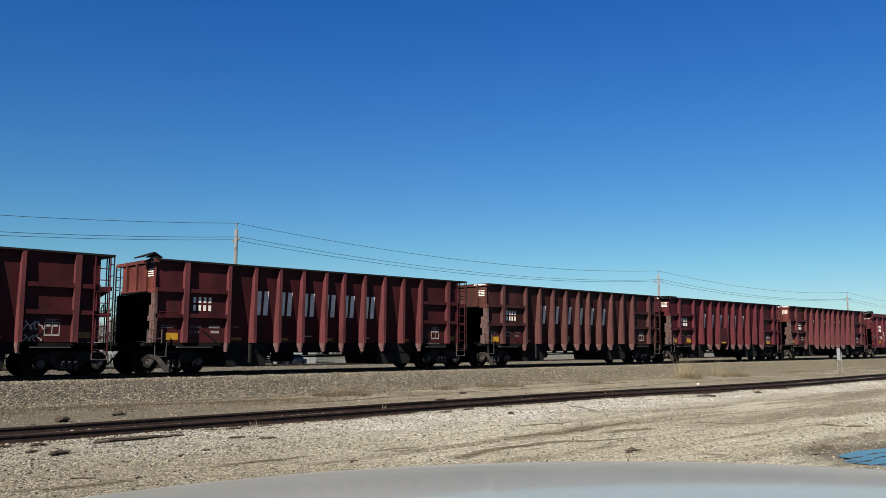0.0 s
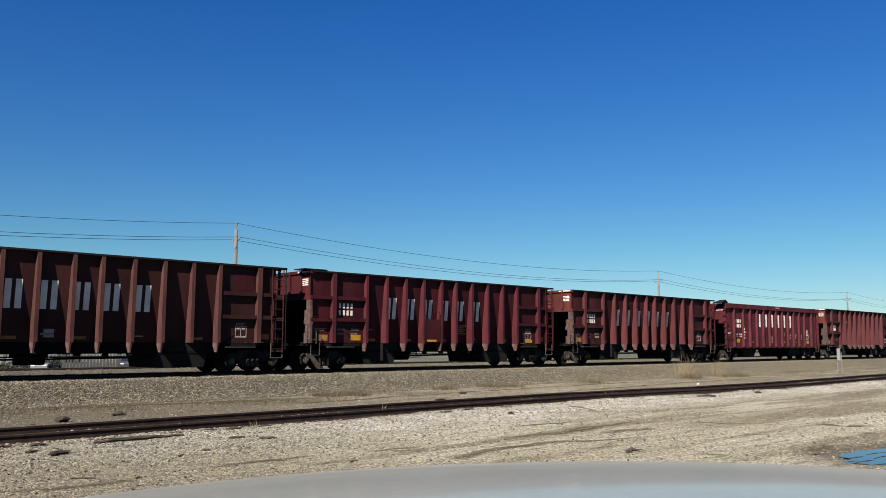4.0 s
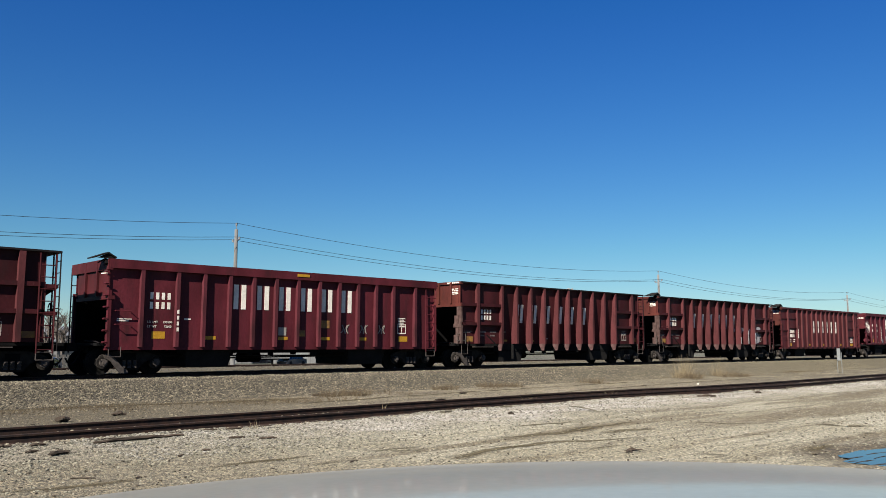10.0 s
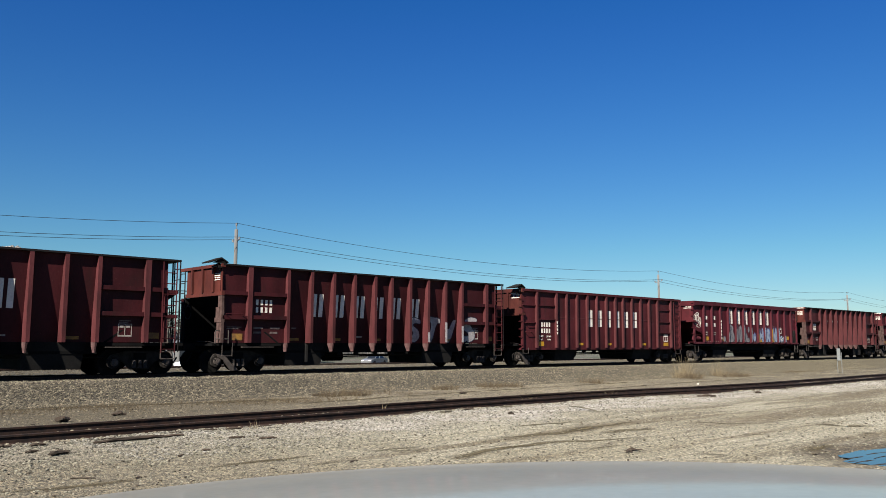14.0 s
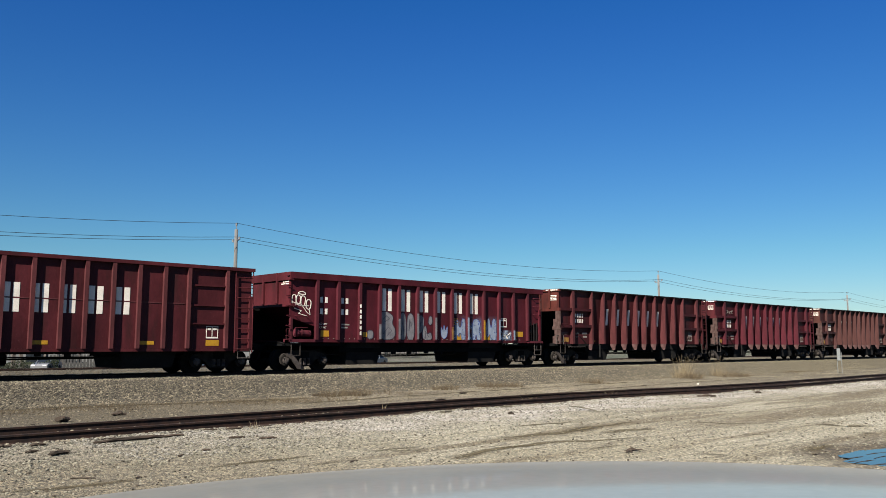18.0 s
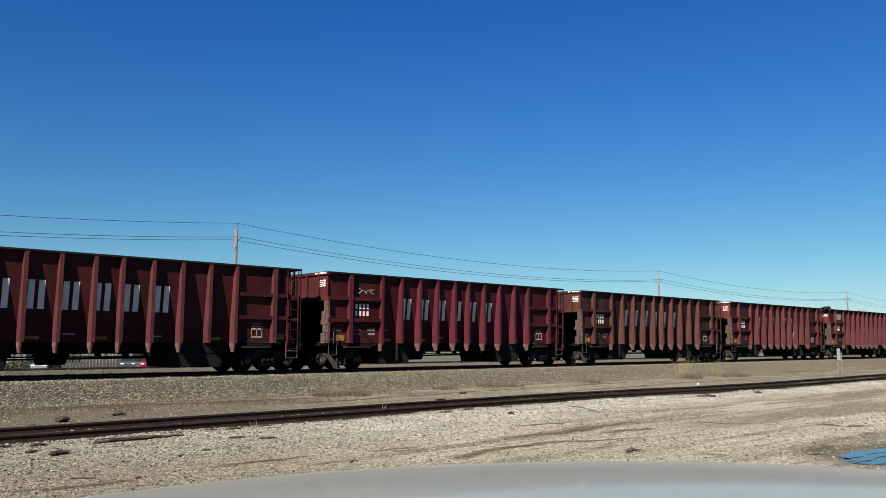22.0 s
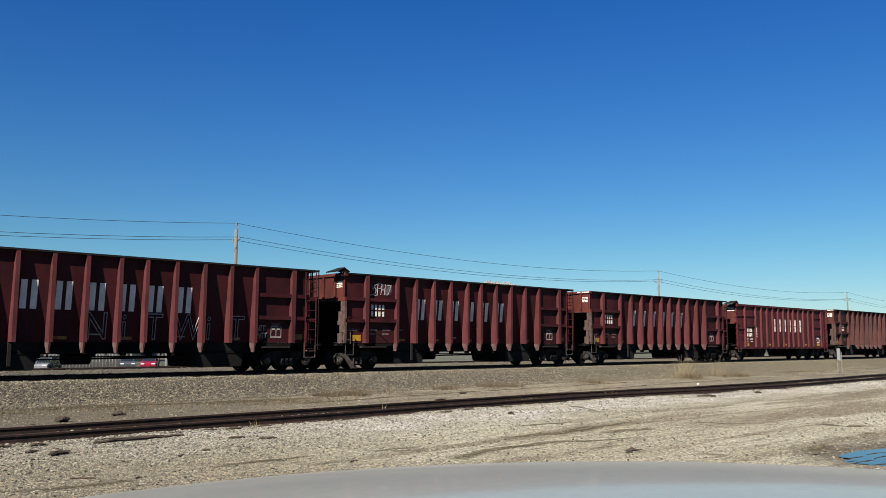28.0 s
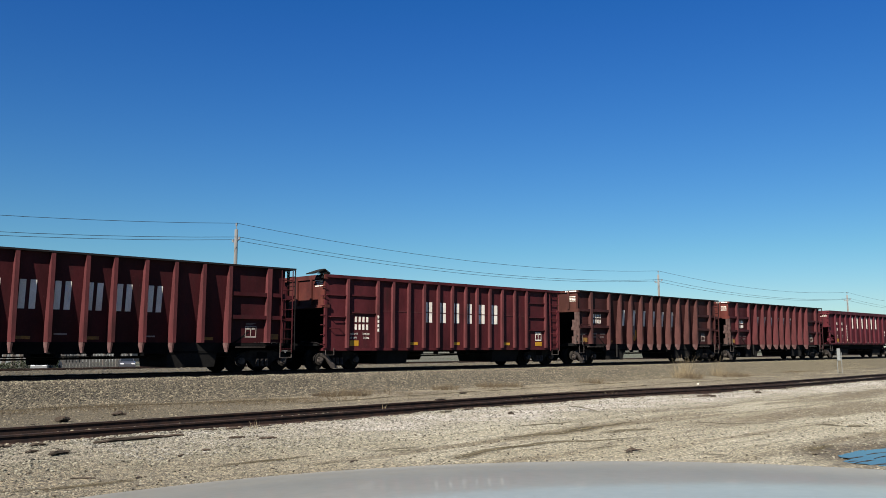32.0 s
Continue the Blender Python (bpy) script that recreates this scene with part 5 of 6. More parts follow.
        for x in (1.42, 2.44):
            number_bars(car, kind, 1, x, 2.55, 0.12, 0.22, 0.11, WHITE, 2)
            number_bars(car, kind, 1, x, 2.1, 0.12, 0.22, 0.11, WHITE, 2)
        text_on(car, kind, "LD LMT", 1.4, 1.68, 0.11, WHITE)
        text_on(car, kind, "LT WT", 1.4, 1.54, 0.11, WHITE)
        small_print(car, kind, 2.46, 1.68, 0.4, 2, FADED, 0.06, 0.06)
        mark(car, kind, "reflector_patch", 1.46, 1.86, 1.22, 1.46, YELLOW)
        mark(car, kind, "reflector_patch", 3.55, 3.8, 1.22, 1.42, YELLOW)
        mark(car, kind, "reflector_patch", 13.0, 13.5, 1.3, 1.55, YELLOW)
        label_plate(car, kind, 11.85, 1.75)
        for n in range(6):
            part("reflector_strip", (kind, "strip", n), b6(3.3, 3.38, -HALF - 0.008, -HALF + 0.01, 1.3 + 0.22 * n, 1.44 + 0.22 * n), WHITE, car)


def k_of(kind):
    return KINDS[kind]


FIRST, PITCH = 12.40, 16.27
LABELS = {
    "A": "tall dark red steel gondola with tapered ribs, loaded with ballast",
    "A_brown": "rust-brown steel gondola with tapered ribs, loaded with ballast",
    "A_maroon": "maroon steel gondola with tapered ribs, loaded with ballast",
    "A_bright": "bright red repainted steel gondola with tapered ribs",
    "B": "dark red steel gondola with narrow close-set ribs and a thin rim",
    "C": "maroon steel gondola with a deep top chord and straight ribs",
    "D": "maroon steel gondola with a deep top chord and rolling side sill",
}
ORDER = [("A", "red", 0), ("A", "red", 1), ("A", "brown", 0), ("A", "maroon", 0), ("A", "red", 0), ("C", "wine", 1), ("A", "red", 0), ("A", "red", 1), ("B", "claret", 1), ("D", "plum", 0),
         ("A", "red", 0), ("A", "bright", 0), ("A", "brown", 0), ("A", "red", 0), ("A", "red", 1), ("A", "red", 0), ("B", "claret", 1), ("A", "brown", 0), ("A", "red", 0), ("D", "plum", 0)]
HEAPS = {5: ((4.3, 0.1, 1.2), (9.9, 0.19, 1.2)), 13: ((9.95, 0.27, 0.6), (10.6, 0.27, 0.6), (11.3, 0.25, 0.7), (12.0, 0.2, 0.7)), 11: ((6.0, 0.1, 0.7),)}
SHIFTS = {2: -0.29, 3: -0.12, 5: -0.2, 10: -0.12, 13: -0.12}      # slack run out of the couplings
TRAIN = []
for n, (kind, paint, flap) in enumerate(ORDER):
    i = n - 1
    key = kind + ("_" + paint if kind == "A" and paint != "red" else "")
    c = gondola(kind, FIRST + PITCH * i + SHIFTS.get(i, 0.0), paint, LABELS[key], bool(flap), HEAPS.get(i, ()))
    fittings(c, kind)
    if kind == "D":
        open_corner(c)
    stencils(c, kind, i, True if kind == "A" and i in (0, 3, 9, 10) else (("211000", "74700") if i == 7 else None))
    if flap:
        corner_flap(c, kind)
    elif kind == "A":
        rim_mark(c, kind)
    TRAIN.append(c)

# graffiti and patches that single cars carry
SILVER = material("silver_spray_paint", (0.2, 0.192, 0.198), 0.6, 0, (0.13, 0.124, 0.132), 4, 30)
INK = material("black_spray_paint", (0.02, 0.02, 0.03), 0.6, 0, (0.03, 0.03, 0.05), 4, 30)
BLUE = material("blue_spray_paint", (0.05, 0.10, 0.32), 0.6, 0, (0.03, 0.05, 0.16), 4, 30)
PALE_BLUE = material("pale_blue_spray_paint", (0.29, 0.33, 0.39), 0.6, 0, (0.19, 0.23, 0.3), 4, 30)


def car_no(i):
    return TRAIN[i + 1]


c = car_no(-1)
tagged(c, "dark red steel gondola with sprayed tags beside its stencil box")
scrawl(c, "A", 12.2, 12.8, 1.35, 1.62, FADED, 1, 5)
scrawl(c, "A", 12.2, 12.75, 1.0, 1.2, FADED, 2, 5)
c = car_no(2)
tagged(c, "maroon steel gondola with a plain red patch panel")
part("patch_panel", ("A", "patchbox"), b6(6.03, 6.93, -1.57, -1.25, 1.02, 2.02), PAINTS["red"], c, label="red box-shaped patch panel")
part("reflector_patch", ("A", "patchyellow"), b6(6.15, 6.7, -1.578, -1.56, 1.04, 1.13), YELLOW, c)
part("grab_iron", ("A", "patchgrab"), lambda bm: tube(bm, [Vector(p) for p in ((6.45, -1.56, 2.02), (6.45, -1.62, 2.35), (6.85, -1.62, 2.35), (6.85, -1.56, 2.02))], 0.016), PAINTS["red"], c)
mark(c, "A", "reflector_patch", 12.86, 13.38, 1.02, 1.14, YELLOW)
mark(c, "A", "reflector_patch", 2.1, 2.6, 1.08, 1.3, YELLOW)
small_print(c, "A", 8.35, 1.75, 0.5, 5, DIM_YELLOW, 0.05, 0.04)
part("rim_plate", ("A", "rimplate"), b6(-0.35, 0.75, -1.62, -0.9, 3.81, 3.85), GRIME, c, label="flat dark lid on the rim")
c = car_no(1)
mark(c, "A", "fresh_patch", 2.05, 2.62, 1.02, 1.62, PAINTS["bright"], 0.004)
mark(c, "A", "fresh_patch", 12.75, 13.55, 2.88, 3.5, PAINTS["bright"], 0.004)
mark(c, "A", "paper_placard", 6.3, 6.62, 1.12, 1.38, FADED)
c = car_no(6)
tagged(c, "dark red steel gondola with grey sprayed letters low on its side")
CHALK = material("chalky_grey_spray_paint", (0.4, 0.375, 0.37), 0.7, 0, (0.26, 0.24, 0.24), 4, 30)
for loop in (((8.99, 1.12), (9.0, 1.36), (9.35, 1.3), (9.42, 1.45), (9.06, 1.62), (9.04, 1.95), (9.3, 2.12), (9.78, 2.02), (9.82, 1.8), (9.45, 1.85), (9.34, 1.75), (9.72, 1.55), (9.82, 1.25), (9.6, 1.02), (9.2, 1.0)),
             ((10.12, 1.95), (10.16, 2.16), (10.96, 2.1), (10.99, 1.85), (10.76, 1.85), (10.56, 1.02), (10.24, 1.02), (10.5, 1.86)),
             ((11.15, 2.0), (11.36, 2.06), (11.5, 1.5), (11.76, 2.06), (12.0, 2.0), (11.66, 1.0), (11.34, 1.0)),
             ((12.2, 1.05), (12.22, 1.32), (12.65, 1.3), (12.62, 1.45), (12.32, 1.6), (12.36, 2.0), (12.7, 2.2), (13.2, 2.15), (13.22, 1.95), (12.82, 1.95), (12.76, 1.8), (13.06, 1.55), (13.1, 1.2), (12.8, 1.02))):
    tag_letter(c, "A", rounded(loop, 1), CHALK, INK, 0.03)
for n, (x, z) in enumerate(((9.96, 1.45), (11.01, 1.9), (12.04, 1.75))):
    part("graffiti_shape", ("A", "ribspray", n), b6(x + 0.004, x + 0.113, -HALF - 0.006, -HALF + 0.002, 1.02, z), CHALK, c)
c = car_no(8)
tagged(c, "maroon steel gondola with silver and blue graffiti along its side")
for n, loop in enumerate((((0.12, 2.35), (0.1, 2.8), (0.28, 2.82), (0.3, 2.4)), ((0.3, 2.5), (0.32, 2.82), (0.5, 2.78), (0.48, 2.45)), ((0.34, 2.86), (0.5, 2.96), (0.7, 2.92), (0.74, 2.82)),
                          ((0.5, 2.4), (0.53, 2.8), (0.73, 2.75), (0.7, 2.4)), ((0.75, 2.3), (0.78, 2.66), (1.0, 2.62), (0.95, 2.25)))):
    stroke(c, "D", rounded(loop, 2), 0.03, WHITE, 0.012, True)
for n, line in enumerate((((0.2, 2.3), (0.55, 2.2), (0.4, 2.1), (0.85, 2.0)), ((0.6, 2.38), (0.8, 2.15), (0.95, 2.05), (0.9, 2.25)), ((0.12, 2.55), (0.4, 2.42), (0.9, 2.4)))):
    stroke(c, "D", line, 0.026, WHITE, 0.012)
OUTLINES = (((3.78, 1.15), (3.78, 1.5), (4.1, 1.5), (4.1, 1.15)), ((4.45, 1.12), (4.42, 2.25), (4.85, 2.3), (5.2, 2.1), (5.1, 1.8), (5.28, 1.6), (5.3, 1.3), (5.1, 1.12)),
            ((5.5, 1.12), (5.52, 2.1), (5.7, 2.32), (5.88, 2.15), (5.9, 1.12)), ((5.93, 1.12), (5.95, 2.1), (6.15, 2.3), (6.36, 2.1), (6.38, 1.12)),
            ((6.56, 1.4), (6.6, 2.1), (6.75, 2.22), (6.95, 2.05), (6.9, 1.6), (6.75, 1.4)), ((6.85, 1.12), (6.82, 1.5), (7.0, 1.78), (7.1, 1.6), (7.12, 1.35), (7.35, 1.48), (7.44, 1.12)), ((7.18, 1.85), (7.25, 2.18), (7.42, 2.14), (7.44, 1.85), (7.3, 1.75)))
for loop in OUTLINES:
    tag_letter(c, "D", rounded(loop, 2), SILVER, INK)
for line in (((4.6, 1.95), (4.8, 2.12), (4.97, 2.0), (4.7, 1.86)), ((4.62, 1.35), (4.9, 1.65), (5.1, 1.5), (4.85, 1.3)), ((5.62, 1.3), (5.7, 1.9), (5.78, 1.35)), ((6.06, 1.5), (6.1, 2.0), (6.2, 1.7)), ((6.7, 1.65), (6.75, 1.95), (6.82, 1.8)), ((7.0, 1.2), (7.02, 1.5), (7.2, 1.25))):
    stroke(c, "D", line, 0.022, INK, 0.013)
HAZE = spray_haze("pale_blue_spray_haze", (0.3, 0.38, 0.5))
for n, (xa, xb, za, zb) in enumerate(((8.66, 9.51, 1.13, 2.3), (9.68, 10.57, 1.13, 2.3), (10.74, 11.62, 1.13, 2.3), (11.8, 12.66, 1.13, 1.6))):
    mark(c, "D", "graffiti_shape", xa, xb, za, zb, HAZE, 0.004)
PIECES = (((8.85, 1.15), (8.85, 2.0), (9.0, 2.05), (9.06, 1.7), (9.24, 1.7), (9.28, 2.1), (9.48, 2.1), (9.48, 1.15), (9.3, 1.15), (9.24, 1.45), (9.06, 1.45), (9.0, 1.15)),
          ((9.95, 1.14), (9.98, 2.05), (10.3, 2.12), (10.5, 1.85), (10.36, 1.6), (10.52, 1.14), (10.3, 1.14), (10.2, 1.42), (10.12, 1.14)),
          ((10.8, 1.3), (10.95, 2.1), (11.1, 2.15), (11.22, 1.6), (11.35, 2.15), (11.55, 2.1), (11.58, 1.15), (11.3, 1.14), (11.1, 1.45), (11.0, 1.15)),
          ((7.95, 1.3), (7.98, 1.75), (8.08, 1.5), (8.15, 1.85), (8.22, 1.5), (8.38, 1.8), (8.35, 1.3), (8.15, 1.15)))
for loop in PIECES:
    tag_letter(c, "D", rounded(loop, 1), PALE_BLUE, BLUE, 0.014)
rnd = random.Random(77)
for n in range(26):
    blob(c, "D", rnd.choice((8.9, 9.36, 10.05, 10.4, 10.95, 11.45)) + rnd.uniform(-0.06, 0.08), rnd.uniform(1.2, 2.0), rnd.uniform(0.018, 0.035), rnd.uniform(0.018, 0.035), BLUE, 700 + n, 0.014)
for n, loop in enumerate((((8.92, 1.13), (8.98, 1.36), (9.08, 1.24), (9.16, 1.4), (9.24, 1.13)), ((10.82, 1.13), (10.9, 1.36), (10.98, 1.22), (11.1, 1.38), (11.12, 1.13)))):
    tag_letter(c, "D", loop, YELLOW, INK, 0.01, 0.016)
for x, z0, z1, mat in ((4.32, 1.14, 1.75, SILVER), (5.37, 1.14, 2.0, SILVER), (6.43, 1.14, 2.25, SILVER), (7.5, 1.14, 2.1, SILVER), (8.51, 1.14, 1.7, DIM_YELLOW), (9.53, 1.14, 2.15, PALE_BLUE), (10.59, 1.14, 2.05, YELLOW), (11.64, 1.14, 2.1, PALE_BLUE), (12.68, 1.14, 1.6, PALE_BLUE)):
    part("graffiti_shape", ("D", "ribspray", x), b6(x + 0.006, x + 0.108, -HALF - 0.006, -HALF + 0.002, z0, z1), mat, c)
scrawl(c, "D", 11.85, 12.6, 1.18, 1.55, PALE_BLUE, 401, 6, 0.016)
scrawl(c, "D", 11.9, 12.55, 1.2, 1.48, WHITE, 402, 3, 0.014)
small_print(c, "D", 8.62, 2.05, 0.4, 4, DIM_YELLOW, 0.05, 0.03)
c = car_no(10)
tagged(c, "bright red repainted steel gondola with a small tag")
scrawl(c, "A", 1.5, 2.5, 3.0, 3.2, FADED, 4, 4, 0.01)
c = car_no(12)
tagged(c, "dark red steel gondola with outlined graffiti letters on its side")
for ch, x in (("N", 6.02), ("i", 7.2), ("T", 8.05), ("W", 9.05), ("i", 10.25), ("T", 11.18)):
    text_on(c, "A", ch, x, 1.08, 1.25, CHALK, 0.02, 0.8, "graffiti_letter", 0.024)
text_on(c, "A", "NIT", 12.15, 1.42, 0.28, FADED, 0.012, 1.0, "graffiti_letter", 0.02)
text_on(c, "A", "WIT", 12.15, 1.15, 0.28, FADED, 0.012, 1.0, "graffiti_letter", 0.02)
c = car_no(13)
tagged(c, "dark red steel gondola with a white sprayed tag near its rim")
for line in (((1.45, 3.38), (1.53, 3.13), (1.6, 3.4)), ((1.77, 3.44), (1.64, 3.36), (1.6, 3.3), (1.7, 3.2), (1.69, 3.08), (1.56, 2.98)), ((1.76, 2.95), (1.78, 3.2), (1.8, 3.47)),
             ((1.79, 3.47), (1.95, 3.47), (2.02, 3.38), (1.96, 3.26), (1.8, 3.23)), ((1.96, 2.98), (1.99, 3.2), (2.03, 3.42)), ((1.97, 3.17), (2.08, 3.2), (2.19, 3.22)), ((2.15, 2.98), (2.17, 3.2), (2.21, 3.43)),
             ((2.22, 3.4), (2.18, 3.2), (2.19, 3.04), (2.28, 2.98), (2.38, 3.04), (2.44, 3.2), (2.49, 3.38)), ((2.32, 3.38), (2.42, 3.41), (2.55, 3.38)), ((1.38, 2.94), (1.5, 2.99), (1.62, 2.95), (1.8, 2.97))):
    stroke(c, "A", line, 0.03, CHALK, 0.01)
OVERSPRAY = spray_haze("white_spray_haze", (0.3, 0.27, 0.26), 2.6, 3.3)
mark(c, "A", "graffiti_shape", 2.0, 2.54, 3.0, 3.44, OVERSPRAY, 0.004)
c = car_no(16)
scrawl(c, "A", 5.2, 5.7, 1.2, 2.0, SILVER, 6, 5, 0.02)
blob(c, "A", 5.7, 1.45, 0.14, 0.3, YELLOW, 56)
blob(c, "A", 11.4, 1.4, 0.3, 0.16, FADED, 57)
scrawl(c, "A", 9.2, 9.6, 1.3, 1.9, SILVER, 7, 4, 0.018)


# ---- yard things ----
WOOD = material("grey_splintered_wood", (0.07, 0.05, 0.034), 0.95, 0, (0.03, 0.022, 0.015), 9, 60, 0.008, stretch=(0.2, 1, 1))
PALE_WEED = material("faded_brown_grass", (0.29, 0.235, 0.145), 0.9, 0, (0.16, 0.124, 0.07), 3, 30)
WEED = material("dull_brown_weed", (0.121, 0.0907, 0.0502), 0.9, 0, (0.0703, 0.0502, 0.0301), 3, 30)


def bent_stick(points, r, seed=1):
    """A splintered, tapering piece of wood with closed, ragged ends."""
    rnd = random.Random(seed)

    def make(bm):
        a, m, b = [Vector(p) for p in points]
        n, k = 9, 7
        rings = []
        for i in range(n + 1):
            t = i / n
            c = a * (1 - t) ** 2 + m * 2 * t * (1 - t) + b * t * t
            c += Vector((rnd.uniform(-0.2, 0.2), rnd.uniform(-0.2, 0.2), rnd.uniform(-0.15, 0.15))) * r
            d = (b - a).normalized()
            u = Vector((0, 0, 1))
            w = d.cross(u).normalized()
            rr = r * (0.35 + 0.65 * math.sin(math.pi * (0.12 + 0.76 * t))) * rnd.uniform(0.75, 1.2)
            rings.append([bm.verts.new(c + (u * 0.6 * math.sin(6.283 * q / k) + w * math.cos(6.283 * q / k)) * rr * rnd.uniform(0.7, 1.25) + d * rnd.uniform(-0.3, 0.3) * r) for q in range(k)])
        for p, q in zip(rings, rings[1:]):
            for e in range(k):
                bm.faces.new((p[e], p[(e + 1) % k], q[(e + 1) % k], q[e]))
        bm.faces.new(rings[0][::-1])
        bm.faces.new(rings[-1])
    return make


STICKS = [((5.65, 14.45), (7.33, 14.56), 0.05), ((4.2, 15.05), (4.53, 14.98), 0.04), ((4.8, 14.94), (5.06, 14.93), 0.042), ((4.46, 14.05), (4.66, 14.07), 0.032), ((4.6, 13.4), (4.93, 13.59), 0.055), ((4.05, 11.04), (4.28, 10.86), 0.014),
          ((6.81, 19.5), (7.1, 19.7), 0.1), ((8.5, 20.67), (8.86, 20.66), 0.07), ((8.58, 15.25), (8.95, 15.26), 0.036), ((7.7, 13.6), (7.98, 13.51), 0.032), ((8.09, 13.19), (8.42, 13.17), 0.032), ((9.36, 15.35), (9.69, 15.33), 0.026),
          ((6.56, 12.43), (6.72, 12.41), 0.026), ((15.45, 15.4), (15.7, 15.3), 0.04), ((25.15, 14.32), (25.5, 13.83), 0.055), ((8.1, 15.3), (8.4, 15.28), 0.025), ((5.99, 15.07), (6.28, 15.08), 0.024), ((7.38, 15.24), (7.62, 15.22), 0.025),
          ((15.57, 13.99), (15.62, 13.85), 0.05), ((4.63, 10.43), (4.71, 10.43), 0.022), ((5.95, 11.96), (6.05, 12.0), 0.025), ((16.4, 23.5), (16.8, 23.4), 0.05), ((18.19, 19.42), (18.74, 19.5), 0.04), ((21.2, 21.37), (21.57, 21.4), 0.055), ((7.41, 9.67), (7.6, 9.74), 0.018), ((28.4, 13.92), (28.65, 13.85), 0.06)]
for i, ((xa, ya), (xb, yb), r) in enumerate(STICKS):
    mid = ((xa + xb) / 2, (ya + yb) / 2 + 0.04)
    pts = [(xa, ya, ground_z(xa, ya) + r * 0.6), (*mid, ground_z(*mid) + r * 0.9), (xb, yb, ground_z(xb, yb) + r * 0.6)]
    tagged(part("driftwood_stick", ("stick", i), bent_stick(pts, r * 1.15, i), WOOD), "dark splintered piece of wood lying on the gravel", "wood debris", "wood debris on the gravel")

tagged(part("bark_clump", "bark_clump", lambda bm: [bent_stick(p, r, q)(bm) for q, (p, r) in enumerate(((((11.13, 7.58, 0.02), (11.4, 7.7, 0.05), (11.66, 7.63, 0.02)), 0.024), (((11.25, 7.68, 0.03), (11.42, 7.66, 0.075), (11.6, 7.72, 0.03)), 0.022), (((11.2, 7.52, 0.02), (11.3, 7.6, 0.05), (11.36, 7.7, 0.02)), 0.02)))], WOOD),
       "dark broken bark lying on the pale gravel", "wood debris")
OLD_PLANK = material("weathered_olive_plank", (0.12, 0.105, 0.072), 0.9, 0, (0.06, 0.052, 0.034), 6, 50, 0.006, stretch=(0.3, 1, 1))
for i, (x, y, w, d, a) in enumerate(((14.7, 15.3, 0.34, 0.16, 12), (17.1, 15.45, 0.4, 0.1, -8), (33.9, 15.0, 1.6, 0.12, 4))):
    tagged(part("old_plank", ("plank", i), lambda bm: prism(bm, [(-w / 2, -d / 2, 0), (w / 2, -d / 2 + 0.01, 0), (w / 2 - 0.03, d / 2, 0), (-w / 2 + 0.02, d / 2, 0)], [(-w / 2, -d / 2, 0.05), (w / 2, -d / 2 + 0.01, 0.045), (w / 2 - 0.03, d / 2, 0.05), (-w / 2 + 0.02, d / 2, 0.045)]), OLD_PLANK, None, (x, y, ground_z(x, y)), (0, 0, a)),
           "short weathered olive-brown plank lying on pale stone", "wood debris", "old planks")
tagged(part("dry_branch", "dry_branch", bent_stick([(18.45, 14.3, 0.03), (18.05, 13.75, 0.09), (17.5, 12.7, 0.03)], 0.028, 77), OLD_PLANK), "long thin dry branch lying on the pale gravel", "wood debris")
for i, (x, y) in enumerate(((41.3, 23.5), (32.9, 18.68))):
    tagged(part("white_stone", ("wstone", i), lambda bm: bmesh.ops.create_icosphere(bm, subdivisions=1, radius=0.06, matrix=Matrix.Diagonal((1.3, 1, 0.7, 1))), WHITE, None, (x, y, ground_z(x, y) + 0.05)), "small pale stone on the bare soil", "stone", "pale stones")


def tuft(name, x, y, h, blades, spread, mat, seed, label):
    rng = random.Random(seed)

    def make(bm):
        for _ in range(blades):
            a, d = rng.uniform(0, 6.283), (spread if h < 0.5 else 0.55 * spread) * rng.random() ** 0.7
            bx, by = d * math.cos(a), d * math.sin(a)
            hh = h * (0.2 + 0.85 * rng.random() ** (2.2 if h > 0.5 else 1.2))
            lean = (rng.uniform(0.5, 2.2) if h < 0.2 else rng.uniform(0.15, 1.3) if h < 0.5 else rng.uniform(0.05, 0.75)) * hh
            la = a + rng.uniform(-1, 1)
            w = rng.uniform(0.004, 0.009)
            t = rng.uniform(0, 3.14)
            wx, wy = w * math.cos(t), w * math.sin(t)
            m = (bx + 0.4 * lean * math.cos(la), by + 0.4 * lean * math.sin(la), hh * 0.6)
            tip = (bx + lean * math.cos(la), by + lean * math.sin(la), hh)
            p = [bm.verts.new(q) for q in ((bx - wx, by - wy, -0.02), (bx + wx, by + wy, -0.02), (m[0] + wx * 0.8, m[1] + wy * 0.8, m[2]), (m[0] - wx * 0.8, m[1] - wy * 0.8, m[2]), tip)]
            bm.faces.new((p[0], p[1], p[2], p[3]))
            bm.faces.new((p[3], p[2], p[4]))
    return tagged(part(name, (name, seed), make, mat, None, (x, y, SURFACE(x, y))), label, "grass", kind="stuff")


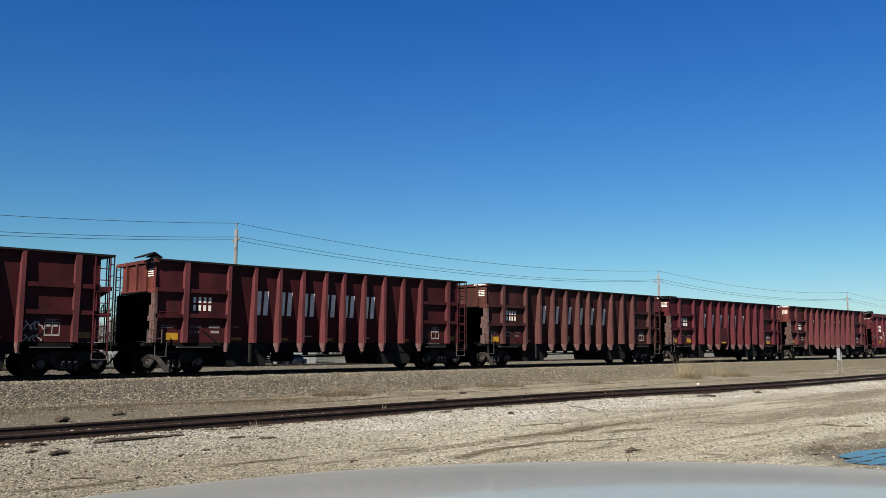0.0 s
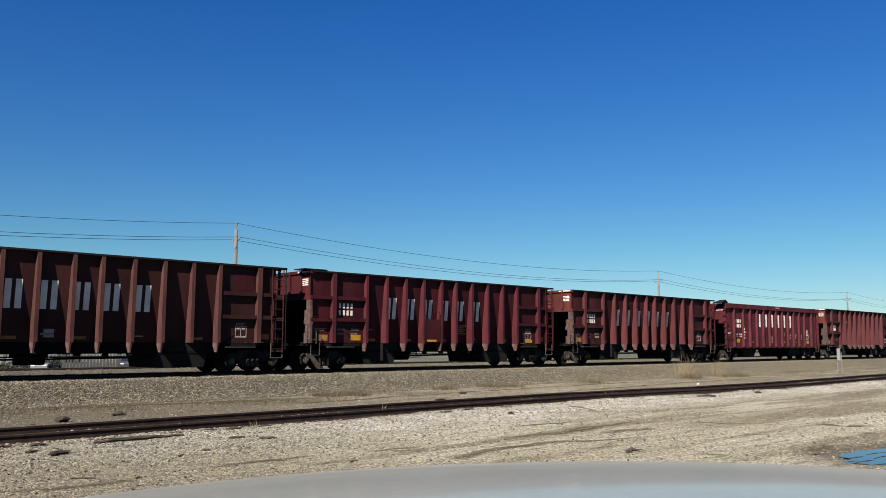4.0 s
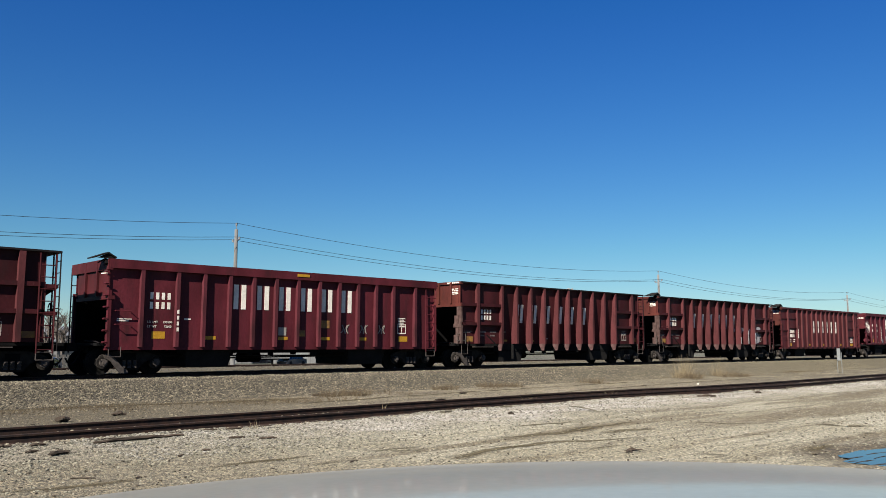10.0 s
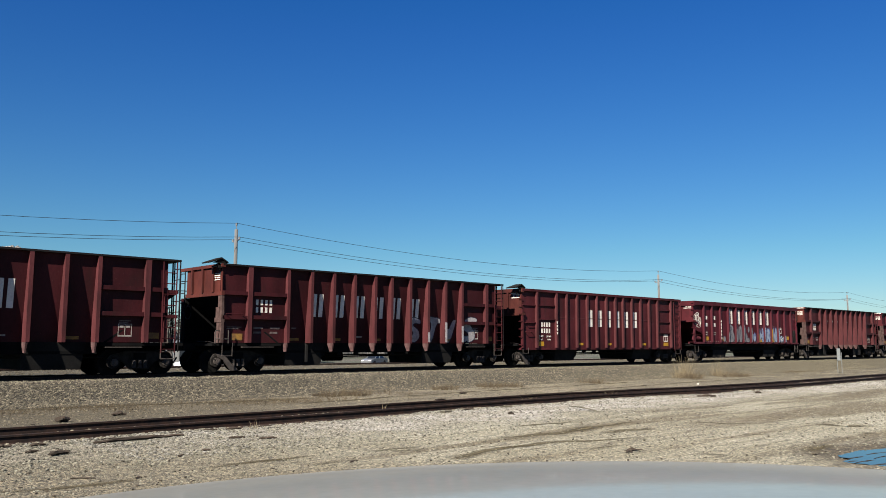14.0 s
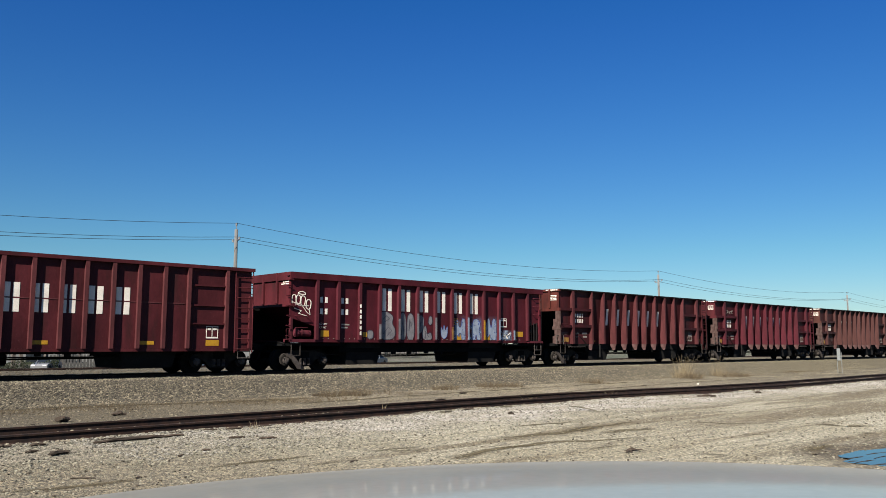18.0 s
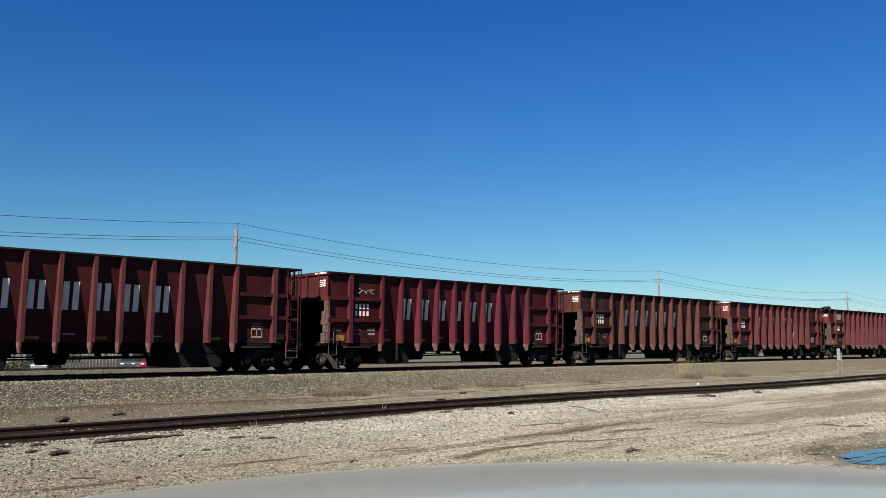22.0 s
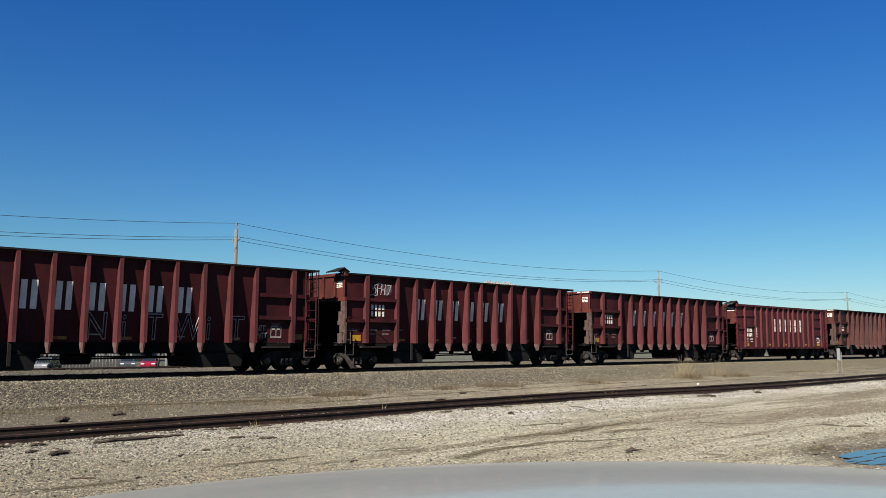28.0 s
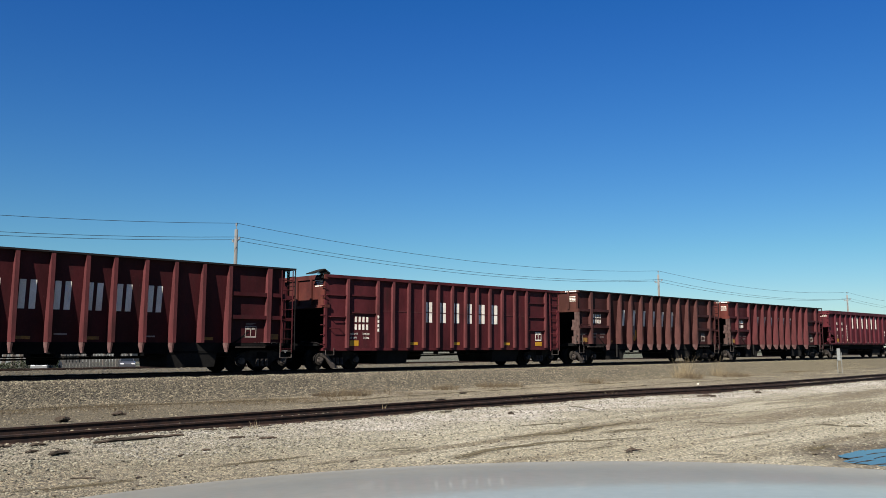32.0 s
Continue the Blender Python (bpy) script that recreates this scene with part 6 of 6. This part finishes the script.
for i, (x, y, h, blades, spread) in enumerate(((40.35, 23.75, 1.3, 210, 0.75), (40.9, 23.8, 0.95, 90, 0.6), (39.9, 23.8, 0.7, 70, 0.6), (44.2, 23.9, 1.15, 70, 0.6), (44.6, 23.9, 0.7, 60, 0.6), (40.3, 23.4, 0.45, 260, 0.8), (44.3, 23.5, 0.45, 220, 0.75))):
    tuft("tall_grass", x, y, h, blades, spread, PALE_WEED if h > 0.5 else WEED, 11 + i, "tall dry straw-coloured grass clump" if h > 0.5 else "low brown grass at the foot of a dry clump")
rng = random.Random(5)
for i in range(26):
    x = 9 + 48 * rng.random()
    tuft("low_weeds", x, rng.uniform(22.6, 24.3), rng.uniform(0.04, 0.12), 160, rng.uniform(0.5, 1.3), WEED, 100 + i, "low dull brown weeds at the foot of the bank")
rng = random.Random(15)
for i in range(16):
    x = 4.8 + 0.75 * i
    tuft("low_weeds", x + rng.uniform(-0.5, 0.5), 23.3 - 0.09 * i + rng.uniform(-0.7, 0.5), rng.uniform(0.05, 0.15), 150, rng.uniform(0.6, 1.3), WEED, 300 + i, "thin dull brown weeds on the damp soil by the bank")
for i, (x, y, h) in enumerate(((16.7, 22.9, 0.3), (17.6, 22.7, 0.34), (25.2, 23.6, 0.3), (26.1, 23.4, 0.24), (22.4, 23.4, 0.26), (31.5, 23.2, 0.3), (39.5, 22.8, 0.34), (44.0, 22.4, 0.3))):
    tuft("dry_brush", x, y, h, 240, 0.55, WEED, 500 + i, "low dark brown dry brush at the foot of the bank")
for i, (x, y) in enumerate(((12.6, 17.4), (14.2, 17.3), (15.4, 17.5), (18.4, 16.1), (19.1, 16.4), (23.5, 16.6), (9.2, 15.2), (31.0, 16.8), (20.5, 24.4))):
    tuft("siding_weeds", x, y, 0.22, 12, 0.2, PALE_WEED, 200 + i, "few dry stalks beside the siding rail")

# puddle
WATER = material("still_water", (0.03, 0.028, 0.022), 0.03, 0, (0.02, 0.02, 0.016), 2, 20)
puddle = sheet("puddle", [0, 1], [0, 1], lambda x, y: 0, WATER)


def puddle_mesh(bm):
    ring = []
    for i in range(48):
        a = 2 * math.pi * i / 48
        r = 1.0 + 0.07 * math.sin(3 * a + 2.5) + 0.05 * math.sin(7 * a) + 0.05 * math.sin(11 * a + 2) + 0.03 * math.sin(19 * a)
        u, w = 1.85 * r * math.cos(a), 0.86 * r * math.sin(a)
        ring.append(bm.verts.new((14.6 + 0.985 * u + 0.174 * w, 4.45 - 0.174 * u + 0.985 * w, -0.035)))
    bm.faces.new(ring)


bpy.data.objects.remove(puddle)
tagged(part("puddle", "puddle_surface", puddle_mesh, WATER), "shallow muddy puddle that mirrors the sky", "puddle", kind="structure")

WET_MUD = material("wet_mud", (0.05, 0.038, 0.024), 0.5, 0, (0.03, 0.023, 0.015), 5, 40, 0.004)
for i, (xa, ya, xb, yb, w) in enumerate(((13.25, 5.1, 13.75, 5.05, 0.03), (12.85, 4.86, 13.5, 4.78, 0.025), (13.6, 4.85, 14.3, 4.8, 0.02), (14.0, 5.1, 14.6, 5.0, 0.025), (12.75, 4.62, 13.3, 4.45, 0.03), (12.95, 4.98, 13.2, 4.92, 0.02))):
    tagged(part("mud_ridge", ("mudridge", i), bent_stick([(xa, ya, -0.036), ((xa + xb) / 2, (ya + yb) / 2 + 0.05, -0.034), (xb, yb, -0.036)], w * 0.5, 40 + i), WET_MUD), "low dark mud ridge standing out of the puddle", "mud", "mud ridges in the puddle")

# marker by the bank
marker = tagged(new("track_marker"), "small weathered white marker on two thin posts", "sign")
marker.location, marker.rotation_euler = (54.4, 21.1, ground_z(54.4, 21.1)), (0, 0, radians(-48))
GALV = material("weathered_white_panel", (0.2, 0.21, 0.205), 0.6, 0, (0.14, 0.148, 0.144), 4, 30)
part("panel", "marker_panel", b6(-0.12, 0.09, -0.03, 0.0, 0.8, 1.55), GALV, marker)
for x in (-0.1, 0.16):
    part("post", ("marker_post", x), b6(x - 0.014, x + 0.014, 0.002, 0.03, -0.1, 1.46 if x < 0 else 1.3), GALV, marker)

# ---- the vehicle that carries the camera: hood and front ----
HEAD = radians(44.0)
CAR_PAINT = material("silver_clearcoat_paint", (0.3, 0.293, 0.242), 0.42, 0.0, (0.272, 0.265, 0.22), 1.2, 60, 0.0, 0.15, coat=0.42)
CAR_PAINT.node_tree.nodes["Principled BSDF"].inputs["Coat Roughness"].default_value = 0.08
TYRE = material("black_tyre_rubber", (0.02, 0.02, 0.02), 0.9)
pickup = tagged(new("parked_pickup"), "parked silver pickup, its smooth hood facing the train", "vehicle")
pickup.rotation_euler = (0, 0, HEAD)
pickup.location = (0.302 * math.sin(HEAD), -0.302 * math.cos(HEAD), 0)


def hood(bm):
    us, ws = [0.62 + 1.16 * i / 20 for i in range(21)] + [1.81, 1.835, 1.84], [-1.08 + 2.16 * i / 36 for i in range(37)]
    rows = []
    for u in us:
        row = []
        for w in ws:
            nose = 0.0895 * w * w
            uu = 0.62 + (u - 0.62) * (1.22 - nose) / 1.22
            z = 1.425 - 0.0547 * w * w + 0.0068 * w ** 3 - 0.0102 * w ** 4
            z -= 0.137 * (u - 1.7) + 0.067 * (u - 1.7) ** 2 + 3.0 * max(0.0, u - 1.75) ** 2      # gentle crown, then the rolled front lip
            row.append(bm.verts.new((uu, w, z)))
        rows.append(row)
    for a, b in zip(rows, rows[1:]):
        for i in range(len(ws) - 1):
            bm.faces.new((a[i], b[i], b[i + 1], a[i + 1]))


h = part("hood", "pickup_hood", hood, CAR_PAINT, pickup, label="smooth silver hood reflecting the sky")
smooth(h.data)
sol = h.modifiers.new("thickness", "SOLIDIFY")
sol.thickness, sol.offset = 0.015, -1


def front_body(bm):
    prism(bm, [(0.5, -0.96, 0.55), (1.72, -0.86, 0.55), (1.72, 0.86, 0.55), (0.5, 0.96, 0.55)], [(0.5, -0.98, 1.27), (1.66, -0.9, 1.22), (1.66, 0.9, 1.22), (0.5, 0.98, 1.27)])


part("front_body", "pickup_body", front_body, CAR_PAINT, pickup)
for w in (-0.86, 0.86):
    t = part("wheel", ("pickup_wheel", w), lambda bm: (rod(bm, (0, -0.13, 0), (0, 0.13, 0), 0.4, 28), rod(bm, (0, -0.135, 0), (0, 0.135, 0), 0.24, 16)), TYRE, pickup, (1.0, w, 0.39))


# ---- beyond the tracks ----
FAR_Z = -1.0


def spot(bearing, dist):
    """A place by its bearing from the eye, in degrees from +x, and its distance."""
    return dist * math.cos(radians(bearing)), dist * math.sin(radians(bearing))


BARK = material("grey_winter_bark", (0.13, 0.109, 0.0932), 0.95, 0, (0.0729, 0.0607, 0.0502), 4, 30)
TWIGS = material("bare_winter_twigs", (0.162, 0.134, 0.113), 0.95, 0, (0.0972, 0.081, 0.0689), 4, 30)


def bare_tree(seed):
    rng = random.Random(seed)
    trunk, twigs = [], []

    def grow(p, d, length, r, depth):
        n = 3
        pts = [p]
        for i in range(n):
            d = (d + Vector((rng.uniform(-0.16, 0.16), rng.uniform(-0.16, 0.16), 0.05))).normalized()
            pts.append(pts[-1] + d * (length / n))
        (trunk if depth < 2 else twigs).append((pts, r))
        if depth >= 4:
            return
        for i in range(rng.randint(3, 4) if depth else 5):
            t = rng.uniform(0.45, 1.0)
            q = pts[min(n, int(t * n))]
            a = rng.uniform(0, 6.283)
            side = Vector((math.cos(a), math.sin(a), rng.uniform(0.1, 0.7))).normalized()
            grow(q, (d * 0.75 + side * rng.uniform(0.5, 0.85)).normalized(), length * rng.uniform(0.55, 0.75), r * 0.52, depth + 1)
    grow(Vector((0, 0, 0)), Vector((0, 0, 1)), 3.6, 0.2, 0)

    def mesh_from(list_):
        def make(bm):
            for pts, r in list_:
                tube(bm, pts, max(r, 0.02), 4 if r > 0.05 else 3)
        return make
    return mesh_from(trunk), mesh_from(twigs)


TREES = [bare_tree(s) for s in (21, 22, 23)]
rng = random.Random(9)
for i, (bearing, dist, k) in enumerate(((76.4, 128, 1.1), (74.7, 122, 1.15), (73.3, 108, 1.0), (70.6, 118, 1.05), (67.5, 116, 1.0), (64.2, 120, 1.05), (62.4, 126, 1.1), (60.5, 130, 1.0), (58.7, 138, 1.1), (75.5, 112, 1.0), (73.9, 135, 1.15), (72.8, 118, 0.9), (71.6, 140, 1.2), (69.6, 150, 1.1), (68.3, 128, 0.85), (66.8, 155, 1.2), (65.0, 138, 1.0), (63.4, 150, 1.1), (61.5, 142, 0.95), (59.6, 160, 1.15), (57.8, 150, 1.0), (55.6, 165, 1.1))):
    x, y = spot(bearing, dist)
    t = tagged(new("bare_tree"), "leafless grey winter tree with fine branches", "tree", "trees beyond the tracks")
    t.location, t.scale, t.rotation_euler = (x, y, FAR_Z), (1.3 * k, 1.3 * k, 1.25 * k), (0, 0, rng.uniform(0, 6.28))
    a, b = TREES[i % 3]
    part("trunk", ("tree_trunk", i % 3), a, BARK, t)
    part("crown", ("tree_crown", i % 3), b, TWIGS, t)

def woods_mesh(bm):
    rnd = random.Random(64)
    for _ in range(2400):
        b, d = rnd.uniform(48, 84), rnd.uniform(190, 260)
        x, y = spot(b, d)
        h = rnd.uniform(3.5, 7.0) * (0.8 + 0.3 * math.sin(b * 1.3))
        for _ in range(16):
            a, lean = rnd.uniform(0, 6.283), rnd.uniform(0.1, 0.5)
            t = rnd.uniform(0.1, 0.6)
            p = Vector((x, y, FAR_Z + h * t))
            q = p + Vector((math.cos(a) * lean, math.sin(a) * lean, 1)) * h * rnd.uniform(0.25, 0.45)
            w = Vector((-math.sin(a), math.cos(a), 0)) * rnd.uniform(0.05, 0.2)
            bm.faces.new([bm.verts.new(v) for v in (p - w, p + w, q + w * 0.3, q - w * 0.3)])


tagged(part("far_woods", "far_woods", woods_mesh, material("grey_far_twigs", (0.2, 0.19, 0.18), 0.95, 0, (0.12, 0.115, 0.105), 0.2, 3)), "belt of bare grey winter woods far beyond the tracks", "woods", kind="stuff")

SIDING_MAT = material("pale_grey_metal_siding", (0.17, 0.17, 0.165), 0.7, 0, (0.11, 0.11, 0.106), 0.6, 12, 0.0, stretch=(6, 6, 0.3))
ROOF_MAT = material("grey_metal_roof", (0.151, 0.157, 0.164), 0.6, 0, (0.117, 0.122, 0.128), 0.6, 12)
GLASS_DARK = material("dark_window_glass", (0.02, 0.025, 0.03), 0.1, spec=0.5)


def shed(name, bearing, dist, w, d, h, roof, turn, label, doors):
    x, y = spot(bearing, dist)
    b = tagged(new(name), label, "building")
    b.location, b.rotation_euler = (x, y, FAR_Z), (0, 0, radians(turn))
    part("wall", (name, "walls", bearing), lambda bm: (prism(bm, [(-w / 2, -d / 2, -0.2), (w / 2, -d / 2, -0.2), (w / 2, d / 2, -0.2), (-w / 2, d / 2, -0.2)], [(-w / 2, -d / 2, h), (w / 2, -d / 2, h), (w / 2, d / 2, h), (-w / 2, d / 2, h)])), SIDING_MAT, b)
    part("roof", (name, "roof", bearing), lambda bm: prism(bm, [(-w / 2 - 0.4, -d / 2 - 0.4, h + 0.01), (-w / 2 - 0.4, 0, h + roof), (-w / 2 - 0.4, d / 2 + 0.4, h + 0.01)], [(w / 2 + 0.4, -d / 2 - 0.4, h + 0.01), (w / 2 + 0.4, 0, h + roof), (w / 2 + 0.4, d / 2 + 0.4, h + 0.01)]), ROOF_MAT, b)
    for i in range(doors):
        xx = -w / 2 + w * (i + 0.5) / doors
        part("loading_door", (name, "door", bearing, i), b6(xx - 1.5, xx + 1.5, -d / 2 - 0.05, -d / 2 - 0.004, 0.0, 3.0), GALV if i % 2 else GLASS_DARK, b)
    return b


shed("warehouse", 70.3, 165, 30, 14, 4.4, 1.8, -22, "low grey metal warehouse with a shallow roof", 5)
shed("storage_shed", 59.6, 140, 22, 10, 3.2, 1.2, -30, "white-grey metal storage shed with wide doors", 4)
shed("storage_shed", 74.2, 150, 16, 9, 3.4, 1.3, -15, "white-grey metal storage shed with wide doors", 3)

CAR_WHITE = material("white_car_paint", (0.75, 0.75, 0.74), 0.3, 0, (0.7, 0.7, 0.69), 2, 60, coat=0.5)
CAR_SILVER = material("silver_automobile_paint", (0.2, 0.205, 0.21), 0.3, 0, (0.18, 0.18, 0.185), 2, 60, coat=0.5)
CAR_RED = material("red_automobile_paint", (0.27, 0.012, 0.033), 0.3, 0, (0.24, 0.012, 0.028), 2, 60, coat=0.5)
CAR_GREY = material("dark_grey_car_paint", (0.07, 0.075, 0.085), 0.3, 0, (0.06, 0.06, 0.07), 2, 60, coat=0.5)
LAMP_CLEAR = material("clear_lamp_lens", (0.7, 0.7, 0.72), 0.15, spec=0.5)


def parked_car(bearing, dist, turn, paint, label, name="parked_car"):
    x, y = spot(bearing, dist)
    c = tagged(new(name), label, "car", "cars beyond the tracks")
    c.location, c.rotation_euler = (x, y, FAR_Z), (0, 0, radians(turn))
    low = [(-2.25, 0.28), (2.2, 0.28), (2.28, 0.6), (2.05, 0.78), (1.05, 0.92), (-1.5, 0.98), (-2.2, 0.92), (-2.3, 0.6)]
    part("body", ("auto", "body"), lambda bm: prism(bm, [(px, -0.86, z) for px, z in low], [(px, 0.86, z) for px, z in low]), paint, c)
    cab = [(1.05, 0.93), (0.35, 1.38), (-0.95, 1.42), (-1.75, 0.97)]
    part("cabin_glass", ("auto", "glass"), lambda bm: prism(bm, [(px, -0.72 + 0.14 * (z - 0.93) * 2, z) for px, z in cab], [(px, 0.72 - 0.14 * (z - 0.93) * 2, z) for px, z in cab]), GLASS_DARK, c)
    part("roof", ("auto", "roof"), lambda bm: prism(bm, [(0.36, -0.6, 1.385), (-0.96, -0.6, 1.425), (-0.96, 0.6, 1.425), (0.36, 0.6, 1.385)], [(0.3, -0.55, 1.44), (-0.9, -0.55, 1.47), (-0.9, 0.55, 1.47), (0.3, 0.55, 1.44)]), paint, c)
    for i, (px, z0, qx, z1) in enumerate(((1.0, 0.95, 0.35, 1.4), (-0.3, 0.95, -0.32, 1.42), (-1.7, 0.98, -0.98, 1.43))):
        for sgn in (-1, 1):
            part("pillar", ("auto", "pillar", i, sgn), lambda bm: rod(bm, (px, sgn * 0.73, z0), (qx, sgn * 0.6, z1), 0.04), paint, c)
    for px in (-1.4, 1.4):
        for w in (-0.8, 0.8):
            part("wheel", ("auto", "wheel"), lambda bm: (rod(bm, (0, -0.1, 0), (0, 0.1, 0), 0.32, 16), rod(bm, (0, -0.105, 0), (0, 0.105, 0), 0.19, 10)), TYRE, c, (px, w, 0.32))
    for w in (-0.6, 0.6):
        part("headlamp", ("auto", "lamp", w), b6(2.15, 2.29, w - 0.2, w + 0.2, 0.58, 0.72), LAMP_CLEAR, c)
    for w in (-0.6, 0.6):
        part("tail_lamp", ("auto", "tail", w), b6(-2.31, -2.2, w - 0.2, w + 0.2, 0.66, 0.82), CAR_RED, c)
    return c


ROAD_Y = 86.0
SEDAN = parked_car(45, 100, 180, CAR_WHITE, "white sedan driving along the road beyond the tracks", "moving_sedan")
parked_car(71.5, 101, 232, CAR_SILVER, "silver sedan parked before the slat fence")
parked_car(62.9, 104, 205, CAR_WHITE, "white sedan parked on the lot beyond the tracks")
parked_car(65.5, 106, 240, CAR_RED, "red sedan parked on the lot beyond the tracks")
parked_car(66.9, 107, 250, CAR_GREY, "dark grey car parked on the lot beyond the tracks")
parked_car(56.5, 118, 200, CAR_GREY, "dark grey car parked on the lot beyond the tracks")
parked_car(51.0, 122, 200, CAR_SILVER, "silver sedan parked on the lot beyond the tracks")

DIM_SLAT = material("weathered_grey_slat", (0.075, 0.073, 0.068), 0.85, 0, (0.04, 0.039, 0.036), 3, 30)
fence = tagged(new("slat_fence"), "weathered grey upright slat fence across the lot", "fence")
x, y = spot(69.05, 108)
fence.location, fence.rotation_euler = (x, y, FAR_Z), (0, 0, radians(-20))
for i in range(24):
    part("slat", "fence_slat", b6(-0.12, 0.12, -0.02, 0.02, 0.05, 1.7), DIM_SLAT, fence, (-4.2 + i * 0.36, 0, 0))
for i in range(5):
    part("post", "fence_post", b6(-0.06, 0.06, 0.022, 0.14, -0.1, 1.75), POLE, fence, (-4.2 + i * 2.07, 0, 0))
for i, z in enumerate((0.4, 1.35)):
    part("rail", ("fence_rail", i), b6(-4.3, 4.2, 0.022, 0.06, z, z + 0.08), POLE, fence)

box_trailer = tagged(new("box_trailer"), "pale grey box trailer parked on its wheels beyond the tracks", "trailer")
x, y = spot(59.4, 116)
box_trailer.location, box_trailer.rotation_euler = (x, y, FAR_Z), (0, 0, radians(-28))
part("cargo_box", "trailer_box", b6(-5.5, 5.5, -1.25, 1.25, 1.05, 3.6), SIDING_MAT, box_trailer)
part("skid_rail", "trailer_rail", b6(-5.5, 5.5, -0.5, 0.5, 0.85, 1.045), UNDER, box_trailer)
for i, px in enumerate((-4.3, -3.2)):
    for w in (-1.0, 1.0):
        part("wheel", ("trailer_wheel",), lambda bm: rod(bm, (0, -0.15, 0), (0, 0.15, 0), 0.5, 18), TYRE, box_trailer, (px, w, 0.5))
for w in (-0.7, 0.7):
    part("landing_leg", ("trailer_leg", w), b6(3.2, 3.35, w - 0.07, w + 0.07, 0.0, 0.9), UNDER, box_trailer)

HEDGE = material("dull_green_hedge_leaves", (0.036, 0.047, 0.018), 0.9, 0, (0.02, 0.027, 0.01), 3, 20)
x0, y0 = spot(73.4, 100)
rng = random.Random(31)


def hedge_mesh(bm):
    for _ in range(2600):
        px, py = rng.uniform(-4.5, 4.5), rng.gauss(0, 0.35)
        pz = rng.uniform(0, 1.25) * (0.85 + 0.15 * math.sin(px * 2))
        a, b = rng.uniform(0, 6.28), rng.uniform(-1, 1)
        u = Vector((math.cos(a), math.sin(a), b)).normalized() * 0.09
        w = u.orthogonal().normalized() * 0.06
        c = Vector((px, py, pz))
        bm.faces.new([bm.verts.new(c + u), bm.verts.new(c + w), bm.verts.new(c - u), bm.verts.new(c - w)])


hedge = tagged(part("hedge", "hedge_leaves", hedge_mesh, HEDGE, None, (x0, y0, FAR_Z), (0, 0, -18)), "low dull green hedge beyond the tracks", "hedge", kind="stuff")
tagged(part("fence_post", "lone_post", lambda bm: rod(bm, (0, 0, -0.1), (0, 0, 2.6), 0.16, 10), SIDING_MAT, None, (*spot(64.5, 103), FAR_Z)), "grey steel bollard post on the lot", "post")


# ---- what moves ----
SPEEDS = [6.464, 6.517, 6.881, 7.114, 7.415, 7.68, 7.888, 8.268, 8.542]   # m/s every 4 s


def run(t):
    """Metres that the train has gone after t seconds."""
    s, i = 0.0, 0
    while i < 7 and t > 4 * (i + 1):
        s += 2 * (SPEEDS[i] + SPEEDS[i + 1])
        i += 1
    u = t - 4 * i
    return s + SPEEDS[i] * u + (SPEEDS[i + 1] - SPEEDS[i]) / 8 * u * u


def motions():
    walk(SEDAN, [(t, pose(28.95 - 21.7 * (t - 24), ROAD_Y, -0.55, 0, 0, 180)) for t in range(0, 33, 2)])
    for car, x0 in CARS:
        walk(car, [(t / 2, pose(x0 - run(t / 2), TRACK_Y, DECK_Z)) for t in range(65)])
    done = {}
    for w, dx in WHEELS:
        if dx not in done:
            walk(w, [(i / 15, pose(dx, 0, 0.42, 0, -math.degrees(run(i / 15) / 0.42), 0)) for i in range(481)])
            done[dx] = w.animation_data
        else:
            w.rotation_mode = "QUATERNION"
            w.animation_data_create()
            w.animation_data.action = done[dx].action
            w.animation_data.action_slot = done[dx].action_slot


motions()
